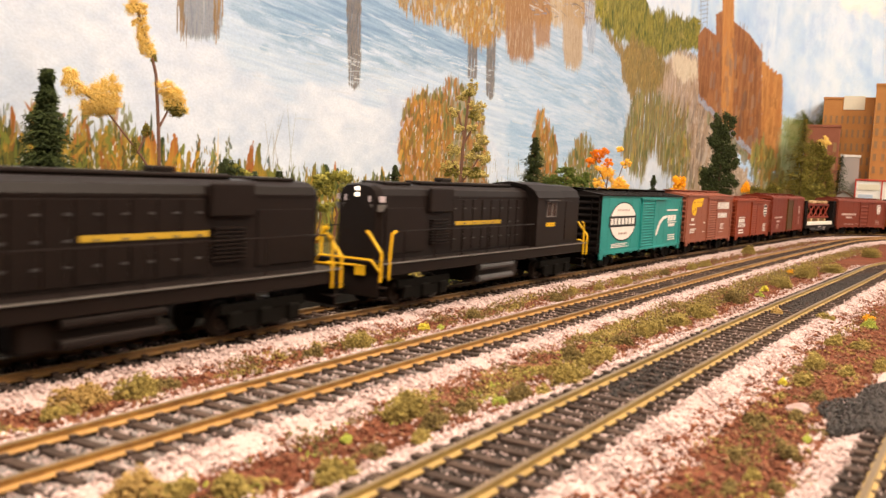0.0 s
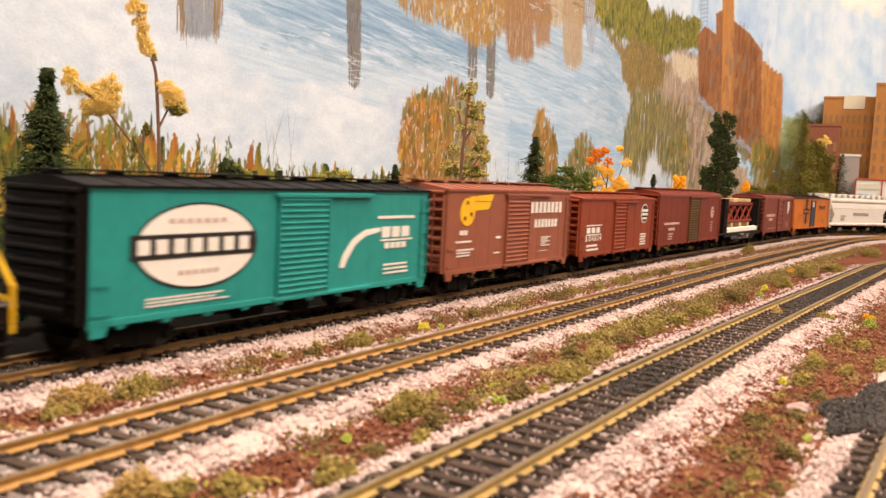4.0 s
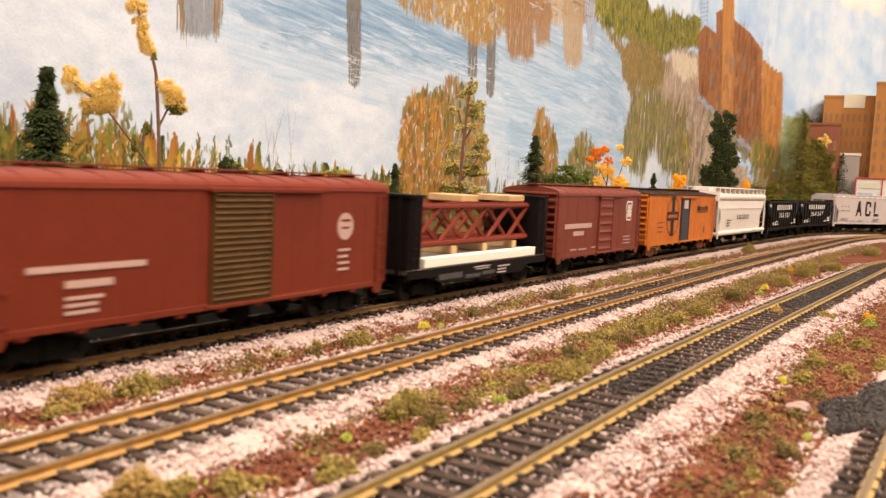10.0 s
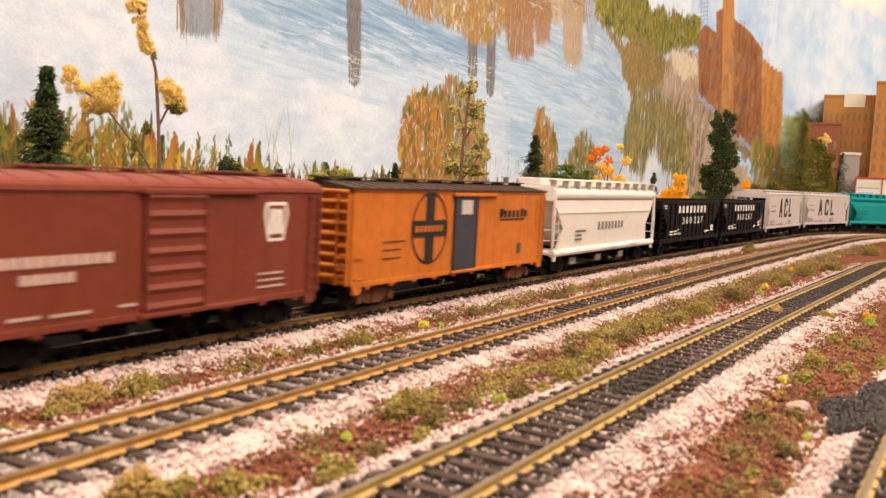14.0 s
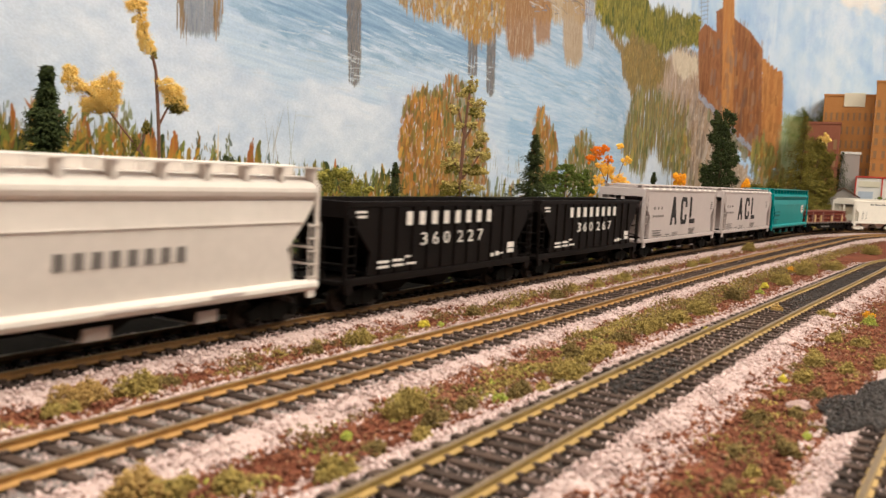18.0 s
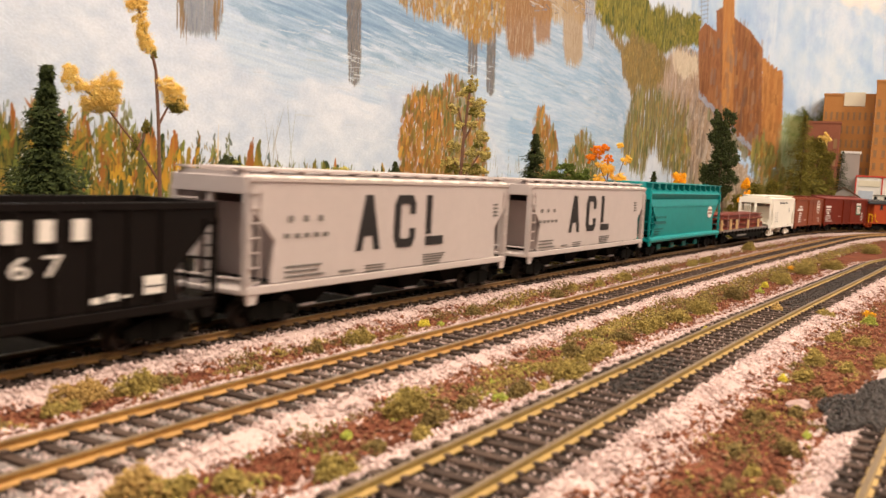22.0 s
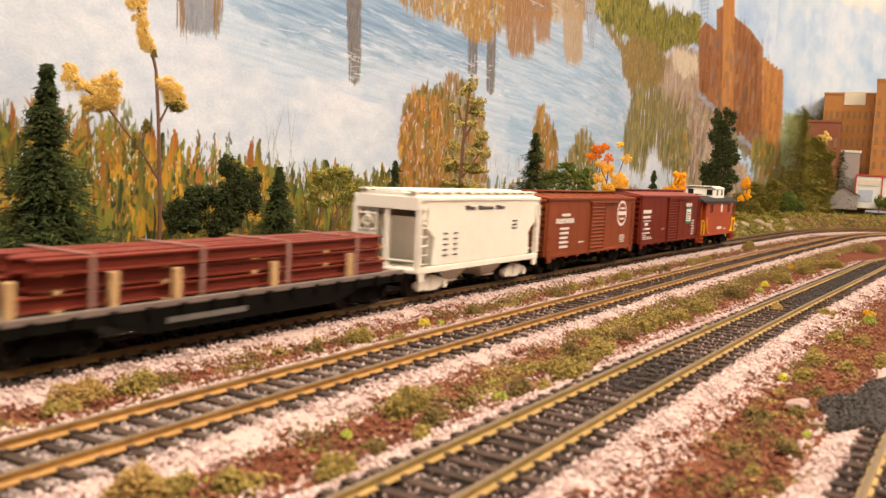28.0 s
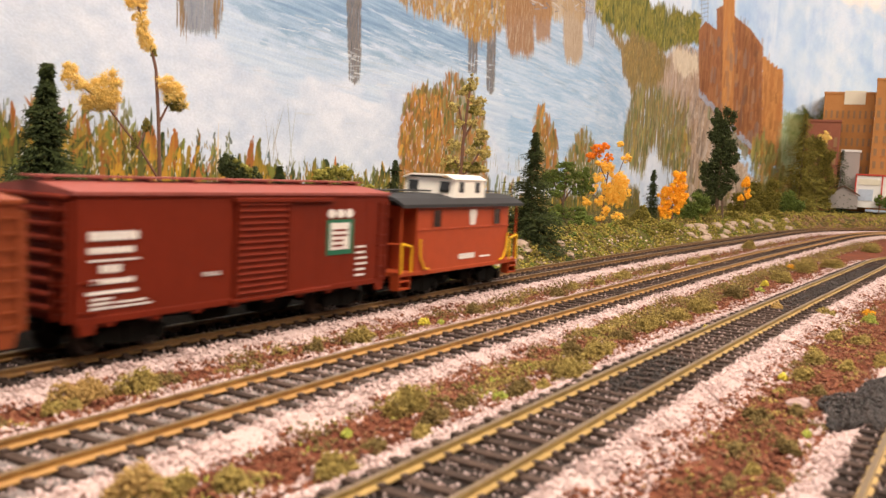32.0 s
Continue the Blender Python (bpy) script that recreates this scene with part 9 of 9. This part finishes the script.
def caboose():
    car = thing("caboose", "red caboose with a white cupola, black roof and yellow handrails", "caboose", "freight train")
    b, h, W = 42.5, 54.0, 16.6
    sh = Shape()
    sh.box(-b, b, -W, W, 12, 39.5, 0.4)
    part("body", sh, CABOOSE_RED, car)
    for y in (-1, 1):
        sh = Shape()
        sh.box(-b, b, y * (W - 0.1), y * (W + 0.3), 29.4, 30.2, 0.1)
        part("belt_rail", sh, CABOOSE_RED, car)
        for x in (-30, 26):
            w = new("window")
            w.parent = car
            sh = Shape()
            sh.box(x, x + 6.5, y * (W - 0.3), y * (W + 0.3), 30.6, 38)
            part("pane", sh, NIGHT_PANE, w, "dark window pane")
            sh = Shape()
            for q in ((x - 0.6, x, 30.2, 38.5), (x + 6.5, x + 7.1, 30.2, 38.5), (x, x + 6.5, 38, 38.5), (x, x + 6.5, 30.2, 30.7)):
                sh.box(q[0], q[1], y * (W - 0.1), y * (W + 0.45), q[2], q[3])
            part("window_frame", sh, CABOOSE_RED, w)
        for e in (-1, 1):
            sh = Shape()
            sh.wire([(e * (b - 2), y * (W + 0.9), 26), (e * (b - 2.6), y * (W + 0.9), 18), (e * (b - 6), y * (W + 0.9), 13.4), (e * (b - 9.5), y * (W + 0.9), 13)], 0.5)
            part("grab_rail", sh, YELLOW, car, "curved yellow grab rail")
            st = new("step_well")
            st.parent = car
            for z in (5.2, 8.4, 11.6):
                sh = Shape()
                sh.box(e * (h - 8), e * (h - 0.5), y * (W - 4.5), y * W, z, z + 0.6)
                part("step", sh, CABOOSE_RED, st)
            for x in (h - 8.4, h - 0.5):
                sh = Shape()
                sh.box(e * x, e * (x + 0.5), y * (W - 4.5), y * W, 5, 12.4)
                part("step_side", sh, CABOOSE_RED, st)
            sh = Shape()
            sh.wire([(e * (b + 3), y * W, 12), (e * (b + 3), y * W, 23), (e * (h - 1), y * W, 24.5), (e * (h - 1), y * W, 12)], 0.5)
            part("platform_rail", sh, YELLOW, car, "yellow platform rail")
            sh = Shape()
            sh.rod((e * (h - 1), y * (W - 1), 12), (e * (h - 1), y * (W - 1), 40), 0.6, 6)
            part("roof_post", sh, CABOOSE_RED, car)
    for e in (-1, 1):
        sh = Shape()
        sh.box(e * b, e * h, -W, W, 10.6, 12.4, 0.3)
        part("platform", sh, CABOOSE_RED, car)
        sh = Shape()
        sh.box(e * (b - 0.2), e * (b + 0.4), -4, 4, 12.4, 34)
        part("end_door", sh, MAROON, car)
        sh = Shape()
        for yy in (-9, -3, 3, 9):
            sh.rod((e * (h - 1), yy, 12), (e * (h - 1), yy, 24), 0.4, 5)
        sh.rod((e * (h - 1), -W, 24), (e * (h - 1), W, 24), 0.5, 5)
        part("end_railing", sh, CABOOSE_RED, car)
    sh = Shape()
    sh.box(-b, b, -W - 0.2, W + 0.2, 10.4, 12.4, 0.3)
    part("side_sill", sh, CABOOSE_RED, car)
    top = [(-W - 1.6, 39.2), (-W + 3, 41.6), (-6, 43.2), (6, 43.2), (W - 3, 41.6), (W + 1.6, 39.2), (W + 1.6, 40.6), (W - 3, 43), (6, 44.6), (-6, 44.6), (-W + 3, 43), (-W - 1.6, 40.6)]
    sh = Shape()
    sh.prism(top, -h - 1.5, h + 1.5, "x")
    part("roof", sh, ROOF_BLACK, car)
    for x0, x1 in ((-h, -10), (24, h)):
        sh = Shape()
        sh.box(x0, x1, -3, 3, 45.4, 46, 0.1)
        part("roof_walk", sh, ROOF_BLACK, car)
    cu = new("cupola")
    cu.parent = car
    c0, c1, cw = -8, 22, 13.4
    sh = Shape()
    sh.prism([(c0, 42), (c0 + 1, 51.6), (c1 - 1, 51.6), (c1, 42)], -cw, cw)
    part("cupola_shell", sh, CREAM, cu, "white cupola walls")
    sh = Shape()
    sh.prism([(-cw - 0.4, 51.0), (-cw + 4, 52.6), (cw - 4, 52.6), (cw + 0.4, 51.0), (cw + 0.4, 51.6), (cw - 4, 53.4), (-cw + 4, 53.4), (-cw - 0.4, 51.6)], c0 - 0.5, c1 + 0.5, "x")
    part("cupola_roof", sh, CREAM, cu)
    for y in (-1, 1):
        for x in (c0 + 5, c1 - 10):
            sh = Shape()
            sh.box(x, x + 4.6, y * (cw - 0.2), y * (cw + 0.12), 45.4, 50.2)
            part("cupola_window", sh, NIGHT_PANE, cu, "dark cupola window")
    for e, x in ((-1, c0), (1, c1)):
        for y in (-11, 6):
            sh = Shape()
            sh.prism([(y, 45.4), (y + 5, 45.4), (y + 5, 50.2), (y, 50.2)], x - e * 1.4, x + e * 0.1, "x")
            part("cupola_window", sh, NIGHT_PANE, cu, "dark cupola window")
    sh = Shape()
    sh.rod((36, 5, 44), (36, 5, 50), 0.9, 8)
    part("smoke_jack", sh, ROOF_BLACK, car)
    outline(car, [(2.5, 38), (8.5, 38), (9, 35.6), (7.8, 30.8), (3.2, 30.8), (2, 35.6)], WHITE_INK, -W - 0.1, label="white keystone emblem")
    bars(car, blocks(-6, 15.4, 15, 2.4, 6, 0.15) + [(14, 15.2, 10, 0.8)], WHITE_INK, -W - 0.1, label="white print blocks")
    underframe(car, 85, SOOT, 10.6)
    couplers(car, h, 9)
    for x in (-30, 30):
        truck_into(car, x, SOOT, 4.8, 9.5)
    return car


NIGHT_PANE = mat("dark_window_pane", (0.02, 0.018, 0.017), 0.12, var=0.2)
ROOF_BLACK = paint("grey_black_roof", (0.035, 0.033, 0.034), 0.6)
enrol(caboose(), 3628, 3736)


# how far the train has gone, in millimetres, at every half second
GONE = (-6.6, 40.2, 87.9, 136.2, 184.6, 232.8, 280.0, 324.6, 367.5, 410.1, 453.5, 498.5, 544.7, 590.7, 634.6, 675.8, 716.0,
        757.0, 799.7, 843.5, 887.5, 931.9, 976.3, 1018.6, 1059.3, 1101.3, 1145.6, 1191.1, 1237.7, 1284.8, 1332.0, 1379.2, 1426.5, 1474.1,
        1522.1, 1570.8, 1619.6, 1668.2, 1717.4, 1766.7, 1814.2, 1861.1, 1910.4, 1962.6, 2016.8, 2072.8, 2130.3, 2188.0, 2245.2, 2302.0, 2360.1,
        2419.1, 2478.1, 2536.8, 2595.5, 2654.3, 2712.9, 2770.4, 2826.9, 2882.9, 2937.9, 2994.6, 3051.9, 3109.2, 3167.1)


def car_pose(s, half):
    a, b = Vector(MAIN.at(s - half)), Vector(MAIN.at(s + half))
    m, d = (a + b) / 2, b - a
    return pose(m.x * MM, m.y * MM, 0, 0, 0, math.degrees(math.atan2(d.y, d.x)))


def motions():
    for car, middle, half in CARS:
        walk(car, [(t, car_pose(middle - gone, half)) for t, gone in zip(np.arange(0, 32.1, 0.5), GONE)])


motions()
